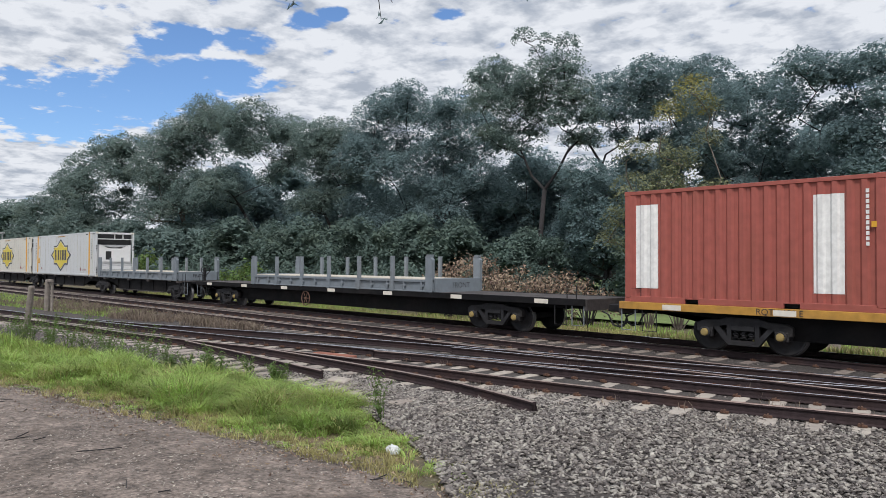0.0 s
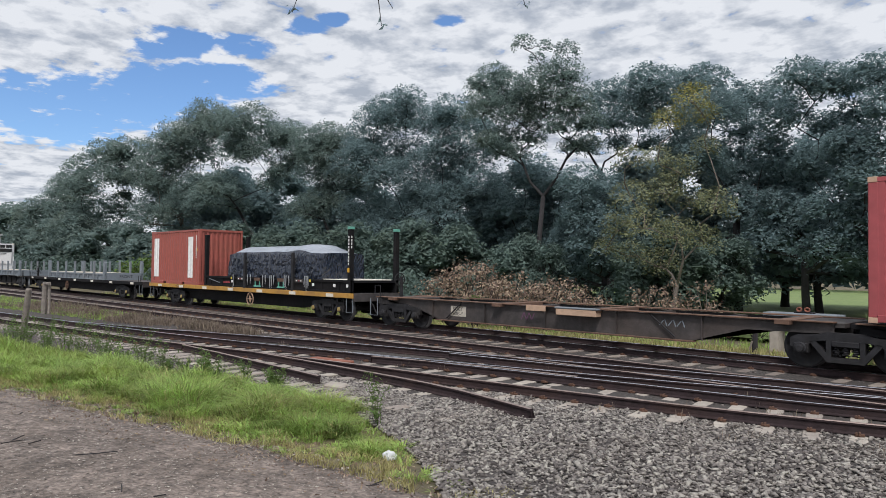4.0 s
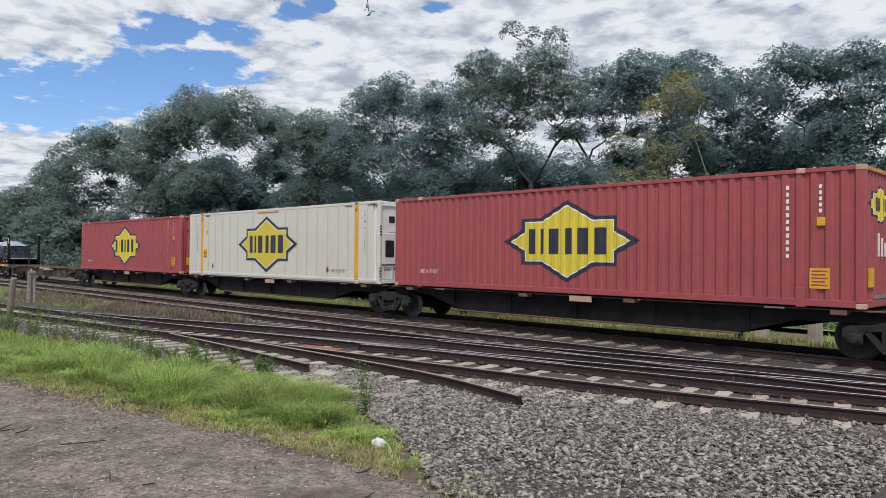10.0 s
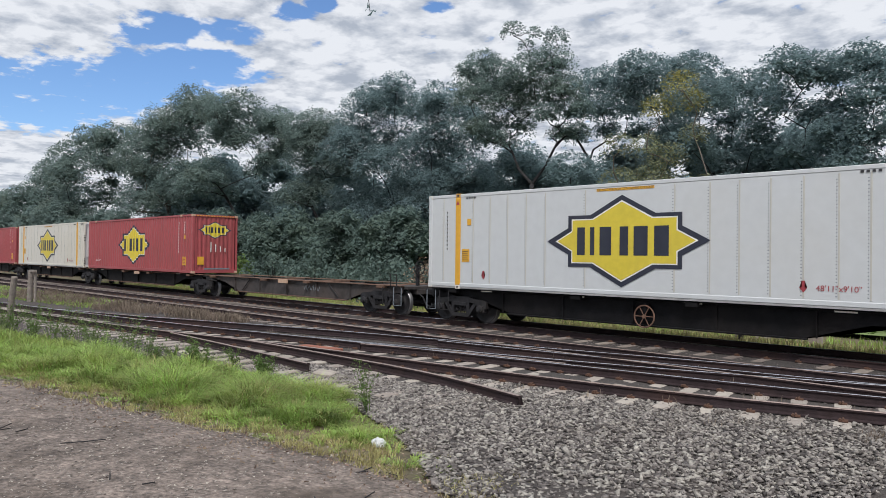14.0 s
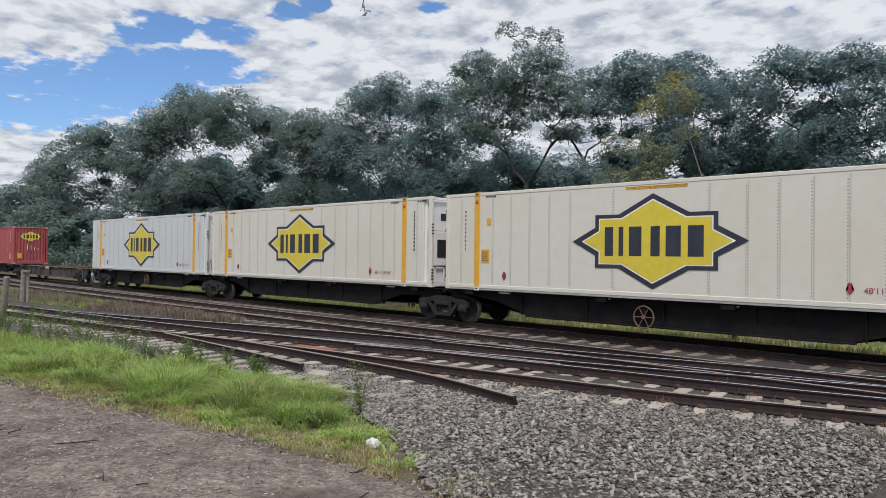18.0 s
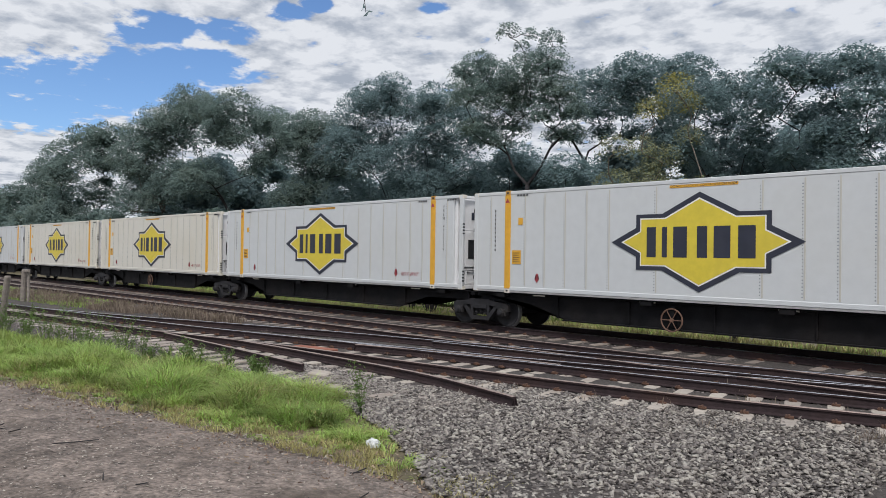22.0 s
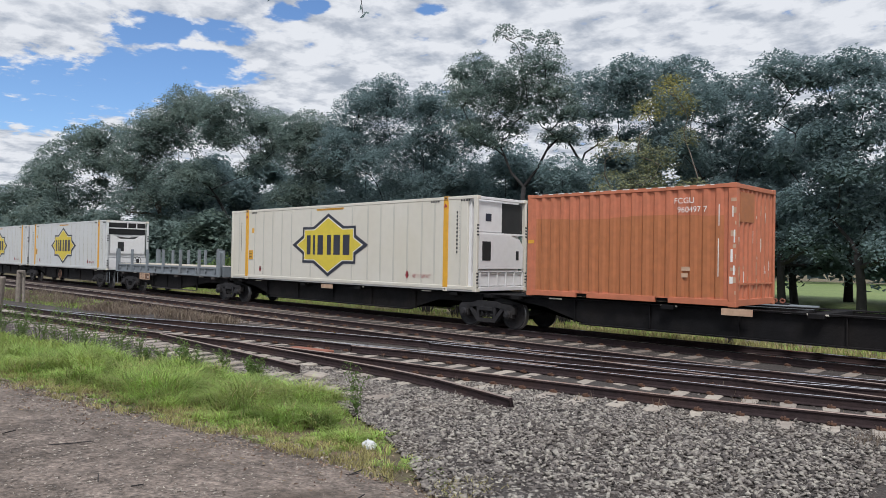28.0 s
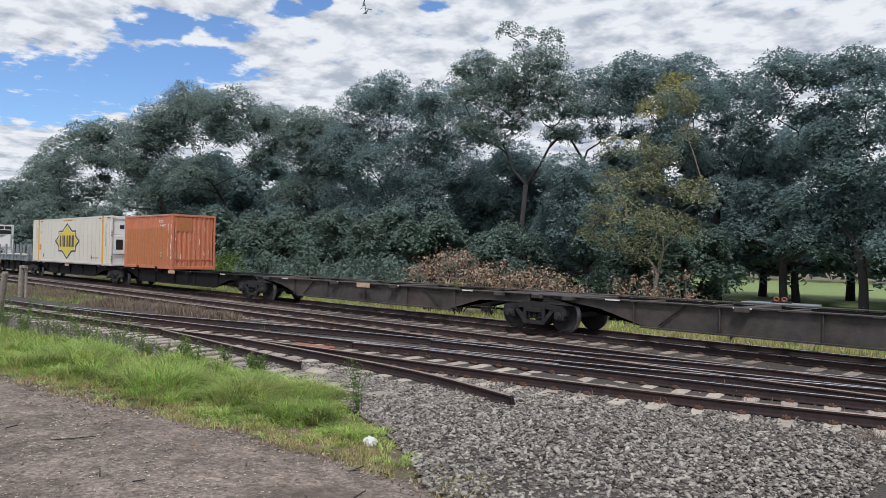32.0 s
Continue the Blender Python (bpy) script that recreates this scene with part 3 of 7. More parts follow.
def sleepers(name, places, mesh, mat, label, fast_offsets=()):
    """A row of sleepers under one setting piece, with clips beside the rails on the near ones."""
    base = empty(name, label, "sleepers", kind="structure")
    for x, y, turn in places:
        o = piece("sleeper", mesh, mat, base)
        o.matrix_basis = pose(x, y, -RAIL_H - 0.003 + random.uniform(-0.008, 0.004), random.uniform(-0.6, 0.6), 0, turn + random.uniform(-1, 1))
    return base


SL_MAIN = box_mesh("sleeper", 0.24, 2.62, 0.16, 0.012)
SL_MAIN.materials.append(M_DIRTYSLEEPER)
SL_NEAR = box_mesh("sleeper", 0.25, 2.62, 0.18, 0.014)
SL_NEAR.materials.append(M_SLEEPER)
sleepers("main_line_sleepers", [(-90 + 0.685 * i, YC - 0.14, 0) for i in range(150)], SL_MAIN, M_DIRTYSLEEPER, "row of dirty concrete sleepers under the main line")
sleepers("second_track_sleepers", [(-70 + 0.685 * i, SECOND, 0) for i in range(115)], SL_MAIN, M_DIRTYSLEEPER, "row of dirty sleepers under the second track")


def curve_rows():
    near, far = spline(CURVE_NEAR, 0.1), spline(CURVE_FAR, 0.1)
    nx, ny = [p[0] for p in near], [p[1] for p in near]
    out, x = [], -40.0
    while x < 8:
        y = float(np.interp(x, nx, ny))
        slope = (float(np.interp(x + 0.5, nx, ny)) - float(np.interp(x - 0.5, nx, ny)))
        a = math.atan(slope)
        c = 0.72 - (0.32 if x < -6.5 else 0.0)
        out.append((x - math.sin(a) * c, y + math.cos(a) * c, math.degrees(a)))
        x += 0.60 * math.cos(a)
    return out


sleepers("siding_sleepers", curve_rows(), SL_NEAR, M_SLEEPER, "pale concrete sleepers under the curved siding track")
STUB_SL = box_mesh("sleeper", 0.25, 1.7, 0.17, 0.014)
sleepers("stub_sleepers", [(-18 + 0.60 * i, 8.25 + 0.005 * i, 4) for i in range(18)], STUB_SL, M_SLEEPER, "pale concrete sleepers under the cut-off rails")


# spring clips that hold the rails, one on each side of the rail at a sleeper
CLIP = bpy.data.meshes.new("rail_clip")
bm_ = boxes((-0.06, 0.06, -0.13, -0.06, -0.012, 0.018), (-0.012, 0.012, -0.16, -0.05, 0.0, 0.042), (-0.05, -0.026, -0.15, -0.06, 0.0, 0.034))
bm_.to_mesh(CLIP); bm_.free()
CLIP.materials.append(M_FASTEN)


def clips(label, places):
    base = empty("rail_fastenings", label, "rail clips", kind="structure")
    for x, y, turn in places:
        o = piece("rail_clip", CLIP, None, base)
        o.matrix_basis = pose(x, y, -RAIL_H + 0.006, 0, 0, turn)


def along_line(points, xs):
    pts = spline(points, 0.2)
    px, py = [p[0] for p in pts], [p[1] for p in pts]
    return [(x, float(np.interp(x, px, py)), math.degrees(math.atan2(float(np.interp(x + 0.3, px, py)) - float(np.interp(x - 0.3, px, py)), 0.6))) for x in xs]


clips("rusty spring clips holding the curved siding rails", along_line(CURVE_NEAR, [r[0] + math.sin(math.radians(r[2])) * (0.72 - (0.32 if r[0] < -6.7 else 0.0)) for r in curve_rows() if -26 < r[0] < -1.5]) + along_line(CURVE_FAR, [-24 + 0.6 * i for i in range(38)]))
clips("rusty spring clips holding the second track rails", [(-40 + 0.685 * i + 0.0, SECOND - G / 2, 0) for i in range(56)] + [(-40 + 0.685 * i, SECOND + G / 2, 0) for i in range(56)])
clips("rusty spring clips holding the main line rails", [(-90 + 0.685 * i, YC - G / 2, 0) for i in range(65, 130)])


# ---- rolling stock ----
HALF = 1.25                     # half width of a container
DECK = 1.08                     # height of the container's foot above the rail
TRAIN = []                      # (thing, u) all things that ride on the train
WHEELS = []                     # (wheelset, x, z) parts that turn
WHEEL_R = 0.46


def travelled(t):
    """Metres that the train has rolled towards -x since t = 16 s."""
    s = t - 16.0
    return 7.475 * s - 0.00734 * s * s + 0.0000614 * s**3


def wheelset_mesh():
    bm = bmesh.new()
    for sgn in (-1, 1):
        y = sgn * 0.7525
        pr = [(0.10, y + sgn * 0.085), (0.16, y + sgn * 0.080), (0.20, y + sgn * 0.035), (0.37, y + sgn * 0.02), (0.40, y + sgn * 0.065), (0.455, y + sgn * 0.065), (WHEEL_R, y + sgn * 0.0), (WHEEL_R + 0.03, y - sgn * 0.045), (WHEEL_R + 0.03, y - sgn * 0.065), (0.40, y - sgn * 0.065), (0.20, y - sgn * 0.05), (0.10, y - sgn * 0.06)]
        lathe_y(bm, pr, 32)
    lathe_y(bm, [(0.085, -0.86), (0.085, 0.86)], 12)
    bmesh.ops.recalc_face_normals(bm, faces=bm.faces)
    me = bpy.data.meshes.new("wheelset")
    bm.to_mesh(me); bm.free()
    me.materials.append(M_BOGIE); me.materials.append(M_STEEL)
    for p in me.polygons:
        r = math.hypot(p.center.x, p.center.z)
        p.material_index = 1 if r > 0.445 else 0
        p.use_smooth = r > 0.2
    return me


def sideframe_mesh():
    """Cast side frame of a three-piece bogie, on the side facing -y, centred on the axle line."""
    bm = bmesh.new()
    w = 0.89
    top = [(-1.12, 0.02), (-1.12, 0.20), (-0.98, 0.27), (-0.55, 0.30), (-0.38, 0.36), (0.38, 0.36), (0.55, 0.30), (0.98, 0.27), (1.12, 0.20), (1.12, 0.02), (0.96, -0.02), (0.74, 0.02), (0.70, 0.13), (0.44, 0.18), (-0.44, 0.18), (-0.70, 0.13), (-0.74, 0.02), (-0.96, -0.02)]
    extrude_y(bm, top[::-1], -0.07, 0.07)
    low = [(-0.72, 0.14), (-0.36, -0.28), (0.36, -0.28), (0.72, 0.14), (0.60, 0.17), (0.30, -0.17), (-0.30, -0.17), (-0.60, 0.17)]
    extrude_y(bm, low, -0.07, 0.07)
    for sx in (-1, 1):
        box(bm, sx * 0.33 - 0.05, sx * 0.33 + 0.05, -0.065, 0.065, -0.2, 0.2)
        box(bm, sx * 0.885 - 0.15, sx * 0.885 + 0.15, -0.10, 0.10, -0.12, 0.10, bevel=0.02)
        lathe_y(bm, [(0.11, -0.16), (0.13, -0.14), (0.13, -0.08)], 14, sx * 0.885, -0.01)
    box(bm, -0.27, 0.27, -0.09, 0.09, 0.06, 0.18, bevel=0.015)
    bmesh.ops.recalc_face_normals(bm, faces=bm.faces)
    me = bpy.data.meshes.new("side_frame")
    bm.to_mesh(me); bm.free()
    me.materials.append(M_BOGIE)
    return me


def springs_mesh():
    bm = bmesh.new()
    for x in (-0.18, 0.0, 0.18):
        pts = [(x + 0.07 * math.cos(a * 0.9), 0.06 * math.sin(a * 0.9), -0.16 + 0.0062 * a) for a in range(35)]
        tube(bm, pts[::2] + pts[-1:], 0.017, 4)
    me = bpy.data.meshes.new("spring_nest")
    bm.to_mesh(me); bm.free()
    me.materials.append(M_BOGIE)
    return me


def bolster_mesh():
    bm = boxes((-0.24, 0.24, -0.95, 0.95, 0.10, 0.30), (-0.30, 0.30, -0.35, 0.35, 0.30, 0.42), bevel=0.02)
    for sx in (-1, 1):
        box(bm, sx * 0.42 - 0.05, sx * 0.42 + 0.05, -0.85, 0.85, -0.12, 0.0)
    me = bpy.data.meshes.new("bolster")
    bm.to_mesh(me); bm.free()
    me.materials.append(M_BOGIE)
    return me


ME_WHEELSET, ME_FRAME, ME_SPRINGS, ME_BOLSTER = wheelset_mesh(), sideframe_mesh(), springs_mesh(), bolster_mesh()
bm_ = lathe_y(bmesh.new(), [(0.05, -0.05), (0.085, -0.04), (0.095, 0.0)], 12)
ME_CAP = bpy.data.meshes.new("axle_cap")
bm_.to_mesh(ME_CAP); bm_.free()
ME_CAPY = ME_CAP.copy()
ME_CAP.materials.append(M_BOGIE); ME_CAPY.materials.append(M_BRASS)


def bogie(wagon, x, yellow=False):
    """One bogie under a wagon: bolster with two side frames, springs and two turning wheelsets."""
    b = piece("bogie", ME_BOLSTER, None, wagon, "grimy cast-steel two-axle bogie")
    b.location = (x, 0, WHEEL_R)
    for sy in (-1, 1):
        f = piece("side_frame", ME_FRAME, None, b)
        f.matrix_basis = pose(0, sy * 1.0, 0, 0, 0, 0 if sy < 0 else 180)
        s = piece("spring_nest", ME_SPRINGS, None, b)
        s.location = (0, sy * 1.0, 0.03)
        for sx in (-1, 1):
            c = piece("axle_cap", ME_CAPY if yellow else ME_CAP, None, b)
            c.matrix_basis = pose(sx * 0.885, sy * 1.16, -0.01, 0, 0, 0 if sy < 0 else 180)
    for sx in (-1, 1):
        w = piece("wheelset", ME_WHEELSET, None, b, "worn steel wheels on an axle")
        WHEELS.append((w, sx * 0.885, x))
    return b


def hand_wheel(parent, x, y, z, r=0.27, mat=None, facing="y"):
    """A hub that carries a round rim and six spokes."""
    mat = mat or M_RUSTY
    o = part("hand_wheel", lathe_y(bmesh.new(), [(0.05, -0.03), (0.05, 0.06)], 10), mat, parent, "spoked hand-brake wheel")
    o.matrix_basis = pose(x, y, z, 0, 0, 0 if facing == "y" else 90)
    n = 20
    part("rim", tube(bmesh.new(), [(r * math.cos(2 * math.pi * k / n), 0, r * math.sin(2 * math.pi * k / n)) for k in range(n + 1)], 0.020, 6, cap=False), mat, o)
    for k in range(6):
        a = math.pi * k / 3
        part("spoke", tube(bmesh.new(), [(0, 0, 0), (r * math.cos(a), 0, r * math.sin(a))], 0.012, 5), mat, o)
    return o


def web_outline(x0, x1, top, deep, shallow, ramp):
    """Fish-bellied side web between two bogies."""
    return [(x0, top), (x0, top - shallow), (x0 + 1.9, top - shallow - 0.02), (x0 + 1.9 + ramp, top - deep), (x1 - 1.9 - ramp, top - deep), (x1 - 1.9, top - shallow - 0.02), (x1, top - shallow), (x1, top)]


def skeletal(u0, u1, mat, edge, bogies, label, plate="", plate_at=None, hand=None, deep=0.66, reflectors=True, ends=(), ramp=1.5, low=0.0, brake=True):
    """One platform of a skeletal container wagon from u0 to u1, with the bogies whose places are given."""
    uc = (u0 + u1) / 2
    w = empty("container_wagon", label, "wagon", "wagons of the freight train")
    h = (u1 - u0) / 2
    top = DECK - 0.03 - low
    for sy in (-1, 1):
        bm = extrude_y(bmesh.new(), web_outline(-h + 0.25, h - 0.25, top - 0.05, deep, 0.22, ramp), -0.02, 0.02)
        # far beam is coloured darker to stand for the shade between the beams
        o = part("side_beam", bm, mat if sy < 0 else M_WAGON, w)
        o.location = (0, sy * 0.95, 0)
        bm = boxes((-h + 0.2, h - 0.2, -0.09, 0.09, top - 0.032, top), bevel=0.006)
        box(bm, -h + 3.4, h - 3.4, -0.08, 0.08, top - deep - 0.03, top - deep)
        o = part("top_flange", bm, edge, w, "rust-streaked top flange")
        o.location = (0, sy * 1.0, 0)
        for k in range(5):
            x = -h + 3.2 + (2 * h - 6.4) * k / 4
            bm = boxes((x - 0.012, x + 0.012, -0.09, -0.02, top - deep + 0.02, top - 0.05))
            o = part("web_stiffener", bm, mat, w)
            o.matrix_basis = pose(0, sy * 0.95, 0) if sy < 0 else Matrix.Diagonal((1, -1, 1, 1)) @ pose(0, -0.95, 0)
    for x in np.linspace(-h + 3.0, h - 3.0, 6):
        part("cross_bearer", boxes((x - 0.09, x + 0.09, -0.93, 0.93, top - 0.30, top - 0.06)), mat, w)
    for sx in (-1, 1):
        x0, x1 = sorted((sx * (h - 1.6), sx * (h - 0.05)))
        part("end_platform", boxes((x0, x1, -0.9, 0.9, top - 0.14, top - 0.03), bevel=0.01), mat, w)
        x0, x1 = sorted((sx * (h - 0.5), sx * (h - 0.02)))
        part("coupling_block", boxes((x0, x1, -0.45, 0.45, top - 0.32, top - 0.145), bevel=0.01), mat, w)
        for x in (h - 1.25, h * 0.22):
            part("container_support", boxes((sx * x - 0.16, sx * x + 0.16, -1.22, 1.22, top - 0.11, top - 0.005), bevel=0.006), edge if edge is not M_WAGON else mat, w)
    # air reservoir and brake rigging under the middle
    bm = bmesh.new()
    tube(bm, [(-1.3, -0.3, 0.62), (-1.25, -0.3, 0.62), (0.1, -0.3, 0.62), (0.15, -0.3, 0.62)], [0.12, 0.2, 0.2, 0.12], 12)
    part("air_reservoir", bm, mat, w)
    if reflectors:
        for k in range(4):
            x = -h + 2.6 + (2 * h - 5.2) * k / 3
            part("reflector", boxes((x - 0.22, x + 0.22, -1.100, -1.092, top - 0.045, top - 0.010)), M_LABEL, w, "white reflective strip")
    if plate_at is not None:
        x = plate_at - uc
        wd, dp = (0.62, 0.36) if plate else (0.36, 0.16)
        part("number_plate_board", boxes((x - wd, x + wd, -1.215, -1.19, top - dp, top - 0.0), bevel=0.004), M_BOARD, w, "faded painted identity board")
        if plate:
            for k, word in enumerate(plate.split()):
                lettering("stencil", word, 0.17, M_DARKTEXT, w, pose(x - 0.28, -1.219, top - 0.10 - 0.16 * k, 90))
            part("faded_panel", boxes((x + 0.10, x + 0.58, -1.219, -1.216, top - 0.32, top - 0.04)), M_RUSTY, w, "faded rusty data panel")
            part("test_mark", boxes((x + 0.44, x + 0.54, -1.223, -1.220, top - 0.26, top - 0.16)), M_LABEL, w)
    if mat is M_BROWN:
        for sx in (-1, 1):
            bm = tube(bmesh.new(), [(sx * (h - 4.6), -1.03, top - 0.06), (sx * (h - 3.9), -1.03, top - deep + 0.06)], 0.022, 6)
            part("diagonal_brace", bm, M_BOGIE, w)
    if hand is not None:
        hand_wheel(w, hand - uc, -1.16, 0.62, 0.28)
        part("brake_bracket", boxes((hand - uc - 0.05, hand - uc + 0.05, -1.14, -0.9, 0.5, 0.95)), mat, w)
    for sx in ends:
        end_gear(w, sx, sx * h, mat, brake)
    for b in bogies:
        bogie(w, b - uc)
    TRAIN.append((w, uc))
    return w


def end_gear(w, sx, x, mat, brake=True):
    """Coupler, brake hoses, steps and grab rails at a wagon's outer end."""
    bm = boxes((min(x, x + sx * 0.55), max(x, x + sx * 0.55), -0.11, 0.11, 0.72, 0.94), (min(x + sx * 0.40, x + sx * 0.72), max(x + sx * 0.40, x + sx * 0.72), -0.17, 0.17, 0.68, 0.98), bevel=0.03)
    part("coupler", bm, M_BOGIE, w, "knuckle coupler")
    for yy in (-0.45, 0.4):
        bm = tube(bmesh.new(), [(x + sx * 0.05, yy, 0.75), (x + sx * 0.25, yy, 0.66), (x + sx * 0.38, yy * 0.9, 0.38), (x + sx * 0.55, yy * 0.8, 0.33), (x + sx * 0.70, yy * 0.6, 0.44)], 0.025, 7)
        part("brake_hose", bm, M_BLACK, w, "black rubber brake hose")
    for dx in (0.25, 0.85):
        bm = bmesh.new()
        xx = x - sx * dx
        tube(bm, [(xx - 0.2, -1.2, 0.98), (xx - 0.2, -1.2, 0.36), (xx + 0.2, -1.2, 0.36), (xx + 0.2, -1.2, 0.98)], 0.016, 6)
        part("step_iron", bm, M_GREY if dx < 0.5 else M_BOGIE, w, "bent steel step iron")
    bm = tube(bmesh.new(), [(x - sx * 0.3, -1.2, 1.02), (x - sx * 0.3, -1.2, 1.45), (x - sx * 0.62, -1.2, 1.45), (x - sx * 0.62, -1.2, 1.02)], 0.016, 6)
    part("grab_rail", bm, M_BOGIE, w)
    if brake:
        xx = x - sx * 0.45
        part("brake_stand", boxes((xx - 0.05, xx + 0.05, -0.12, 0.0, 0.95, 1.78), bevel=0.01), M_BOGIE, w)
        hand_wheel(w, xx + sx * 0.10, -0.06, 1.66, 0.24, M_BOGIE, "x")


# ---- containers ----
def star(x, rows):
    """Half height of an eight-pointed outline at a distance from its middle; rows of (distance, half height)."""
    return float(np.interp(abs(x), [r[0] for r in rows], [r[1] for r in rows]))


BORDER = ((0, 1.15), (0.92, 0.67), (1.60, 0.67), (1.6001, 0.35), (2.28, 0.0))
PALE = ((0, 1.02), (0.85, 0.575), (1.49, 0.575), (1.4901, 0.265), (2.00, 0.0))
FIELD = ((0, 0.98), (0.83, 0.545), (1.46, 0.545), (1.4601, 0.245), (1.93, 0.0))


def wave(length, pitch, depth):
    """Breakpoints (x, inset) of a trapezoid corrugation."""
    n = max(1, round(length / pitch))
    p = length / n
    pts = []
    for i in range(n):
        a = -length / 2 + i * p
        pts += [(a + 0.05 * p, 0.0), (a + 0.38 * p, 0.0), (a + 0.55 * p, depth), (a + 0.88 * p, depth)]
    return [(-length / 2, 0.0)] + pts + [(length / 2, 0.0)]


def inset_at(wv, x):
    return float(np.interp(x, [p[0] for p in wv], [p[1] for p in wv]))


def corrugated(bm, wv, y, z0, z1, sgn=-1):
    """A corrugated wall along x at depth y, facing sgn * y."""
    lo = [bm.verts.new((x, y - sgn * d, z0)) for x, d in wv]
    hi = [bm.verts.new((x, y - sgn * d, z1)) for x, d in wv]
    for i in range(len(wv) - 1):
        q = (lo[i], lo[i + 1], hi[i + 1], hi[i])
        bm.faces.new(q if sgn < 0 else q[::-1])
    return bm


def painted_strip(hfun, xlim, wv, xc, zc, y, extra=()):
    """Paint that follows a wall: columns between -hfun and hfun around (xc, zc)."""
    xs = {xc - xlim, xc + xlim}
    xs.update(p[0] for p in wv if abs(p[0] - xc) < xlim - 1e-4)
    xs.update(xc + e for e in extra)
    xs = sorted(xs)
    bm = bmesh.new()
    for a, b in zip(xs, xs[1:]):
        if b - a < 1e-4:
            continue
        ea, eb = a + 1e-5 - xc, b - 1e-5 - xc
        ha, hb = max(hfun(ea), 0.002), max(hfun(eb), 0.002)
        da, db = inset_at(wv, a), inset_at(wv, b)
        q = [(a, y + da, zc - ha), (b, y + db, zc - hb), (b, y + db, zc + hb), (a, y + da, zc + ha)]
        bm.faces.new([bm.verts.new(p) for p in q])
    return bm


def emblem(box_thing, wv, xc, zc, y, k=1.0, turn=None):
    """The eight-pointed yellow emblem with its navy border and six plain bars."""
    made = []
    for n, (rows, mat, nm, lb) in enumerate(((BORDER, M_NAVY, "emblem_border", "navy emblem border"), (PALE, M_TEXT, "emblem_line", "pale emblem outline"), (FIELD, M_LOGO, "emblem_field", "yellow emblem field"))):
        ex = [s * r[0] * k for s in (-1, 1) for r in rows]
        made.append(part(nm, painted_strip(lambda x: star(x / k, rows) * k, rows[-1][0] * k, wv, xc, zc, y - 0.004 * (n + 1), ex), mat, box_thing, lb))
    for bx, bw in ((-1.19, 0.12), (-0.85, 0.065), (-0.46, 0.17), (0.07, 0.12), (0.53, 0.19), (1.08, 0.19)):
        made.append(part("emblem_bar", painted_strip(lambda e: 0.36 * k, bw * k, wv, xc + bx * k, zc, y - 0.016), M_NAVY, box_thing))
    if turn is not None:
        for o in made:
            o.matrix_basis = turn
    return made


def castings(thing, hl, hh, mat, xs=None, hw=HALF):
    bm_list = []
    for sx in (-1, 1):
        for sy in (-1, 1):
            for z in (0.0, hh - 0.118):
                x0 = sx * hl
                bm_list.append(part("corner_casting", boxes((min(x0, x0 - sx * 0.178) - 0.003, max(x0, x0 - sx * 0.178) + 0.003, sy * hw - (0.003 if sy < 0 else 0.165), sy * hw + (0.165 if sy < 0 else 0.003), z, z + 0.118), bevel=0.01), mat, thing))
    return bm_list


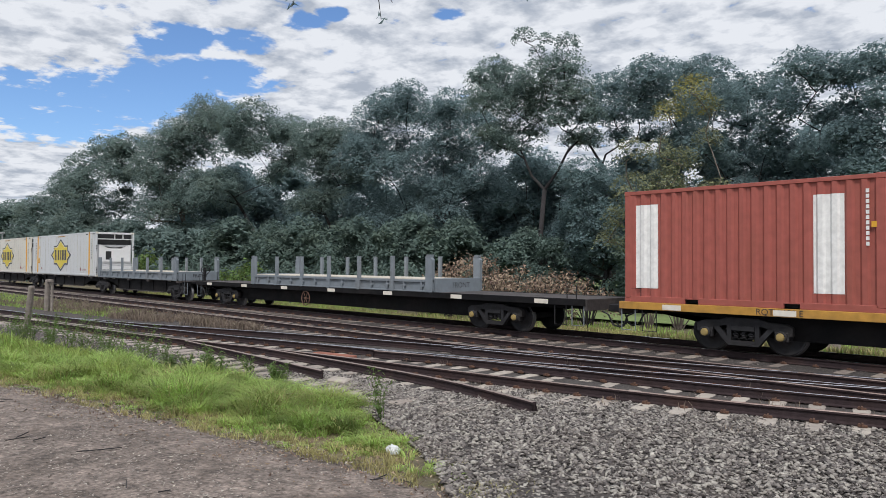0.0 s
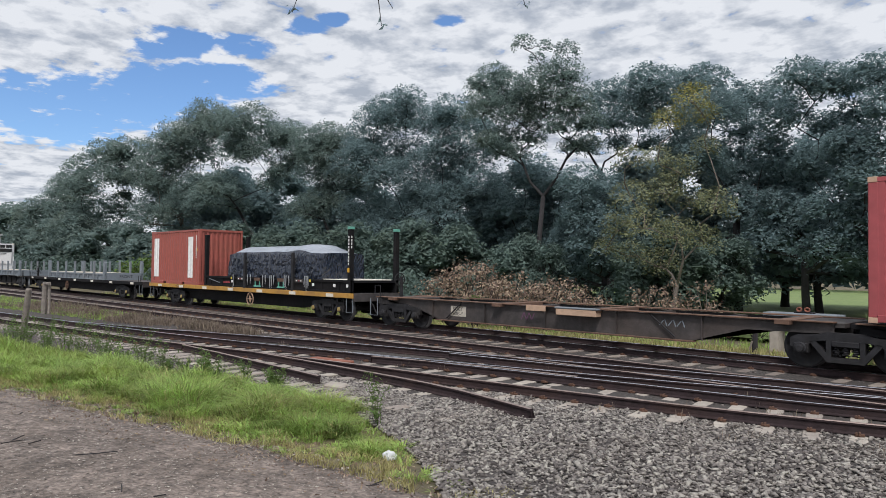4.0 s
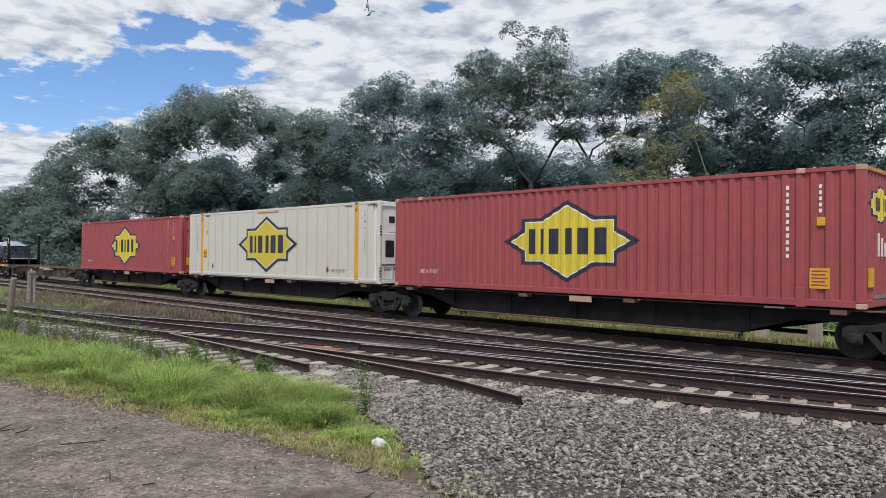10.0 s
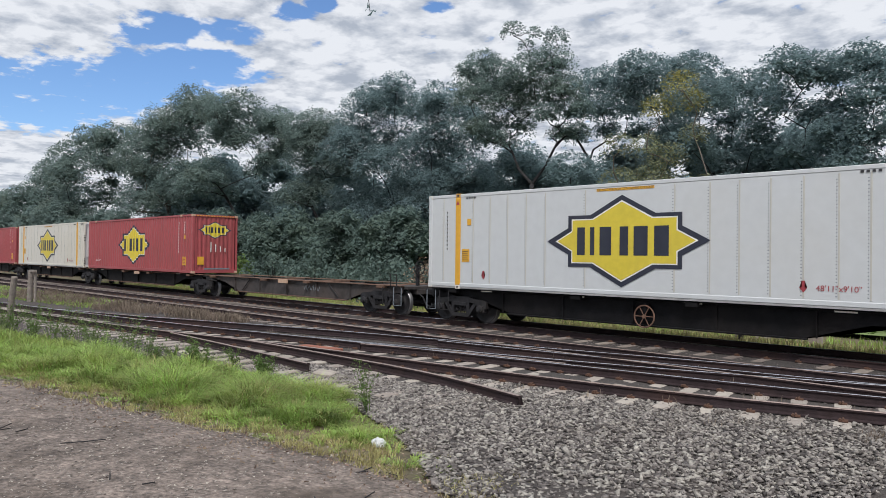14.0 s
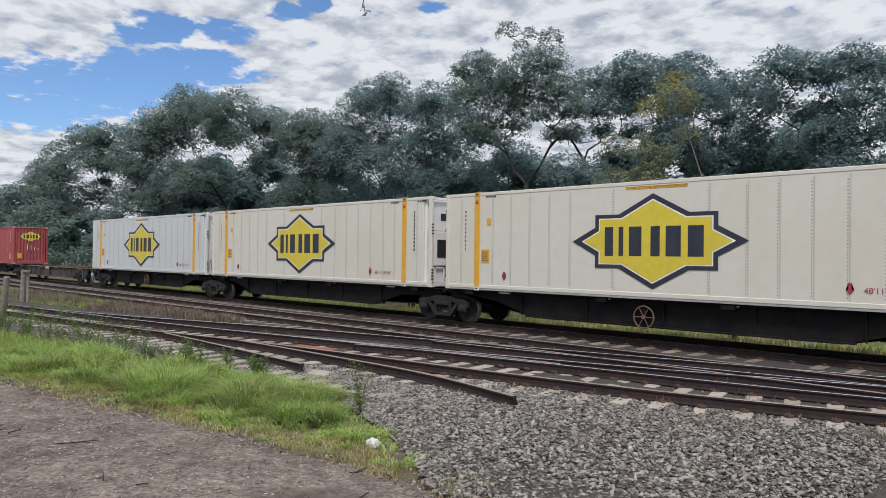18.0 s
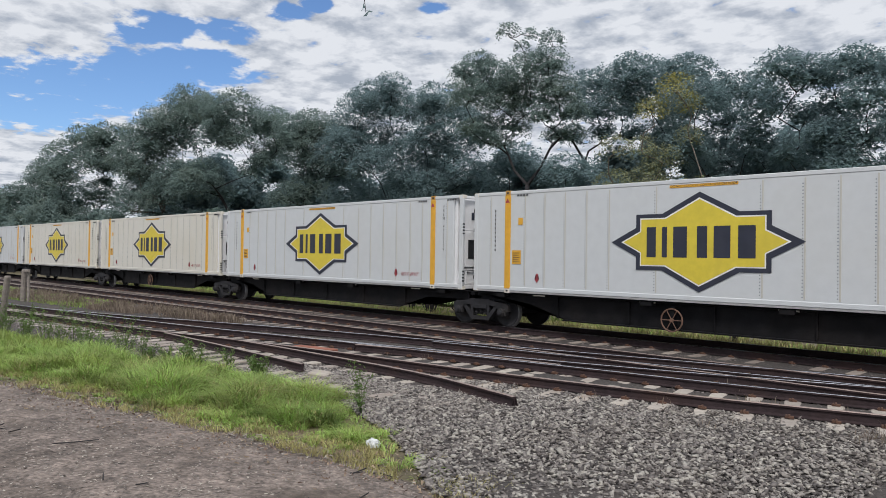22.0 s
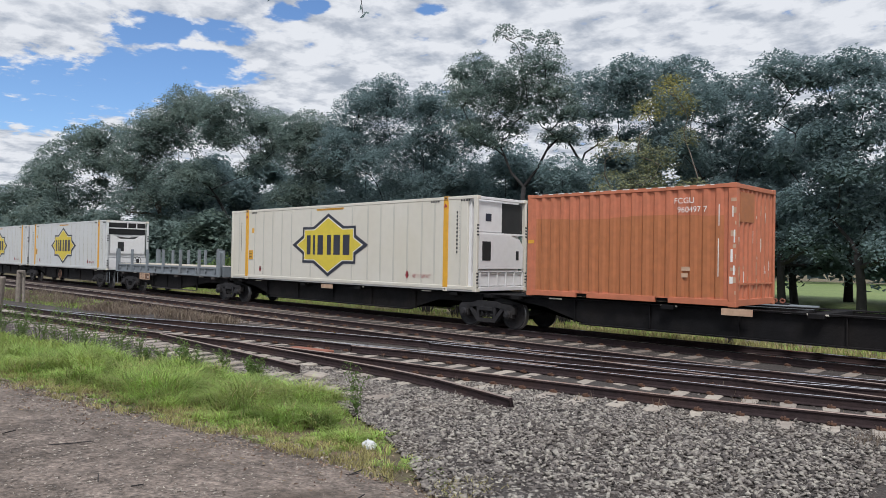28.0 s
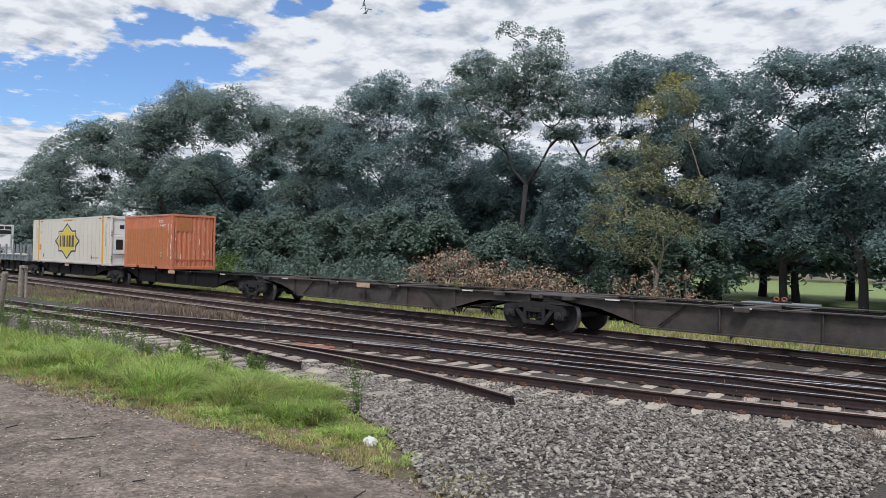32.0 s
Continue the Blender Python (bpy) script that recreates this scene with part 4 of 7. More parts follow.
def steel_container(u0, length, height, paint, label, number="", kind="", width=2.5, cast=None, emblems=False):
    c = empty("shipping_container", label, "container", "containers on the train")
    hl, hw = length / 2, width / 2
    wv = wave(length - 0.36, 0.32 if height > 2.7 and paint is M_ORANGE else (0.278 if length < 10 else 0.30), 0.045)
    for sy, nm in ((-1, "side_wall"), (1, "side_wall")):
        bm = corrugated(bmesh.new(), wv, sy * (hw - 0.012), 0.16, height - 0.10, sy)
        part(nm, bm, paint, c)
    we = wave(width - 0.34, 0.25, 0.045)
    for sx in (-1, 1):
        bm = corrugated(bmesh.new(), we, -(hl - 0.03), 0.16, height - 0.11, -1)
        o = part("end_wall", bm, paint, c)
        o.matrix_basis = pose(0, 0, 0, 0, 0, 90 if sx > 0 else -90)
    wr = wave(length - 0.3, 0.42, 0.02)
    bm = bmesh.new()
    a = [bm.verts.new((x, -hw + 0.04, height - 0.025 - d)) for x, d in wr]
    b = [bm.verts.new((x, hw - 0.04, height - 0.025 - d)) for x, d in wr]
    for i in range(len(wr) - 1):
        bm.faces.new((a[i], a[i + 1], b[i + 1], b[i]))
    part("roof", bm, paint, c)
    for sy in (-1, 1):
        y0, y1 = (-hw, -hw + 0.10) if sy < 0 else (hw - 0.10, hw)
        part("top_rail", boxes((-hl + 0.15, hl - 0.15, y0, y1 - 0.02 if sy < 0 else y1, height - 0.105, height - 0.012), bevel=0.008), paint, c)
        bm = bmesh.new()
        gaps = [(-1.35, -1.0), (1.0, 1.35)] if length < 10 else []
        x = -hl + 0.15
        for g0, g1 in gaps + [(hl - 0.15, hl)]:
            box(bm, x, g0, y0, y1, 0.02, 0.17, bevel=0.008)
            x = g1
        if gaps:
            for g0, g1 in gaps:
                box(bm, g0, g1, y0 + 0.012, y1 - 0.012, 0.135, 0.165)
        part("bottom_rail", bm, paint, c)
        if length > 10:
            for xx in (-6.05, 6.05):
                part("intermediate_post", boxes((xx - 0.10, xx + 0.10, y0 - (0.014 if sy < 0 else 0), y1 + (0.014 if sy > 0 else 0), -0.01, 0.42), bevel=0.01), paint, c)
                part("top_casting", boxes((xx - 0.09, xx + 0.09, y0 - (0.012 if sy < 0 else -0.02), y1 + (0.012 if sy > 0 else -0.02), height - 0.11, height + 0.004), bevel=0.01), cast or paint, c)
        for sx in (-1, 1):
            x0, x1 = (hl - 0.20, hl) if sx > 0 else (-hl, -hl + 0.20)
            part("corner_post", boxes((x0, x1, y0, y1 + (0.05 if sy < 0 else 0), 0.11, height - 0.11), bevel=0.02), paint, c)
    for sx in (-1, 1):
        x0, x1 = (hl - 0.10, hl - 0.004) if sx > 0 else (-hl + 0.004, -hl + 0.10)
        part("end_rail", boxes((x0, x1, -hw + 0.1, hw - 0.1, 0.02, 0.18), bevel=0.008), paint, c)
        part("end_rail", boxes((x0, x1, -hw + 0.1, hw - 0.1, height - 0.12, height - 0.012), bevel=0.008), paint, c)
    part("floor_pan", boxes((-hl + 0.1, hl - 0.1, -hw + 0.1, hw - 0.1, 0.05, 0.12)), M_WAGON, c)
    castings(c, hl, height, cast or paint, hw=hw)
    TRAIN.append((c, u0 + hl))
    c.location.z = DECK
    c["y_offset"] = 0.0
    y = -(hw - 0.012)
    if emblems:
        emblem(c, wv, -0.10, height * 0.49, y)
        ew = [(p, d) for p, d in we]
        emblem(c, ew, 0.0, height * 0.74, -(hl - 0.03), 0.40, pose(0, 0, 0, 0, 0, 90))
    return c, wv, y, hl, hw


def reefer(u_mid, paint, label, style, code="", banner=True):
    """A long insulated container with yellow bands and a cooling unit in the end that faces +x."""
    L, H, W = 14.9, 3.0, 2.5
    c = empty("refrigerated_container", label, "container", "containers on the train")
    hl, hw = L / 2, W / 2
    flat = [(-hl, 0.0), (hl, 0.0)]
    part("body", boxes((-hl + 0.02, hl - 0.42, -hw + 0.012, hw - 0.012, 0.14, H - 0.02), bevel=0.015), paint, c)
    xs = [-6.75, -5.45, -4.75, -4.05, -3.35, -2.65, -1.3, 1.3, 2.2, 2.9, 3.6, 4.3, 5.0, 5.6, 6.75]
    for x in xs:
        part("panel_seam", boxes((x - 0.018, x + 0.018, -hw + 0.002, -hw + 0.014, 0.2, H - 0.14), bevel=0.003), M_SEAM, c)
    rv = bmesh.new()
    for x in xs:
        z = 0.26
        while z < H - 0.2:
            for s in (-0.05,):
                p = [rv.verts.new((x + s + a, -hw + b, z + d)) for a, b, d in ((-0.013, 0.0125, -0.013), (0.013, 0.0125, -0.013), (0.013, 0.0125, 0.013), (-0.013, 0.0125, 0.013), (0, 0.004, 0))]
                for i in range(4):
                    rv.faces.new((p[i], p[(i + 1) % 4], p[4]))
            z += 0.075
    tagged(part("rivets", rv, M_GREY, c), kind="stuff")
    for sy in (-1, 1):
        y0, y1 = (-hw, -hw + 0.1) if sy < 0 else (hw - 0.1, hw)
        part("top_rail", boxes((-hl, hl, y0, y1, H - 0.10, H), bevel=0.012), paint, c)
        part("bottom_rail", boxes((-hl, hl, y0 - (0.004 if sy < 0 else 0), y1, 0.055, 0.17), bevel=0.012), paint, c)
        part("scuff_rail", boxes((-hl + 0.02, hl - 0.02, y0 + (0.004 if sy < 0 else 0), y1 - (0.0 if sy < 0 else 0.004), 0.0, 0.052), bevel=0.006), M_ALU, c, "scuffed aluminium bottom rail")
        for xx in (-6.1, 6.1):
            part("yellow_band", boxes((xx - 0.105, xx + 0.105, y0 - (0.018 if sy < 0 else 0), y1 + (0.018 if sy > 0 else 0), 0.11, H - 0.12), bevel=0.015), M_YELLOW, c, "yellow lifting post")
            for z0, z1 in ((-0.02, 0.11), (H - 0.12, H + 0.02)):
                part("lifting_casting", boxes((xx - 0.095, xx + 0.095, y0 - (0.014 if sy < 0 else 0), y1 + (0.014 if sy > 0 else 0), z0, z1), bevel=0.012), M_SILL if z0 > 1 else M_LABEL, c, "worn steel lifting casting")
                part("casting_hole", boxes((xx - 0.045, xx + 0.045, sy * hw - 0.017, sy * hw + 0.017, z0 + 0.035, z1 - 0.035), bevel=0.01), M_BLACK, c)
        for sx in (-1, 1):
            x0, x1 = (hl - 0.16, hl) if sx > 0 else (-hl, -hl + 0.16)
            part("corner_post", boxes((x0, x1, y0 - (0.006 if sy < 0 else 0), y1 + (0.006 if sy > 0 else 0), 0.0, H), bevel=0.02), paint, c)
    castings(c, hl, H, M_LABEL)
    emblem(c, flat, -0.17, H * 0.49, -hw + 0.001, 1.05)
    if banner:
        part("warning_strip", boxes((-0.95, 0.75, -hw + 0.004, -hw + 0.008, H - 0.20, H - 0.13)), M_YELLOW, c, "orange warning strip")
        lettering("stencil", "DO NOT STACK 20' CONTAINERS ON ROOF", 0.082, M_DARKTEXT, c, pose(-0.10, -hw + 0.002, H - 0.163, 90))
    for sx in (-5.62,):
        part("warning_label", boxes((sx - 0.08, sx + 0.08, -hw - 0.002, -hw + 0.008, 2.0, 2.2)), M_YELLOW, c, "small orange caution label")
    for xx in (-6.1, 6.1):
        tri = extrude_y(bmesh.new(), [(xx - 0.08, H - 0.34), (xx + 0.08, H - 0.34), (xx, H - 0.21)], -hw - 0.022, -hw - 0.018)
        part("warning_triangle", tri, M_REDTEXT, c, "red warning triangle")
    part("warning_label", boxes((-5.92, -5.60, -hw - 0.002, -hw + 0.008, 0.85, 1.25)), M_YELLOW, c, "orange caution label")
    for k in range(5):
        part("warning_bar", boxes((-5.89, -5.64 - 0.04 * (k % 2), -hw - 0.005, -hw - 0.003, 0.90 + 0.065 * k, 0.92 + 0.065 * k)), M_DARKTEXT, c)
    lettering("stencil", "48'11\"x9'10\"", 0.175, M_REDTEXT, c, pose(5.0, -hw - 0.002, 0.42, 90))
    for xx in (-5.0, 4.3):
        arrow = extrude_y(bmesh.new(), [(xx, 0.32), (xx + 0.08, 0.43), (xx + 0.03, 0.43), (xx + 0.03, 0.58), (xx - 0.03, 0.58), (xx - 0.03, 0.43), (xx - 0.08, 0.43)], -hw - 0.003, -hw + 0.008)
        part("arrow_mark", arrow, M_REDTEXT, c, "red downward arrow")
    if code:
        lettering("stencil", "\n".join(code), 0.125, M_DARKTEXT, c, pose(6.60, -hw - 0.002, 1.95, 90))
    else:
        for k in range(11):
            part("code_bar", boxes((6.575, 6.625, -hw - 0.003, -hw + 0.009, 2.45 - 0.125 * k, 2.525 - 0.125 * k)), M_DARKTEXT, c)
    for k in range(10):
        part("code_bar", boxes((-6.60, -6.565, -hw - 0.003, -hw + 0.009, 2.40 - 0.13 * k, 2.46 - 0.13 * k)), M_DARKTEXT, c)
    for xx in (-5.75, 5.4, 6.75):
        for k in range(4):
            part("stripe_mark", boxes((xx + 0.11 * k, xx + 0.11 * k + 0.06, -hw - 0.004, -hw + 0.012, H - 0.16, H - 0.11)), M_DARKTEXT, c)
    # end with the cooling unit
    x = hl
    part("unit_frame", boxes((x - 0.42, x - 0.30, -hw + 0.08, hw - 0.08, 0.14, H - 0.04), bevel=0.01), M_UNIT, c)
    part("end_beam", boxes((x - 0.12, x - 0.02, -hw + 0.1, hw - 0.1, H - 0.11, H - 0.02), bevel=0.01), M_UNIT, c)
    part("end_beam", boxes((x - 0.12, x - 0.02, -hw + 0.1, hw - 0.1, 0.02, 0.15), bevel=0.01), M_UNIT, c)
    if style == "bowl":
        part("top_grille", boxes((x - 0.30, x - 0.26, -hw + 0.14, hw - 0.14, H - 0.85, H - 0.14)), M_BLACK, c, "dark open grille")
        bm = bmesh.new()
        q = [(-1.02, 1.0), (1.02, 1.0), (1.02, 2.15), (0.72, 2.05), (0.45, 1.9), (-0.45, 1.9), (-0.72, 2.05), (-1.02, 2.15)]
        extrude_y(bm, [(a, z) for a, z in q], -0.16, 0.0)
        o = part("unit_cover", bm, M_UNIT, c, "rounded white cover")
        o.matrix_basis = pose(x - 0.22, 0, 0, 0, 0, 90)
        part("upper_bar", boxes((x - 0.14, x - 0.09, -hw + 0.1, hw - 0.1, H - 0.50, H - 0.44), (x - 0.14, x - 0.09, -0.04, 0.02, H - 0.5, H - 0.1), (x - 0.14, x - 0.09, 0.5, 0.56, H - 0.5, H - 0.1)), M_UNIT, c)
        part("control_box", boxes((x - 0.16, x - 0.055, -0.62, -0.22, 1.12, 1.72), bevel=0.02), M_BLACK, c, "dark control panel")
        part("lower_guard", boxes((x - 0.3, x - 0.06, -hw + 0.12, hw - 0.12, 0.16, 0.74), bevel=0.03), M_UNIT, c, "white lower guard")
        part("guard_rail", boxes((x - 0.06, x - 0.03, -hw + 0.12, hw - 0.12, 0.80, 0.84), (x - 0.06, x - 0.03, -hw + 0.12, hw - 0.12, 0.16, 0.20), (x - 0.06, x - 0.03, -0.4, -0.36, 0.16, 0.84), (x - 0.06, x - 0.03, 0.4, 0.44, 0.16, 0.84)), M_UNIT, c)
    else:
        part("upper_cover", boxes((x - 0.30, x - 0.12, -hw + 0.14, 0.1, 1.86, H - 0.14), bevel=0.03), M_UNIT, c, "white upper cover")
        part("top_grille", boxes((x - 0.30, x - 0.15, 0.12, hw - 0.16, 1.86, H - 0.16), bevel=0.02), M_BLACK, c, "dark open grille")
        part("vent_window", boxes((x - 0.125, x - 0.112, -0.72, -0.45, 2.22, 2.46)), M_NAVY, c)
        bm = bmesh.new()
        q = [(-1.08, 0.72), (1.08, 0.72), (1.08, 1.45), (0.9, 1.68), (0.4, 1.8), (-1.08, 1.82)]
        extrude_y(bm, q, -0.2, 0.0)
        o = part("unit_cover", bm, M_UNIT, c, "rounded white cover")
        o.matrix_basis = pose(x - 0.24, 0, 0, 0, 0, 90)
        part("control_box", boxes((x - 0.06, x - 0.02, -0.95, -0.55, 0.98, 1.58), bevel=0.012), M_BLACK, c, "dark control panel")
        part("latch", boxes((x - 0.06, x - 0.025, 0.72, 0.86, 1.0, 1.3), bevel=0.01), M_BLACK, c)
        part("lower_guard", boxes((x - 0.3, x - 0.10, -hw + 0.12, hw - 0.12, 0.16, 0.60), bevel=0.03), M_UNIT, c, "white lower guard")
        bm = boxes((x - 0.06, x - 0.03, -hw + 0.12, hw - 0.12, 0.62, 0.66))
        for k in range(6):
            yy = -hw + 0.2 + k * 0.42
            box(bm, x - 0.06, x - 0.03, yy, yy + 0.04, 0.16, 0.66)
        part("guard_rail", bm, M_UNIT, c)
        part("upper_bar", boxes((x - 0.12, x - 0.08, -hw + 0.1, hw - 0.1, 1.80, 1.86)), M_UNIT, c)
    for sy in (-1, 1):
        for k in range(4):
            for z in (0.25, 1.75):
                part("hazard_mark", boxes((x - 0.004, x + 0.004, sy * (hw - 0.05) - 0.05, sy * (hw - 0.05) + 0.04, z + 0.1 * k, z + 0.1 * k + 0.05)), M_DARKTEXT, c)
    for z in (0.35, 1.1, 1.8, 2.4):
        part("hinge", boxes((-hl - 0.03, -hl + 0.03, -hw + 0.0, -hw + 0.12, z, z + 0.12), bevel=0.01), M_BLACK, c)
    c.location.z = DECK
    TRAIN.append((c, u_mid))
    return c


def flat_rack(u0, label):
    """Grey forty-foot rack with a low pale deck and seven pairs of stakes."""
    r = empty("flat_rack", label, "flat rack", "flat racks on the train")
    hl, hw = 6.09, 1.22
    for sy in (-1, 1):
        for nm, bm in (("top_rail", boxes((-hl, hl, -0.04, 0.04, 0.36, 0.45), bevel=0.008)), ("bottom_rail", boxes((-hl, hl, -0.05, 0.05, 0.0, 0.08), bevel=0.008)), ("side_web", boxes((-hl, hl, 0.02 if sy < 0 else -0.04, 0.04 if sy < 0 else -0.02, 0.08, 0.36)))):
            o = part(nm, bm, M_GREY, r)
            o.location.y = sy * (hw - 0.05)
        for k in range(13):
            x = -hl + 0.5 + k * 0.925
            o = part("lashing_bracket", boxes((x - 0.09, x + 0.09, -0.04, 0.05, 0.20, 0.28), (x - 0.03, x + 0.03, -0.05, 0.03, 0.10, 0.36), bevel=0.01), M_GREY, r)
            o.location.y = sy * (hw - 0.05)
    part("deck", boxes((-hl + 0.02, hl - 0.02, -hw + 0.1, hw - 0.1, 0.37, 0.475)), M_DECK, r, "pale worn timber deck")
    for sx in (-1, 1):
        part("end_board", boxes((sx * hl - 0.06, sx * hl + 0.06, -hw + 0.12, hw - 0.12, 0.0, 0.50), bevel=0.01), M_GREY, r, "grey steel end board")
    lettering("stencil", "FRONT", 0.26, M_DARKTEXT, r, pose(hl + 0.064, 0.1, 0.25, 90, 0, 90))
    for k in range(7):
        x = -hl + 0.16 + k * (2 * hl - 0.32) / 6
        for sy in (-1, 1):
            if k in (0, 6):
                bm = extrude_y(bmesh.new(), [(x - 0.16, 0.0), (x + 0.16, 0.0), (x + 0.16, 1.14), (x + 0.06, 1.25), (x - 0.16, 1.25)] if k else [(x - 0.16, 0.0), (x + 0.16, 0.0), (x + 0.16, 1.25), (x - 0.06, 1.25), (x - 0.16, 1.14)], -0.07, 0.07)
                box(bm, x - 0.10, x + 0.10, -0.08, 0.08, 1.23, 1.31)
            else:
                bm = boxes((x - 0.065, x + 0.065, -0.06, 0.06, 0.0, 1.27), (x - 0.10, x + 0.10, -0.07, 0.04, 0.0, 0.4), bevel=0.008)
            o = part("stake", bm, M_GREY, r)
            o.location.y = sy * (hw - 0.04)
    r.location.z = DECK - 0.02
    TRAIN.append((r, u0 + hl))
    return r


def flat_wagon(u0, u1, sill, bogies, label, words="", hand=None, yellow=False, deep=0.54, end_deck=0.0):
    """A long flat wagon with a fish-bellied underframe and a painted side sill."""
    w = empty("flat_wagon", label, "wagon", "wagons of the freight train")
    uc, h = (u0 + u1) / 2, (u1 - u0) / 2
    top = DECK + 0.02
    for sy in (-1, 1):
        part("side_sill", boxes((-h, h, sy * 1.22 - 0.03, sy * 1.22 + 0.03, top - 0.19, top), bevel=0.008), sill, w)
        o = part("fish_belly_beam", extrude_y(bmesh.new(), web_outline(-h + 0.3, h - 0.3, top - 0.2, deep, 0.1, 1.8), -0.02, 0.02), M_WAGON, w)
        o.location.y = sy * 0.8
    part("deck_plate", boxes((-h, h, -1.2, 1.2, top - 0.06, top - 0.015)), M_BROWN, w)
    for x in np.linspace(-h + 1, h - 1, 11):
        part("cross_bearer", boxes((x - 0.06, x + 0.06, -1.18, 1.18, top - 0.22, top - 0.06)), M_WAGON, w)
    for k in range(7):
        x = -h + 1.5 + (2 * h - 3) * k / 6
        part("sill_patch", boxes((x - 0.25, x + 0.25, -1.257, -1.252, top - 0.17, top - 0.04)), M_LABEL, w, "white reflective patch")
    if words:
        lettering("stencil", words, 0.2, M_DARKTEXT, w, pose(-h + 4.1, -1.256, top - 0.10, 90))
    if hand is not None:
        hand_wheel(w, hand - uc, -1.20, 0.60, 0.29, M_BOARD if sill is M_SILL else M_RUSTY)
    for sx in (-1, 1):
        end_gear(w, sx, sx * h, M_WAGON, False)
        part("end_sill", boxes((sx * h - 0.05, sx * h + 0.05, -1.2, 1.2, top - 0.32, top), bevel=0.01), M_BROWN, w)
    for b in bogies:
        bogie(w, b - uc, yellow)
    TRAIN.append((w, uc))
    return w, uc


def tarp_load(u0, u1):
    """Bulky load wrapped in black plastic: upright crinkled sides, a hipped top coloured grey for reflected sky."""
    t = empty("wrapped_load", "bulky load wrapped in crinkled black plastic, its top coloured grey as sky reflection", "tarped load")
    n, h = 300, (u1 - u0) / 2
    ring = [(-1.17 + 0.13 * (k / 17) ** 1.4, 1.07 * k / 17) for k in range(18)] + [(-0.98, 1.17), (-0.80, 1.28), (-0.60, 1.38), (-0.40, 1.43), (0.0, 1.45), (0.5, 1.43), (0.98, 1.2), (1.09, 1.05), (1.12, 0.25), (1.08, 0.0)]
    v, q = [], []
    for i in range(n + 1):
        x = -h + 2 * h * i / n
        hip = min(smooth((x + h) / 0.85), smooth((h - x) / 1.25))
        lump = 0.05 * math.exp(-((x - 2.0) / 0.5) ** 2) - 0.05 * smooth((x - 2.5) / 0.6) + 0.02 * noise.noise((x * 1.5, 0, 0))
        pinch = 1 - 0.05 * (1 - smooth((x + h) / 0.4)) - 0.05 * (1 - smooth((h - x) / 0.4))
        for y, z in ring:
            zz = z if z <= 1.07 else 1.07 + (z - 1.07 + lump) * (0.12 + 0.88 * hip)
            side = 1.0 if z < 1.0 else 0.3
            low = smooth((0.95 - z) / 0.5)
            swing = 2.2 * noise.noise((x * 0.7, 3, 0))
            fold = 0.03 * noise.noise((x * 1.6 + z * 1.2, z * 2.5, 1)) + 0.085 * abs(noise.noise((x * 3.2 + z * swing, z * 6.0 + swing * x, 4))) + 0.02 * abs(noise.noise((x * 9 - z * 5 * swing, z * 5.0 + 2 * swing * x, 7)))
            k = side * (0.45 + 0.7 * low) * fold
            v.append((x, y * pinch * (1 - k * 1.1), zz + (0.10 * low * noise.noise((x * 2.2, 5, 0)) if z < 0.1 else 0.0)))
    m = len(ring)
    for i in range(n):
        for j in range(m - 1):
            q.append((i * m + j, (i + 1) * m + j, (i + 1) * m + j + 1, i * m + j + 1))
    me = raw_mesh("plastic_wrap", np.array(v), np.array(q))
    me.materials.append(M_TARP); me.materials.append(M_TARPSHEEN)
    # upper faces take the grey that stands for reflected sky
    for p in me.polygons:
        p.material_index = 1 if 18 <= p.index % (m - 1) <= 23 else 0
        p.use_smooth = True
    piece("plastic_wrap", me, None, t)
    for sx in (0, n):
        bm = bmesh.new()
        bm.faces.new([bm.verts.new(v[sx * m + j]) for j in range(m)][:: 1 if sx else -1])
        part("wrap_end", bm, M_TARP, t)
    t.location.z = DECK + 0.50
    TRAIN.append((t, (u0 + u1) / 2))


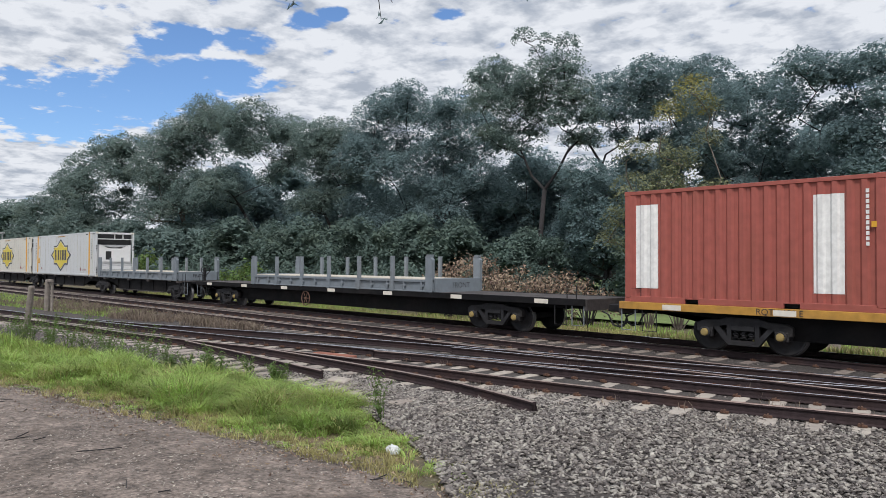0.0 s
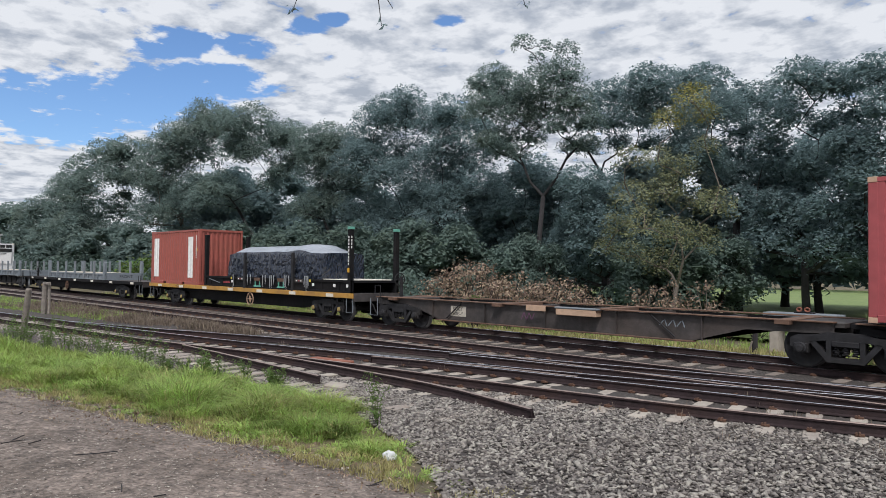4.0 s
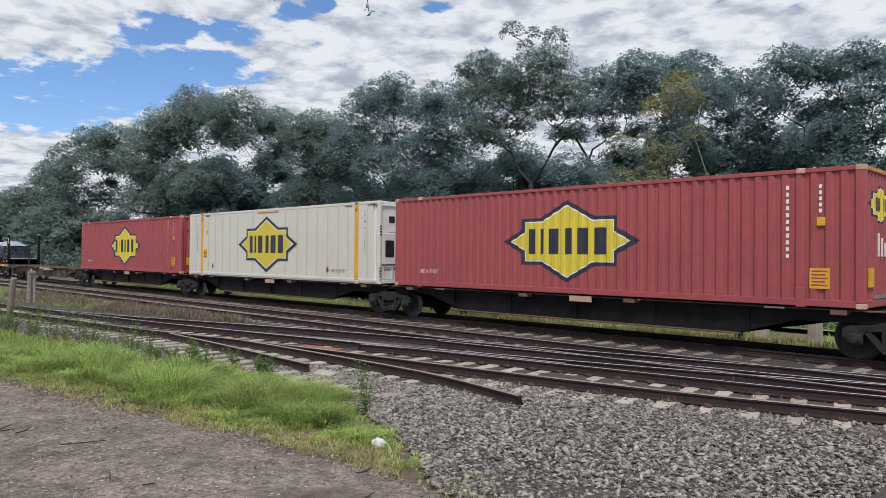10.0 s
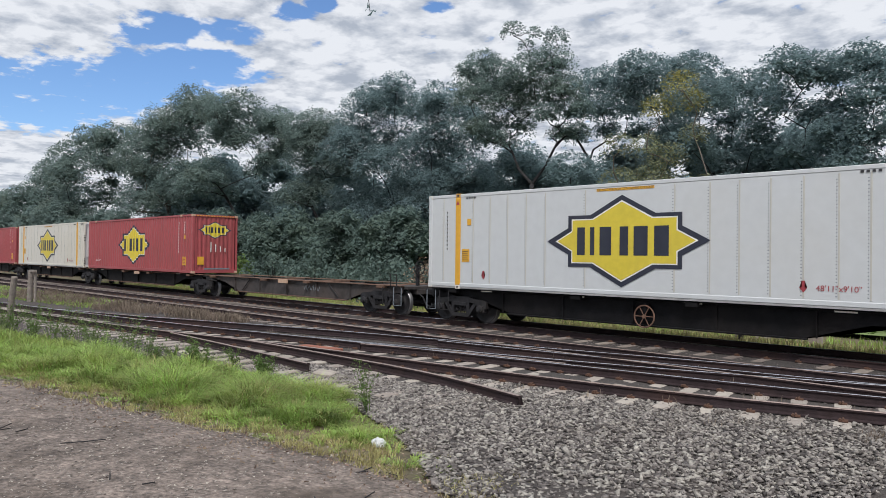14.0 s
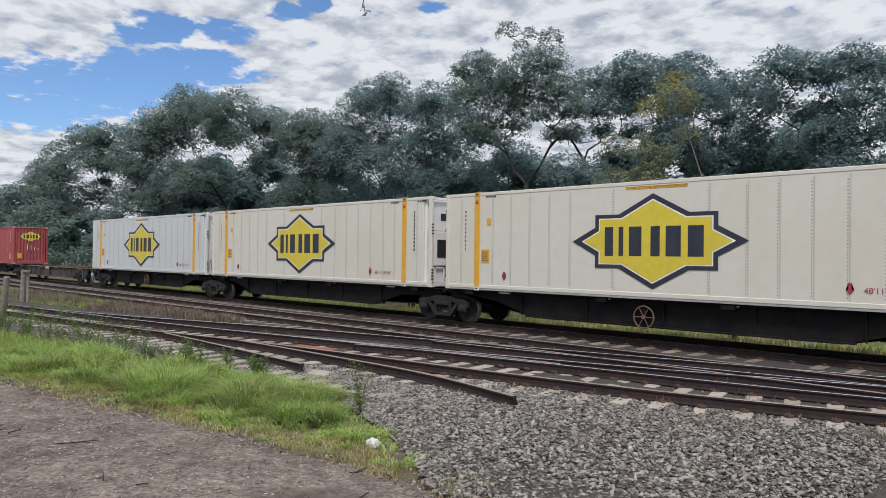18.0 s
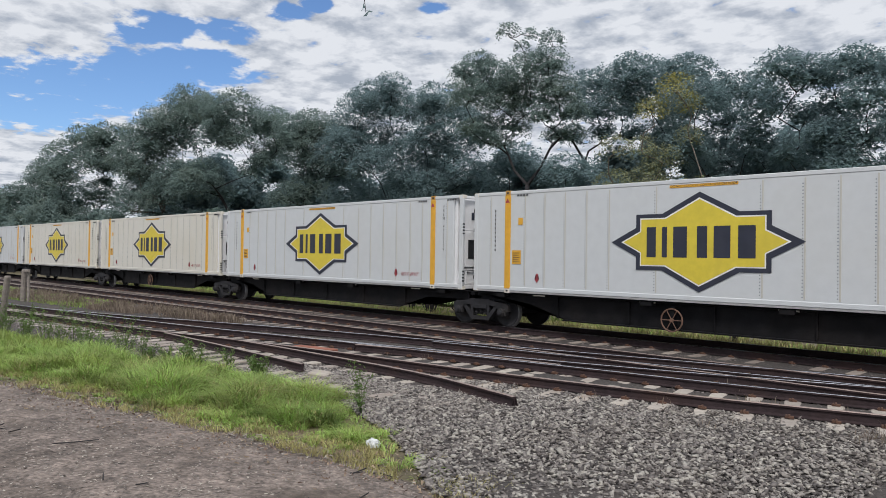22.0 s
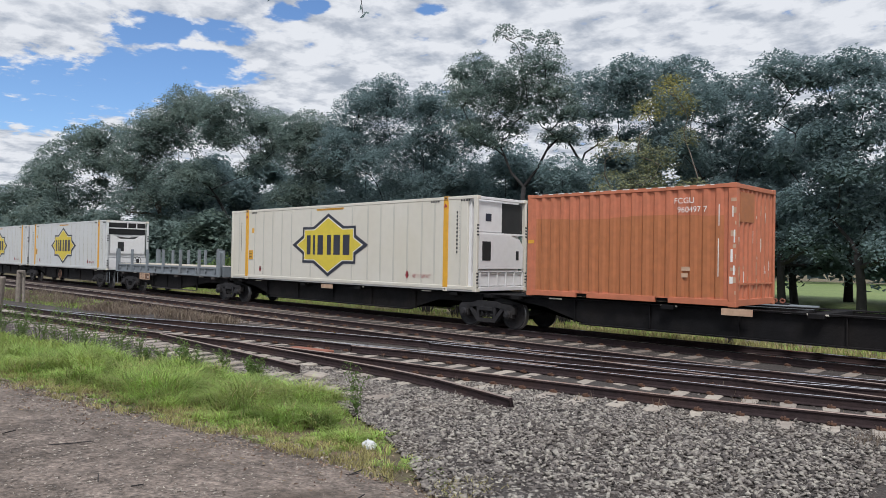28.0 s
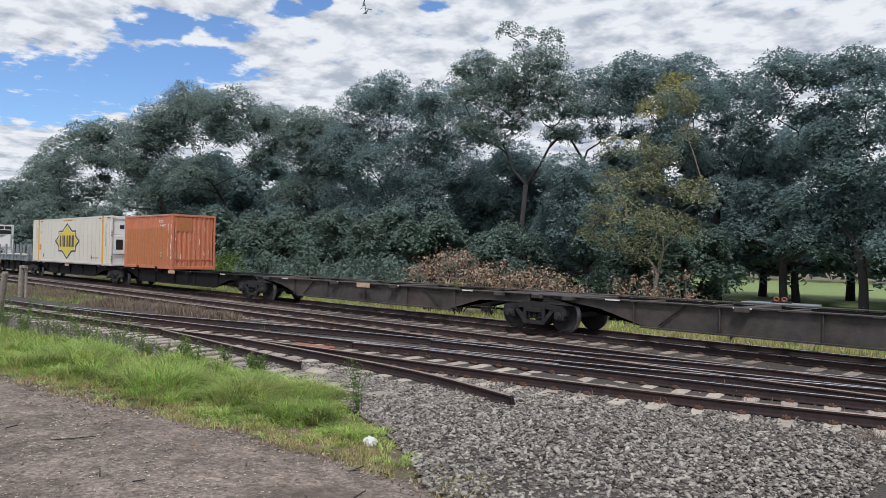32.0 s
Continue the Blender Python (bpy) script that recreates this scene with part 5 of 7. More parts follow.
def black_rack(u0, u1):
    """Black forty-foot rack with end posts, fork pockets, straps and markings."""
    r = empty("flat_rack", "black forty-foot rack with tall end posts and lashing straps", "flat rack", "flat racks on the train")
    h = (u1 - u0) / 2
    for sy in (-1, 1):
        for nm, bm in (("top_rail", boxes((-h, h, -0.06, 0.06, 0.42, 0.52), bevel=0.01)), ("bottom_rail", boxes((-h, h, -0.06, 0.06, 0.0, 0.10), bevel=0.01)), ("side_web", boxes((-h, h, -0.01, 0.03, 0.10, 0.42)))):
            o = part(nm, bm, M_WAGON, r)
            o.location.y = sy * 1.16
        for sx in (-1, 1):
            o = part("end_post", boxes((sx * (h - 0.09) - 0.09, sx * (h - 0.09) + 0.09, -0.09, 0.09, 0.0, 2.48), bevel=0.01), M_WAGON, r, "tall black corner post")
            o.location.y = sy * 1.14
            o = part("post_cap", boxes((sx * (h - 0.09) - 0.10, sx * (h - 0.09) + 0.10, -0.1, 0.1, 2.48, 2.58), bevel=0.01), M_TEAL if sx > 0 else M_WAGON, r)
            o.location.y = sy * 1.14
        for x in (-2.0, 2.08):
            o = part("stake", boxes((x - 0.075, x + 0.075, -0.05, 0.05, 0.0, 1.62), bevel=0.01), M_BOGIE, r)
            o.location.y = sy * 1.22
    for k in range(10):
        x = -h + 0.7 + k * 1.2
        part("web_rib", boxes((x - 0.02, x + 0.02, -1.20, -1.165, 0.10, 0.42)), M_WAGON, r)
    part("deck", boxes((-h, h, -1.1, 1.1, 0.42, 0.495)), M_WAGON, r)
    part("deck_board", boxes((h - 3.0, h - 0.2, -1.0, 1.0, 0.50, 0.54), bevel=0.01), M_LABEL, r, "pale timber deck boards")
    for x in (-0.88, 1.12):
        part("fork_pocket", boxes((x - 0.28, x + 0.28, -1.24, -1.16, 0.09, 0.15), bevel=0.006), M_TEAL, r, "teal-painted fork pocket lip")
        for sx in (-0.21, 0.19):
            part("pocket_cheek", boxes((x + sx, x + sx + 0.03, -1.225, -1.16, 0.15, 0.36)), M_TEAL, r)
        part("pocket_plate", boxes((x - 0.25, x + 0.25, -1.238, -1.222, 0.36, 0.50), bevel=0.004), M_RUSTY, r, "rusty plate above the pocket")
    for x0, x1 in ((-2.72, -2.10), (2.26, 2.86)):
        part("marker_plate", boxes((x0, x1, -1.238, -1.222, 0.36, 0.50), bevel=0.004), M_BROWN, r)
        for k in range(3):
            o = part("hazard_stripe", boxes((-0.05, 0.05, -0.002, 0.002, -0.022, 0.022)), M_TEXT if k % 2 == 0 else M_REDTEXT, r)
            o.matrix_basis = pose(x0 + 0.15 + 0.16 * k, -1.241, 0.43)
    for k in range(7):
        part("word_bar", boxes((-4.16 + 0.095 * k, -4.09 + 0.095 * k, -1.178, -1.172, 0.20, 0.27 + 0.02 * (k % 2))), M_REDTEXT, r)
    for x, l in ((-3.05, 0.55), (-1.69, 0.36), (-1.42, 0.30), (-0.33, 0.44), (-0.11, 0.3), (0.3, 0.5), (0.41, 0.46), (0.6, 0.3), (1.49, 0.38), (1.63, 0.5), (1.83, 0.32), (3.04, 0.36), (3.16, 0.5), (3.27, 0.4)):
        o = part("strap", boxes((-0.03, 0.03, -0.006, 0.006, -l, 0.0)), M_POLE, r, "grey webbing strap")
        o.matrix_basis = pose(x, -1.262, 0.64, 0, 6 * math.sin(x * 9), 0)
        part("strap_hook", tube(bmesh.new(), [(x + 0.03, -1.262, 0.64 - l), (x - 0.02, -1.262, 0.57 - l), (x + 0.05, -1.262, 0.54 - l)], 0.012, 5), M_POLE, r)
    for k in range(9):
        part("code_bar", boxes((h - 0.13, h - 0.07, -1.245, -1.235, 1.10 + 0.13 * k, 1.19 + 0.13 * k)), M_TEXT, r)
        if k > 4:
            part("code_bar", boxes((h - 0.03, h + 0.002, -1.20, -1.15, 1.10 + 0.13 * k, 1.19 + 0.13 * k)), M_TEXT, r)
    part("yellow_tag", boxes((h - 0.16, h - 0.04, -1.245, -1.235, 0.82, 1.0)), M_YELLOW, r)
    for x in (-3.28, 3.39):
        part("tag", boxes((x - 0.06, x + 0.06, -1.232, -1.224, 0.40, 0.50)), M_LOGO, r)
    for x, wd in ((-3.2, 0.14), (3.62, 0.16), (5.1, 0.16), (5.95, 0.14)):
        part("paper_label", boxes((x - wd / 2, x + wd / 2, -1.232, -1.224, 0.24, 0.36)), M_TEXT, r)
    part("strut", tube(bmesh.new(), [(-5.6, -1.2, 0.38), (-4.5, -1.2, 0.2)], 0.02, 6), M_GREY, r)
    r.location.z = DECK
    TRAIN.append((r, (u0 + u1) / 2))


# the train, front to rear
WG = "dark skeletal container wagon platform with a fish-bellied side beam"
skeletal(-203.2, -187.7, M_WAGON, M_BROWN, [-202.4], WG)
skeletal(-187.6, -172.2, M_WAGON, M_BROWN, [-187.7], WG)
skeletal(-172.1, -158.4, M_WAGON, M_BROWN, [-171.6, -160.1], WG, ends=(1,))
reefer(-195.45, M_CREAM, "white refrigerated container with yellow bands and emblem", "bowl")
reefer(-179.85, M_WHITE, "white refrigerated container with yellow bands and emblem", "bowl")
flat_rack(-171.95, "grey steel flat rack with stakes and pale deck")
flat_wagon(-157.3, -133.3, M_WAGON, [-154.3, -136.8], "long dark brown flat wagon with yellow axle caps", "", -147.2, True)
flat_rack(-151.65, "grey steel flat rack with stakes and pale deck")
wg, ucw = flat_wagon(-132.2, -112.9, M_SILL, [-129.0, -114.78], "flat wagon with yellow side sills and handbrake wheel", "RQTY 690 E", -120.75, True)
c20, wv20, y20, hl20, hw20 = steel_container(-132.05, 6.058, 2.896, M_RUSTRED, "brick-red twenty-foot steel container with two white panels", width=2.438)
for xx in (-2.40, 1.93):
    part("white_panel", painted_strip(lambda e: 1.07, 0.31, wv20, xx, 1.45, y20 - 0.006), M_TEXT, c20, "white painted panel")
for k in range(11):
    part("code_bar", boxes((2.66, 2.72, y20 - 0.020, y20 - 0.004, 2.5 - 0.11 * k, 2.58 - 0.11 * k)), M_TEXT, c20)
part("yellow_tag", boxes((2.76, 2.86, -hw20 - 0.004, -hw20 + 0.004, 1.78, 1.9)), M_YELLOW, c20)
black_rack(-125.35, -113.1)
tarp_load(-123.15, -115.2)

SCRAWL = -39.85
WR = "brown skeletal container wagon platform with rusty top flanges"
B1 = [-111.9, -95.9, -80.4, -64.6, -48.7, -33.6]
g0 = skeletal(B1[0], B1[1], M_BROWN, M_RUSTY, [-110.4], WR, "", -104.1, deep=0.66, ends=(-1,), reflectors=False)
skeletal(B1[1], B1[2], M_WAGON, M_RUSTY, [-95.9], WR, "", -87.9, deep=0.66)
skeletal(B1[2], B1[3], M_WAGON, M_RUSTY, [-80.4], WR, "", -72.3, deep=0.66)
skeletal(B1[3], B1[4], M_WAGON, M_RUSTY, [-64.6], WR, "", -56.4, deep=0.66)
gw = skeletal(B1[4], B1[5], M_BROWN, M_RUSTY, [-48.8, -34.95], WR, "", -41.15, deep=0.66, ends=(1,), reflectors=False)
# the leading platform: identity patch, equipment box and a purple scrawl
g0c = (B1[0] + B1[1]) / 2
part("identity_patch", boxes((-107.86 - g0c, -107.16 - g0c, -0.974, -0.971, 0.53, 0.86)), M_DECK, g0, "cream identity patch with worn edges")
for k, word in enumerate(("RQGY", "7083-Y")):
    lettering("stencil", word, 0.165, M_DARKTEXT, g0, pose(-107.53 - g0c, -0.977, 0.77 - 0.16 * k, 90))
part("equipment_box", boxes((-103.34 - g0c, -102.0 - g0c, -1.26, -0.98, 0.82, 1.0), bevel=0.015), M_BOARD, g0, "rusty orange equipment box")
part("box_lid", boxes((-103.38 - g0c, -101.96 - g0c, -1.27, -0.9, 1.0, 1.05), bevel=0.015), M_GREY, g0)
for k in range(5):
    o_ = part("scrawl_stroke", boxes((-0.018, 0.018, -0.003, 0.003, -0.11, 0.11), bevel=0.002), M_PURPLE, g0, "purple sprayed stroke")
    o_.matrix_basis = pose(-104.78 - g0c + 0.10 * k, -0.974, 0.70, 0, (-1) ** k * 24, 0)
for k in range(6):
    o_ = part("scrawl_stroke", boxes((-0.014, 0.014, -0.003, 0.003, -0.09, 0.09), bevel=0.002), M_GREY, g0, "pale sprayed stroke")
    o_.matrix_basis = pose(-100.2 - g0c + 0.12 * k, -0.974, 0.78, 0, (-1) ** k * 30 + 10, 0)
# a pale scrawl on the side beam, as plain slanted strokes
for k in range(9):
    bm_ = boxes((-0.016, 0.016, -0.003, 0.003, -0.08 - 0.02 * (k % 3), 0.10 + 0.025 * (k % 2)), bevel=0.002)
    o_ = part("scrawl_stroke", bm_, M_GREY, gw, "pale sprayed stroke")
    o_.matrix_basis = pose(SCRAWL - (B1[4] + B1[5]) / 2 + 0.125 * k, -0.974, 0.74, 0, (-1) ** k * 22 + 5 * (k % 3), 0)


def red_long(u_mid):
    c, wv, y, hl, hw = steel_container(u_mid - 7.315, 14.63, 3.0, M_RED, "dark red corrugated long container with yellow emblem", cast=M_BOARD, emblems=True)
    lettering("stencil", "48' x 9'10\"", 0.2, M_TEXT, c, pose(-5.6, y - 0.006, 0.52, 90))
    if u_mid < -80:
        lettering("stencil", "\n".join("LFDU 3089121"), 0.15, M_TEXT, c, pose(5.78, y - 0.006, 1.95, 90))
        lettering("stencil", "\n".join("MFGB"), 0.15, M_TEXT, c, pose(6.46, y - 0.006, 2.35, 90))
    else:
        for k in range(11):
            part("code_bar", boxes((5.75, 5.81, y - 0.006, y - 0.002, 2.55 - 0.15 * k, 2.64 - 0.15 * k)), M_TEXT, c)
            if k < 5:
                part("code_bar", boxes((6.42, 6.48, y - 0.006, y - 0.002, 2.55 - 0.13 * k, 2.63 - 0.13 * k)), M_TEXT, c)
    part("yellow_tag", boxes((6.38, 6.55, y - 0.008, y - 0.002, 1.75, 1.93)), M_YELLOW, c)
    part("caution_label", boxes((6.24, 6.64, y - 0.010, y - 0.002, 0.40, 0.84)), M_YELLOW, c, "orange caution label")
    for k in range(5):
        part("caution_bar", boxes((6.28, 6.60 - 0.05 * (k % 2), y - 0.014, y - 0.011, 0.46 + 0.075 * k, 0.49 + 0.075 * k)), M_REDTEXT, c)
    part("caution_label", boxes((hl - 0.03, hl + 0.002, -0.95, -0.62, 0.45, 0.85)), M_YELLOW, c, "orange caution label")
    for k in range(4):
        part("code_bar", boxes((hl - 0.03, hl + 0.002, -0.25 + 0.26 * k, -0.215 + 0.26 * k, 1.1, 1.6 - 0.1 * k)), M_TEXT, c)
    part("end_placard", boxes((hl - 0.02, hl + 0.002, -0.6, 0.8, 0.20, 0.27)), M_GREY, c)
    for k in range(14):
        part("stripe_mark", boxes((hl - 0.01, hl + 0.003, -1.0 + 0.15 * k, -0.92 + 0.15 * k, 2.91, 2.96)), M_YELLOW, c)
    return c


red_long(-88.1)
reefer(-72.35, M_CREAM, "cream-white refrigerated container with yellow bands and emblem", "box", "FRLM 9151002")
red_long(-56.75)

B2 = [-32.4, -17.1, -1.55, 13.9, 29.4, 44.9]
MIDS = [-24.8, -9.4, 6.15, 21.65, 37.03]
for k in range(5):
    bg = [[-30.95], [-17.0], [-1.6], [13.8], [29.7, 43.05]][k]
    skeletal(B2[k], B2[k + 1], M_WAGON, M_WAGON, bg, WG, hand=MIDS[k] + {0: 0.45, 2: -0.45, 4: -0.9}[k] if k in (0, 2, 4) else None, ends=(-1,) if k == 0 else ((1,) if k == 4 else ()), brake=k == 0)
    reefer(MIDS[k], M_CREAM if k in (1, 2) else M_WHITE, "white refrigerated container with yellow bands and emblem" if k not in (1, 2) else "cream-white refrigerated container with yellow bands and emblem", "bowl" if k == 4 else "box", ("", "", "FRLM 9151010", "FRLM 4824609", "FRLM 4824679")[k])

B3 = [45.6, 58.6, 74.25, 89.72, 105.25, 120.7]
skeletal(B3[0], B3[1], M_WAGON, M_BROWN, [47.55], WG, "RRGY 7133-W", 49.75, deep=0.72, ramp=3.4, ends=(-1,))
skeletal(B3[1], B3[2], M_WAGON, M_WAGON, [58.6], WG, "", 66.3)
skeletal(B3[2], B3[3], M_WAGON, M_WAGON, [74.25], WG, "", 82.0)
skeletal(B3[3], B3[4], M_BROWN, M_BROWN, [89.72], WR, "", 97.6, deep=0.66)
skeletal(B3[4], B3[5], M_BROWN, M_BROWN, [105.25, 119.1], WR, deep=0.66, ends=(1,))
flat_rack(45.88, "grey steel flat rack with stakes and pale deck")
reefer(66.55, M_CREAM, "cream-white refrigerated container with yellow bands and emblem", "box")
co, wvo, yo, hlo, hwo = steel_container(75.92, 6.058, 2.896, M_ORANGE, "orange high-cube steel container with ochre overpainted panels", width=2.438)
part("overpaint", painted_strip(lambda e: 0.94 + 0.10 * math.floor(2.5 + 1.2 * math.sin(e * 1.7)) / 4, 2.72, wvo, 0.0, 1.18, yo - 0.004, [0.34 * q for q in range(-7, 8)]), M_OCHRE, co, "ochre overpainted wall")
lettering("stencil", "FCGU", 0.2, M_TEXT, co, pose(1.75, yo - 0.010, 2.52, 90))
lettering("stencil", "960497 7", 0.2, M_TEXT, co, pose(1.95, yo - 0.010, 2.30, 90))
part("code_bar", boxes((1.70, 1.92, yo - 0.012, yo - 0.004, 0.82, 0.92)), M_BOARD, co)
part("code_bar", boxes((1.70, 1.86, yo - 0.012, yo - 0.004, 0.66, 0.76)), M_BOARD, co)
part("yellow_tag", boxes((-2.98, -2.78, -hwo - 0.004, -hwo + 0.004, 1.5, 1.6)), M_YELLOW, co)
for k in range(16):
    x = -2.62 + 0.335 * k
    part("paint_scuff", boxes((x, x + 0.10 + 0.05 * (k % 3), -hwo - 0.004, -hwo + 0.002, 2.865, 2.888)), M_TEXT, co, "pale scraped paint")
for x, z, dx, dz in ((2.90, 1.05, 0.05, 0.30), (2.96, 0.75, 0.04, 0.22), (2.88, 0.55, 0.08, 0.16), (2.97, 1.5, 0.03, 0.3), (2.93, 2.1, 0.03, 0.25), (2.60, 0.7, 0.02, 0.9), (2.61, 1.9, 0.02, 0.5)):
    part("paint_scuff", boxes((x, x + dx, -hwo - 0.004, -hwo + 0.002, z, z + dz)), M_TEXT, co, "pale scraped paint")
part("end_crossbar", boxes((hlo - 0.035, hlo - 0.002, -1.05, 1.05, 0.52, 0.56), (hlo - 0.035, hlo - 0.002, -0.42, -0.36, 0.18, 0.52), (hlo - 0.035, hlo - 0.002, 0.36, 0.42, 0.18, 0.52)), M_ORANGE, co)
rs_ = random.Random(9)
for k in range(30):
    y = -1.049 + 0.262 * (rs_.randrange(8) + 0.215) + rs_.uniform(-0.03, 0.03)
    z = rs_.uniform(0.25, 2.45)
    part("paint_scuff", boxes((hlo - 0.032, hlo - 0.026, y, y + rs_.uniform(0.012, 0.035), z, z + rs_.uniform(0.06, 0.34))), M_BOARD if k % 3 else M_TEXT, co, "pale scraped paint")
for k in range(9):
    z = 0.3 + 0.27 * k
    part("paint_scuff", boxes((hlo - 0.03 - 0.05 * (k % 3), hlo - 0.004, -hwo - 0.003, -hwo + 0.004, z, z + 0.08 + 0.05 * (k % 2))), M_BOARD, co, "pale scraped paint")
part("end_overpaint", boxes((hlo - 0.07, hlo - 0.024, -0.95, -0.1, 2.0, 2.7)), M_OCHRE, co)


# ---- trees and scrub ----
RNG = np.random.default_rng(11)


def leaf_cloud(centres, radii, per, size, flat=0.7, droop=0.3, slim=0.29):
    """Many small leaf blades around clump centres: returns vertices and quads."""
    per = np.asarray(per, int) if np.ndim(per) else np.full(len(centres), per)
    n = int(per.sum())
    c = np.repeat(np.asarray(centres, float), per, 0)
    r = np.repeat(np.asarray(radii, float), per)
    d = RNG.normal(size=(n, 3))
    d /= np.linalg.norm(d, axis=1, keepdims=True)
    d *= (RNG.random(n) ** 0.42 * r)[:, None]
    d[:, 2] *= flat
    p = c + d
    face = d / (np.linalg.norm(d, axis=1, keepdims=True) + 1e-6) + RNG.normal(0, 0.42, (n, 3))
    face[:, 2] += 0.5
    a = np.cross(face, RNG.normal(size=(n, 3))); a[:, 2] -= 0.3 * droop
    a /= np.linalg.norm(a, axis=1, keepdims=True)
    b = np.cross(face, a)
    b /= np.linalg.norm(b, axis=1, keepdims=True) + 1e-9
    s = size * RNG.uniform(0.55, 1.45, n)
    a *= (s * 0.5)[:, None]
    b *= (s * slim)[:, None]
    v = np.stack([p - a - b, p - a * 0.4 + b * 1.3, p + a * 1.3], 1).reshape(-1, 3)
    return v, np.arange(n * 3).reshape(-1, 3)


def sprays(centres, tilts, radii, per, size, slim=0.36, thick=0.18, sag=0.30):
    """Leaf blades in thin drooping discs, one disc a spray: returns vertices and triangles."""
    per = np.asarray(per, int)
    n = int(per.sum())
    c, up = np.repeat(np.asarray(centres, float), per, 0), np.repeat(np.asarray(tilts, float), per, 0)
    r = np.repeat(np.asarray(radii, float), per)
    inner, r = r < 0, np.abs(r)          # a negative radius marks the few large leaves inside a clump
    up /= np.linalg.norm(up, axis=1, keepdims=True)
    e1 = np.cross(up, (0.31, 0.95, 0.07)); e1 /= np.linalg.norm(e1, axis=1, keepdims=True)
    e2 = np.cross(up, e1)
    k, a = np.sqrt(RNG.random(n)), RNG.random(n) * 2 * math.pi
    k *= 1 + 0.28 * np.sin(a * 3 + c[:, 0] * 5) + 0.18 * np.sin(a * 7 + c[:, 2] * 9)
    p = c + (e1 * np.cos(a)[:, None] + e2 * np.sin(a)[:, None]) * (r * k)[:, None]
    p += up * (RNG.normal(0, thick, n) * r)[:, None]
    p[:, 2] -= sag * r * k * k
    face = up + RNG.normal(0, 0.36, (n, 3))
    a = np.cross(face, RNG.normal(size=(n, 3))); a[:, 2] -= 0.12
    a /= np.linalg.norm(a, axis=1, keepdims=True)
    b = np.cross(face, a)
    b /= np.linalg.norm(b, axis=1, keepdims=True) + 1e-9
    s = size * RNG.uniform(0.55, 1.45, n) * np.where(inner, 2.6, 1.0)
    a *= (s * 0.5)[:, None]
    b *= (s * slim)[:, None]
    v = np.stack([p - a - b, p - a * 0.4 + b * 1.3, p + a * 1.3], 1).reshape(-1, 3)
    return v, np.arange(n * 3).reshape(-1, 3)


def grown_clumps(rnd, h, rad, base, count, k):
    """Clump places (along, height, radius) for a tree of which only height and spread matter."""
    out = []
    for i in range(count):
        s = (i + 0.5) / count
        z = base + (h - base) * (1 - s)
        wide = rad * math.sqrt(max(0.08, 1 - ((z - base) / (h - base) * 1.25 - 0.38) ** 2))
        r = rad * k * rnd.uniform(0.8, 1.2)
        out.append((wide * 0.75 * math.sin(i * 2.399 + 0.5), z - r * 0.55, r))
    return out


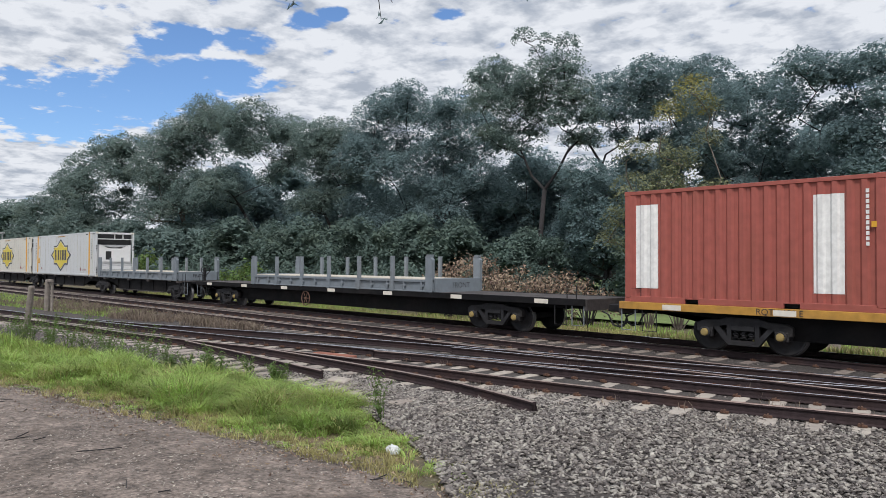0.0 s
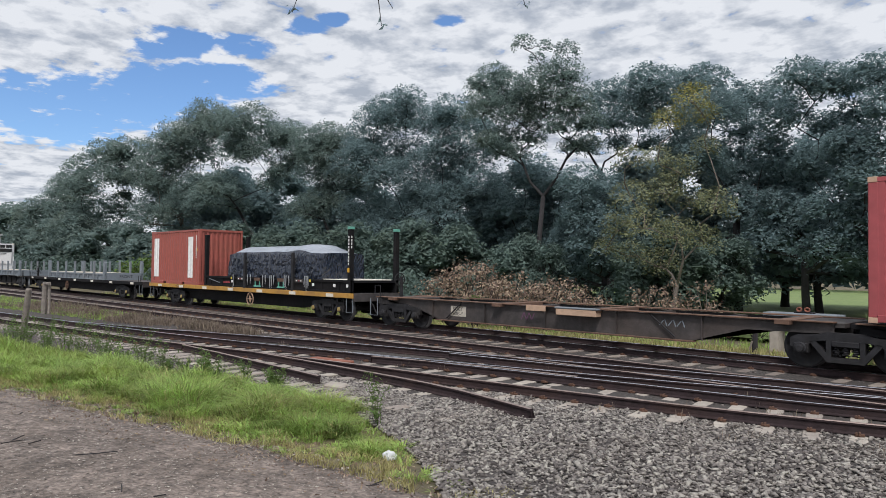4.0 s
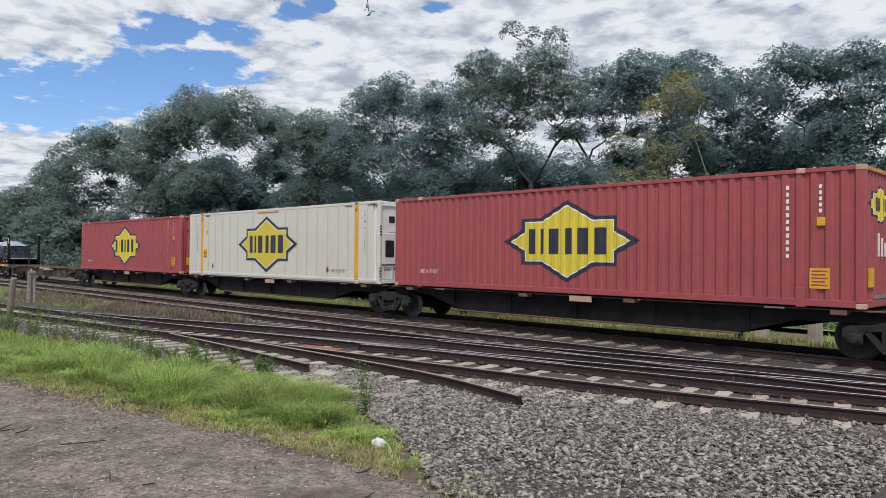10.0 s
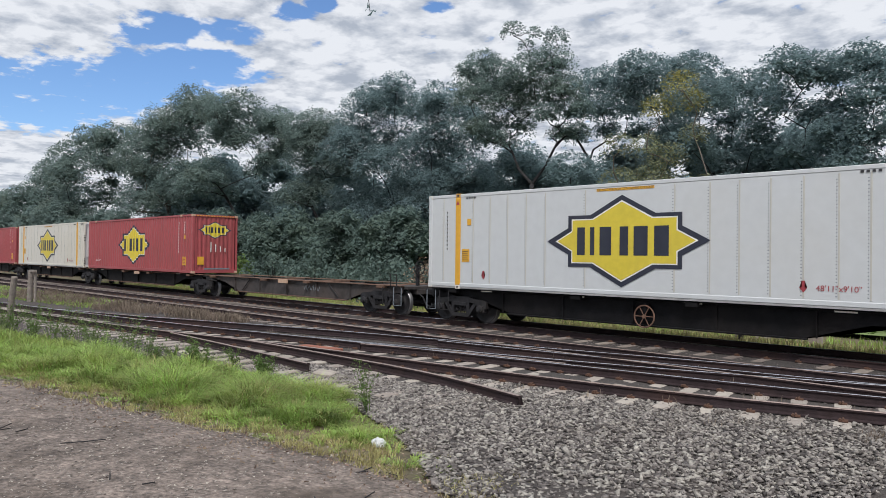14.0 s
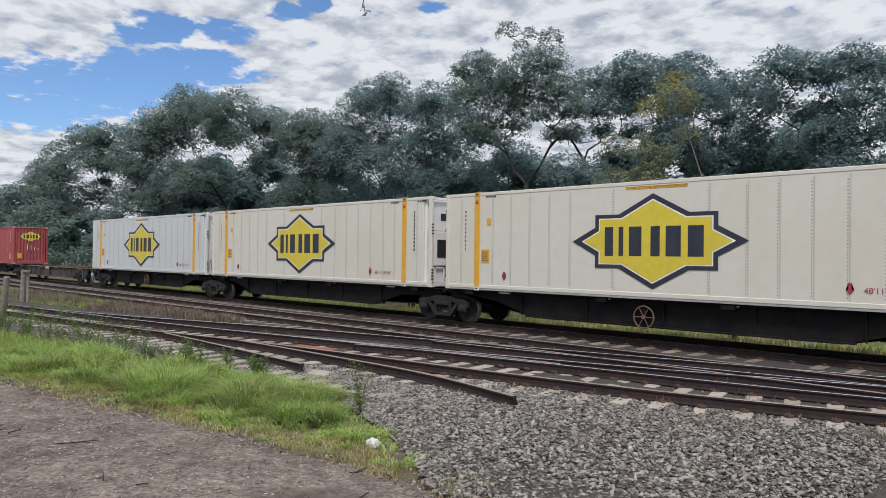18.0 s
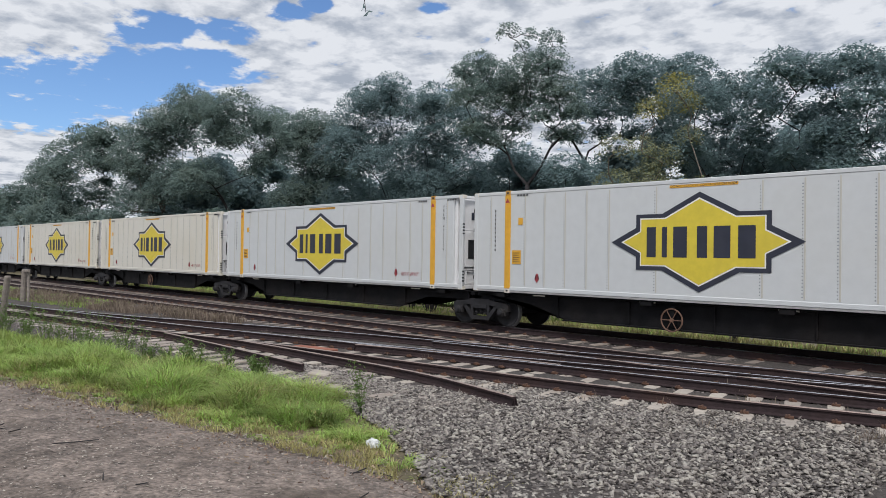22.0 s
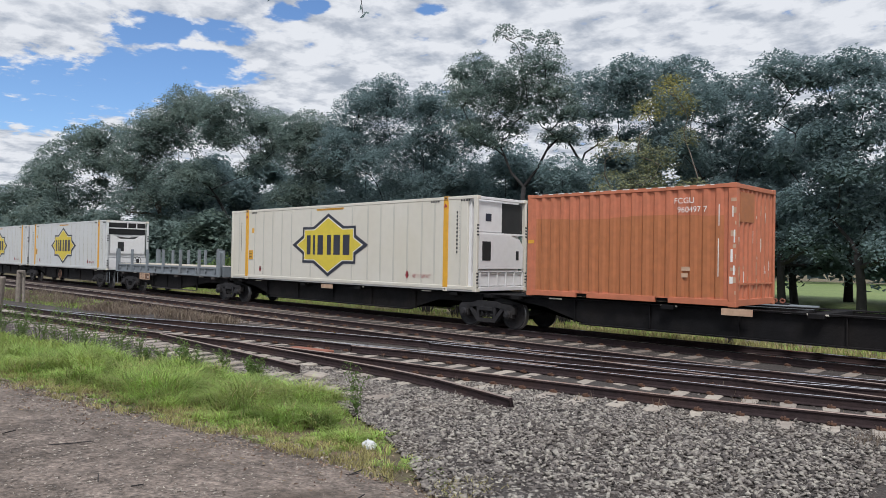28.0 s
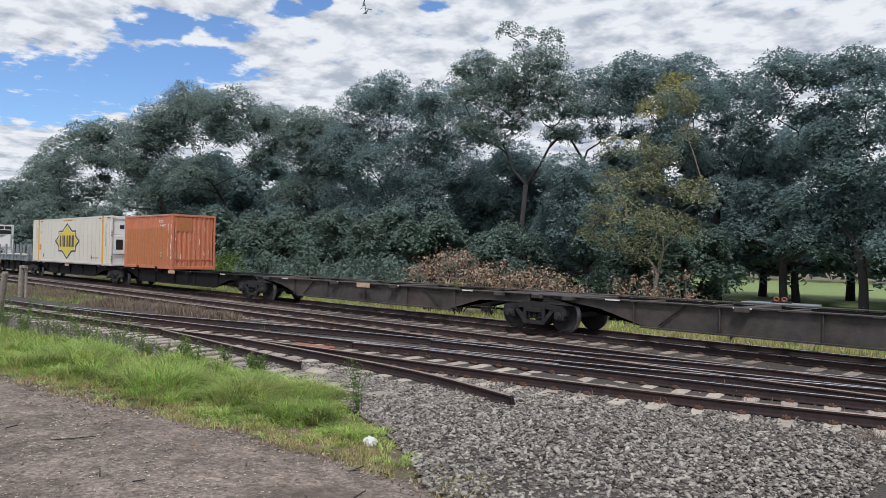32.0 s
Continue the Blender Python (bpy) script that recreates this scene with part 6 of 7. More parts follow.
def tree(name, x, y, clumps, leaf, label, fork=4.0, size=0.14, trunk_r=0.3, bark=None, turn=0.0, dens=1.0, depth=0.6, twigs=26, group="trees beyond the railway", sway=0.5, open_below=-0.6, full=1.18, fill=True, cap=None, cap_z=99.0):
    """A trunk whose limbs fork from one another to clumps (along, height, radius); each clump is a shell of leafy sprays."""
    t = empty(name, label, "tree", group)
    rnd = random.Random(int(abs(x * 131 + y * 17)))
    bm = bmesh.new()
    half = max(abs(c[0]) for c in clumps)
    if fill:                            # smaller clumps that close the space between neighbours
        for i, c in enumerate(list(clumps)):
            o = min((q for q in clumps if q is not c), key=lambda q: math.hypot(q[0] - c[0], q[1] - c[1]) + rnd.uniform(0, 1.5))
            clumps = clumps + [((c[0] + o[0]) / 2, (c[1] + o[1]) / 2 - 0.2, 0.72 * min(c[2], o[2]))]
    trunk = [Vector((0, 0, -0.5)), Vector((0.02, 0, 0.3)), Vector((rnd.uniform(-0.2, 0.2), 0.05, fork * 0.5)), Vector((rnd.uniform(-0.3, 0.3), rnd.uniform(-0.2, 0.2), fork))]
    tube(bm, trunk, [trunk_r * 1.4, trunk_r * 1.1, trunk_r * 0.95, trunk_r * 0.85], 9)
    nodes = [(trunk[2].lerp(trunk[3], 0.6), trunk_r * 0.8), (trunk[3], trunk_r * 0.8)]
    cs, ups, rs, ns = [], [], [], []
    most = full * max(c[2] for c in clumps)
    for i, (dx, z, r) in enumerate(sorted(clumps, key=lambda c: math.hypot(c[0], c[1] - fork))):
        r *= full
        c = Vector((dx, depth * half * math.sin(i * 2.4 + x), z))
        end = c - Vector((0, 0, 0.35 * r))
        st, thick = min(nodes, key=lambda q: (q[0] - end).length + 2.2 * max(0, q[0].z - end.z + 0.4) + 0.6 * (end - q[0]).xy.length)
        gap = (end - st).length
        m1 = st.lerp(end, 0.35) + Vector((rnd.uniform(-1, 1), rnd.uniform(-1, 1), rnd.uniform(-0.4, 0.9))) * 0.12 * sway * gap
        m2 = st.lerp(end, 0.7) + Vector((rnd.uniform(-1, 1), rnd.uniform(-1, 1), rnd.uniform(-0.2, 0.9))) * 0.12 * sway * gap
        lim = max(0.035, min(thick * 0.78, 0.028 * gap + 0.035 * r + 0.03))
        tube(bm, [st, m1, m2, end], [lim, lim * 0.85, lim * 0.68, lim * 0.5], 7, cap=False)
        nodes += [(m1, lim * 0.85), (m2, lim * 0.68), (end, lim * 0.5)]
        many = int(twigs * min(1.0, 0.4 + 0.6 * r / most))
        for j in range(many):
            u = open_below + (1 - open_below) * (j + rnd.random()) / many
            b = j * 2.399 + rnd.uniform(-0.5, 0.5)
            q = math.sqrt(max(0, 1 - u * u)) * rnd.uniform(0.7, 1.08)
            way = Vector((q * math.cos(b), q * math.sin(b), 0.72 * u))
            p = c + way * r
            sr = r * rnd.uniform(0.32, 0.54)
            cs.append(p); ups.append(way * 0.7 + Vector((rnd.uniform(-0.25, 0.25), rnd.uniform(-0.25, 0.25), 0.95))); rs.append(sr)
            ns.append(int(dens * 3.5 * (sr / size) ** 2) + 6)
            if j % 4 == 0:
                tube(bm, [end, end.lerp(p, 0.55) + Vector((0, 0, 0.08 * r)), p], [lim * 0.34, lim * 0.2, 0.010], 3, cap=False)
        if dens > 0.5 and r > 0.8:
            for j in range(4):
                cs.append(c + Vector((0.3 * r * math.cos(j * 1.6 + i), 0.3 * r * math.sin(j * 1.6 + i), (0.12 * j - 0.2) * r)))
                ups.append(Vector((0.2 * math.sin(j + i), 0.2, 1))); rs.append(-0.5 * r); ns.append(26)
    part("trunk", bm, bark or M_BARK, t, smooth=True)
    for nm, mat, keep in (("crown", leaf, [c.z < cap_z for c in cs]), ("crown_top", cap, [c.z >= cap_z for c in cs])):
        pick = [i for i, k in enumerate(keep) if k]
        if pick:
            v, q = sprays([cs[i] for i in pick], [ups[i] for i in pick], [rs[i] for i in pick], [ns[i] for i in pick], size)
            piece(nm, raw_mesh(nm, v, q), mat, t)
    t.matrix_basis = pose(x, y, gz(x, y) - 0.05, 0, 0, turn)
    return t


GUM, DARK = "tall gum tree with olive foliage and open limbs", "broad dark-green tree with layered dense foliage"
rt_ = random.Random(21)
# far rows towards the vanishing line
for x, y, h, r in ((-232, 38, 16.5, 10), (-196, 37, 16.4, 9.5), (-166, 37, 15.2, 7.5)):
    tree("gum_tree", x, y, grown_clumps(rt_, h, r, 2.0, 12, 0.40), M_GUM, GUM, fork=3.0, size=0.5, trunk_r=0.4, turn=75)
tree("gum_tree", -131.3, 37, [(-3.4, 11.1, 2.8), (-0.3, 12.7, 3.2), (1.7, 16.0, 2.6), (-1.4, 8.4, 2.8), (3.1, 12.0, 2.8), (-3.6, 6.6, 2.6), (2.6, 7.8, 2.6)], M_GUM, GUM, fork=5.0, size=0.26, trunk_r=0.4, turn=74)
tree("gum_tree", -108.1, 37, [(-5.0, 14.6, 2.0), (-3.2, 17.0, 2.4), (-0.4, 18.9, 2.6), (2.5, 19.2, 2.4), (0.4, 15.9, 2.4), (-3.1, 13.7, 2.1), (3.3, 15.8, 2.3), (-2.3, 10.1, 2.8), (2.0, 11.2, 2.8), (-4.6, 8.0, 2.4), (0.5, 7.0, 2.4)], M_GUM, GUM, fork=6.0, size=0.24, trunk_r=0.42, turn=71)
tree("gum_tree", -83.2, 37, [(-2.5, 17.0, 2.1), (-0.1, 18.5, 2.3), (2.4, 20.7, 2.4), (3.8, 19.3, 2.4), (-1.2, 15.1, 2.3), (1.9, 16.4, 2.0), (-3.9, 13.9, 2.0), (-2.4, 12.0, 2.2), (0.7, 12.0, 2.1), (3.2, 12.4, 1.9), (-0.5, 9.4, 2.1), (-3.6, 8.4, 2.0)], M_GUM, "broad gum tree with an umbrella crown over open limbs", fork=6.5, size=0.19, trunk_r=0.42, turn=66, bark=M_PALEBARK)
tree("gum_tree", -68.0, 38, [(-2.6, 17.5, 1.9), (-0.1, 18.0, 2.0), (1.7, 16.6, 1.9), (-2.0, 15.5, 1.8), (0.0, 14.7, 1.5), (3.4, 16.5, 1.7), (3.2, 13.9, 1.7), (-3.3, 11.6, 1.5), (-5.2, 9.8, 1.6), (-1.8, 9.6, 1.3), (1.2, 11.6, 1.2), (4.9, 14.8, 1.7)], M_GUM, "gum tree with pale forked limbs and sky between them", fork=5.6, size=0.17, trunk_r=0.36, turn=61, dens=0.9)
tree("gum_tree", -54.9, 39, [(-2.3, 14.2, 1.7), (-0.5, 14.8, 1.8), (1.3, 14.1, 1.5), (-1.7, 11.9, 1.7), (0.6, 12.0, 1.8), (2.4, 11.0, 1.6), (-0.9, 9.3, 1.6), (-2.6, 8.2, 1.5)], M_GUM, GUM, fork=5.0, size=0.15, trunk_r=0.3, turn=55)
# the dense dark stand
tree("shade_tree", -47.6, 40, [(-0.8, 17.4, 1.3), (0.9, 17.2, 1.3), (-1.5, 15.5, 1.7), (-2.9, 14.0, 1.5), (0.9, 15.6, 1.8), (-1.0, 13.1, 1.8), (-3.3, 11.8, 1.6), (-0.4, 10.5, 1.9), (1.5, 13.0, 1.5), (-2.3, 8.0, 1.7), (1.1, 7.6, 1.9), (-1.0, 5.6, 1.6)], M_LEAF, DARK, fork=5.2, size=0.14, trunk_r=0.36, turn=50, dens=0.95)
tree("shade_tree", -42.0, 41, [(-1.4, 15.2, 1.7), (0.4, 15.5, 1.5), (2.3, 15.3, 1.4), (0.2, 13.2, 1.6), (-1.8, 11.5, 1.7), (1.7, 11.6, 1.7), (-1.1, 9.4, 1.8), (0.8, 8.8, 1.6), (3.5, 13.0, 1.3), (-0.5, 6.9, 1.6), (2.9, 9.4, 1.5), (2.0, 6.2, 1.5)], M_LEAF, DARK, fork=4.6, size=0.14, trunk_r=0.34, turn=46, dens=0.95)
# the open gum with its dark fork and thin high top
tree("gum_tree", -30.0, 38, [(-1.3, 18.3, 0.62), (0.2, 18.4, 0.46), (1.6, 17.2, 0.66), (-0.3, 16.7, 0.42), (-3.3, 16.6, 1.0), (-4.3, 15.5, 0.8), (-2.3, 15.3, 1.4), (0.1, 15.2, 1.5), (1.4, 15.5, 1.1), (-3.8, 13.7, 1.2), (-1.7, 13.6, 1.3), (0.4, 13.7, 1.4), (2.0, 13.7, 1.1), (-3.0, 12.0, 1.1), (2.8, 12.5, 0.9), (2.2, 11.0, 0.7), (-2.5, 10.9, 0.8), (-3.6, 11.4, 0.7), (-1.5, 11.0, 0.65), (1.8, 11.5, 0.6), (3.2, 11.4, 0.6), (-0.9, 12.2, 1.1), (1.0, 12.1, 0.8), (-3.0, 14.8, 1.1), (-0.9, 14.6, 1.2)], M_GUM, "tall open gum tree with a dark forked trunk and thin top", fork=7.8, size=0.115, trunk_r=0.18, turn=38, dens=1.1, depth=0.5, sway=1.0, fill=False)
tree("gum_tree", -27.9, 43, [(-0.8, 15.3, 1.4), (0.7, 14.8, 1.3), (-1.2, 13.5, 1.1), (0.2, 13.1, 1.0), (1.8, 13.4, 1.1), (-1.5, 11.5, 0.8), (0.6, 11.7, 0.8), (2.6, 11.9, 0.8)], M_LEAF, "umbrella-crowned gum tree with sky under its crown", fork=6.5, size=0.13, trunk_r=0.24, turn=33, dens=1.0, sway=1.0, fill=False)
tree("small_tree", -24.4, 37, [(-1.3, 8.2, 1.2), (0.1, 8.1, 1.2), (1.1, 7.0, 1.0), (-1.2, 6.3, 1.3), (0.5, 5.7, 1.2), (-0.5, 4.6, 1.2), (-2.2, 5.0, 1.0), (0.4, 3.2, 1.2), (-1.6, 3.0, 1.2)], M_LEAF, "dense grey-green tree beneath taller gums", fork=2.4, size=0.13, trunk_r=0.2, turn=33)
tree("shade_tree", -19.3, 44, [(-4.2, 12.7, 1.3), (-2.6, 13.0, 1.3), (-3.2, 11.0, 1.2), (-1.9, 9.8, 1.2), (-5.0, 14.4, 1.3), (-3.6, 15.0, 1.3), (-2.0, 15.1, 1.3), (-0.7, 13.9, 1.2), (0.6, 13.7, 1.1), (-5.7, 13.3, 1.0), (-1.2, 12.5, 1.3), (0.5, 12.3, 1.2), (-0.1, 10.7, 1.3), (1.7, 10.4, 1.0), (-0.8, 8.9, 1.3), (1.2, 8.7, 1.3), (0.3, 7.0, 1.3), (2.1, 6.6, 1.2), (-1.0, 5.6, 1.3)], M_LEAF, DARK, fork=6.0, size=0.14, trunk_r=0.26, turn=24, dens=1.2, fill=False)
tree("shade_tree", -14.6, 42, [(-1.6, 13.0, 1.1), (-0.3, 13.4, 1.1), (1.0, 13.0, 1.1), (-1.0, 11.7, 1.1), (0.9, 11.3, 0.9), (-1.4, 9.1, 1.0), (0.1, 8.8, 0.9), (-0.5, 7.2, 1.1), (1.1, 6.3, 1.1), (2.0, 9.6, 1.0), (2.2, 7.6, 1.0), (-0.3, 5.2, 1.2), (-2.1, 4.6, 1.3), (1.1, 4.1, 1.2)], M_LEAF, DARK, fork=3.6, size=0.135, trunk_r=0.22, turn=19, dens=1.2, depth=1.0, fill=False)
tree("shade_tree", -10.4, 41, [(-1.7, 13.0, 1.0), (-0.6, 13.0, 1.0), (0.6, 12.5, 1.1), (-1.4, 11.2, 1.0), (0.1, 11.0, 1.1), (-1.6, 9.5, 1.0), (-0.1, 9.3, 1.1), (-0.7, 7.8, 1.1), (1.6, 10.1, 1.2), (1.6, 7.7, 1.2), (-1.3, 5.6, 1.1), (0.5, 5.8, 1.2), (-0.8, 3.9, 1.2), (1.4, 3.8, 1.2)], M_LEAF, DARK, fork=3.4, size=0.135, trunk_r=0.23, turn=14, depth=1.0, dens=1.2, fill=False)
tree("shade_tree", -4.2, 42, grown_clumps(rt_, 13.8, 4.6, 2.4, 16, 0.30), M_LEAF, DARK, fork=3.4, size=0.2, trunk_r=0.36)
tree("shade_tree", -34.0, 43, [(-1.2, 9.6, 1.3), (0.6, 9.9, 1.2), (1.8, 8.8, 1.3), (3.2, 8.6, 1.2), (-2.4, 7.6, 1.3), (0.0, 7.2, 1.4), (2.4, 6.0, 1.3), (-1.4, 5.4, 1.3), (0.8, 4.6, 1.3)], M_LEAF, "dark tree under the tall gum", fork=3.0, size=0.17, trunk_r=0.24, turn=38)
tree("shade_tree", -38.5, 46, grown_clumps(rt_, 12.4, 4.0, 2.0, 15, 0.32), M_LEAF, "dark tree filling the gap behind the gum", fork=4.0, size=0.2, trunk_r=0.28, turn=40)
# low trees and undergrowth in front of the stand
for x, y, h, r, mt in ((-30.5, 36.5, 5.2, 2.4, M_SHRUB), (-27.6, 35, 4.4, 2.0, M_SHRUB), (-21.2, 37, 5.4, 2.4, M_SHRUB), (-18.6, 40, 5.0, 2.2, M_SHRUB), (-65, 34, 6.8, 3.6, M_SHRUB), (-53.6, 34, 6.6, 3.2, M_SHRUB), (-46, 34, 6.2, 3.0, M_SHRUB), (-39, 34, 6.2, 3.0, M_SHRUB), (-81, 34, 7.4, 4.0, M_GUM), (-100, 34, 8.6, 4.6, M_GUM), (-121, 34, 9.5, 5.2, M_GUM), (-58, 34, 6.4, 3.2, M_SHRUB), (-49.5, 35, 6.4, 3.0, M_SHRUB), (-42.5, 35, 6.2, 3.0, M_SHRUB), (-35.5, 35, 6.0, 2.8, M_SHRUB), (-73, 34, 7.0, 3.8, M_GUM), (-90, 34, 7.8, 4.2, M_GUM), (-110, 33, 8.5, 4.8, M_GUM), (-133, 33, 9.0, 5.2, M_GUM)):
    tree("small_tree", x, y, grown_clumps(rt_, h, r, 0.7, 11, 0.38), mt, "low dark tree with foliage down to the scrub", fork=1.4, size=0.165 if x > -33 else (0.21 if x > -60 else 0.36), trunk_r=0.18, dens=0.9, turn=45, depth=0.9)
# the yellowing tree: bright cap, sparse twiggy body
tree("young_tree", -17.6, 33, [(-0.4, 10.9, 0.7), (0.7, 11.1, 0.8), (1.3, 10.5, 0.6), (-0.9, 8.9, 0.7), (0.2, 8.2, 0.8), (1.4, 9.0, 0.6), (-2.0, 8.3, 0.7), (-0.6, 7.1, 0.9), (-2.0, 6.6, 0.9), (0.7, 6.8, 0.8), (1.8, 6.2, 0.8), (-2.8, 5.2, 0.8), (-1.4, 5.2, 0.9), (-0.0, 4.8, 0.9), (1.3, 4.5, 0.8), (-3.5, 4.2, 0.6), (-2.2, 3.9, 0.7), (-0.8, 3.4, 0.9)], M_PALELEAF, "thin tree with sparse yellowing leaves and pale bark", cap=M_YELLEAF, cap_z=9.9, fork=2.2, size=0.09, trunk_r=0.11, bark=M_PALEBARK, turn=28, dens=0.46, fill=False, sway=1.6, open_below=-0.8, full=1.1)

# a second row behind, lower than the crowns in front
for i in range(13):
    x = -104 + 8.0 * i + 1.6 * math.sin(i * 1.7)
    y = 48.5 + 2.2 * math.sin(i * 2.3)
    h = 1.6 + ((0.205 if x > -29 else (0.153 if x > -50 else 0.140)) + 0.012 * math.sin(i * 2.9)) * math.hypot(x, y)
    tree("shade_tree", x, y, grown_clumps(rt_, h, 4.4 + 0.022 * abs(x), 3.2 if x > -30 else 1.2, 16, 0.30), M_LEAF, "dark tree standing behind the front row", fork=3.5, size=0.27 if x > -50 else 0.38, trunk_r=0.24, turn=40, depth=0.8, full=1.1)

# a far belt of trees across the park, thinner and shared
seed_tree = tree("shade_tree", 9, 60, grown_clumps(rt_, 8.4, 4.2, 3.4, 12, 0.36), M_LEAF, DARK, fork=2.6, size=0.42, trunk_r=0.3)
for i, x in enumerate(range(-150, 4, 9)):
    copy_thing(seed_tree, pose(x + 2.5 * math.sin(i * 1.9), 57 + 3.0 * math.sin(i * 2.7), -0.6, 0, 0, 47 * i))


def far_woods():
    n = 500
    cs = [(RNG.uniform(-330, 150), RNG.uniform(105, 125), 2.0 + RNG.random() ** 1.5 * 6.0) for _ in range(n)]
    v, q = leaf_cloud(cs, [RNG.uniform(2.0, 4.0) for _ in cs], 45, 1.7, 0.8, 0.1, 0.3)
    v[:, 2] = np.maximum(v[:, 2], -0.6)
    tagged(piece("far_woods", raw_mesh("far_woods", v, q), M_LEAF), "dark belt of woods across the park", "woods", kind="stuff")


far_woods()


def shrub(name, x, y, h, r, leaf, label, n=14, size=0.2, dens=1.0, stems=7, bark=None):
    """A bush of several stems with leaf clumps."""
    t = empty(name, label, "shrub", "scrub beside the railway")
    rnd = random.Random(int(abs(x * 97 + y * 13)))
    bm = bmesh.new()
    cs, rs, ns = [], [], []
    for i in range(n):
        a = i * 2.399
        k = r * math.sqrt((i + 0.5) / n) * rnd.uniform(0.7, 1.05)
        z = h * (1 - 0.55 * (k / r) ** 2) * rnd.uniform(0.45, 0.95)
        cs.append((k * math.cos(a), k * math.sin(a), z))
        rs.append(0.34 * r * rnd.uniform(0.7, 1.2) + 0.12)
        ns.append(int(dens * 4.0 * (rs[-1] / size) ** 2) + 12)
        if i < stems:
            tube(bm, [(0.1 * math.cos(a), 0.1 * math.sin(a), -0.1), (0.5 * k * math.cos(a), 0.5 * k * math.sin(a), z * 0.55), (*cs[-1][:2], z * 1.1)], [0.035, 0.022, 0.006], 5)
    part("stem", bm, bark or M_BARK, t)
    v, q = leaf_cloud(cs, rs, ns, size, 0.8)
    v[:, 2] = np.maximum(v[:, 2], -0.05)
    piece("foliage", raw_mesh("foliage", v, q), leaf, t)
    t.location = (x, y, gz(x, y))
    return t


SH = "dense green shrub along the railway edge"
rs_ = random.Random(4)
for x, y, h, r, m in ((-27.5, 25.5, 2.4, 1.7, M_SHRUB), (-31, 26.5, 2.8, 2.0, M_SHRUB), (-35, 27, 2.6, 2.0, M_SHRUB), (-39, 27, 2.9, 2.2, M_SHRUB), (-44, 27, 3.0, 2.3, M_SHRUB), (-50, 27, 2.6, 2.2, M_LIME), (-56, 27, 3.2, 2.5, M_SHRUB), (-63, 27, 3.0, 2.6, M_SHRUB), (-70, 27.5, 3.6, 3.0, M_LIME), (-79, 28, 3.4, 3.0, M_SHRUB), (-88, 28, 3.6, 3.2, M_SHRUB), (-99, 28, 3.8, 3.6, M_SHRUB), (-112, 28, 4.0, 4.0, M_SHRUB), (-126, 28, 4.5, 4.5, M_SHRUB), (-145, 28, 5, 5, M_SHRUB), (-165, 28, 5.5, 6, M_SHRUB), (-190, 28, 6, 7, M_SHRUB), (-220, 28, 6, 8, M_SHRUB)):
    shrub("shrub", x, y, h, r, m, SH if m is M_SHRUB else "fresh green shrub along the railway edge", n=16, size=0.22 if x > -60 else 0.4)
for x, y, h, r in ((-25.0, 24.4, 2.8, 1.5), (-23.4, 24.8, 3.5, 1.7), (-21.3, 24.5, 3.1, 1.5), (-19.2, 24.8, 2.8, 1.3), (-17.5, 25.2, 2.3, 1.1)):
    shrub("dead_shrub", x, y, h, r, M_DEADLEAF, "dying shrub with brown curled leaves", n=22, size=0.12, dens=0.5, stems=18)
shrub("shrub", -21.6, 22.8, 1.7, 0.8, M_LIME, "fresh green shrub in front of dead ones", n=12, size=0.15)
for x, y in ((-16.0, 27.5), (-14.9, 28.0), (-13.6, 28.2)):
    shrub("dead_shrub", x, y, 2.7, 1.0, M_DEADLEAF, "bare pale stems with few brown leaves", n=12, size=0.12, dens=0.35, stems=12, bark=M_PALEBARK)
for x, y in ((-12.2, 29.5), (-11.0, 30.0), (-9.6, 30.2), (-8.2, 30.6), (-13.2, 29.2), (-6.4, 31), (-4.2, 31.4), (-1.5, 32)):
    shrub("shrub", x, y, 1.1, 1.1, M_LIME, "low green weeds at the park edge", n=12, size=0.12, dens=0.6)


# ---- grass, stones and litter ----
def blades(name, pts, hts, width, mat, label, parent=None, bend=0.45):
    """Tapered grass blades at points with heights, as one piece of stuff."""
    n = len(pts)
    pts, hts = np.asarray(pts, float), np.asarray(hts, float)
    a = RNG.random(n) * 2 * math.pi
    side = np.stack([np.cos(a), np.sin(a), np.zeros(n)], 1) * (width * RNG.uniform(0.6, 1.4, n))[:, None]
    b = RNG.random(n) * 2 * math.pi
    tip = np.stack([np.cos(b), np.sin(b), np.zeros(n)], 1) * (hts * bend * RNG.uniform(0.2, 1.3, n))[:, None]
    mid = pts + tip * 0.35
    mid[:, 2] += hts * 0.62
    top = pts + tip
    top[:, 2] += hts * RNG.uniform(0.75, 1.05, n)
    v = np.stack([pts - side, pts + side, mid + side * 0.7, mid - side * 0.7, top], 1).reshape(-1, 3)
    i = np.arange(n)[:, None] * 5
    f = np.concatenate([i + [0, 1, 2], i + [0, 2, 3], i + [3, 2, 4]], 1).reshape(-1, 3)
    ob = piece(name, raw_mesh(name, v, f), mat)
    return tagged(ob, label, "grass", kind="stuff")


def scatter(n, x0, x1, low, high, keep=None):
    out = []
    while len(out) < n:
        x = random.uniform(x0, x1)
        a, b = low(x), high(x)
        if b <= a:
            continue
        y = random.uniform(a, b)
        if keep is None or keep(x, y):
            out.append((x, y))
    return out


def patchy(x, y, s=0.9, cut=-0.25, seed=0):
    return noise.noise((x * s, y * s, seed)) + 0.5 * noise.noise((x * s * 3, y * s * 3, seed)) > cut


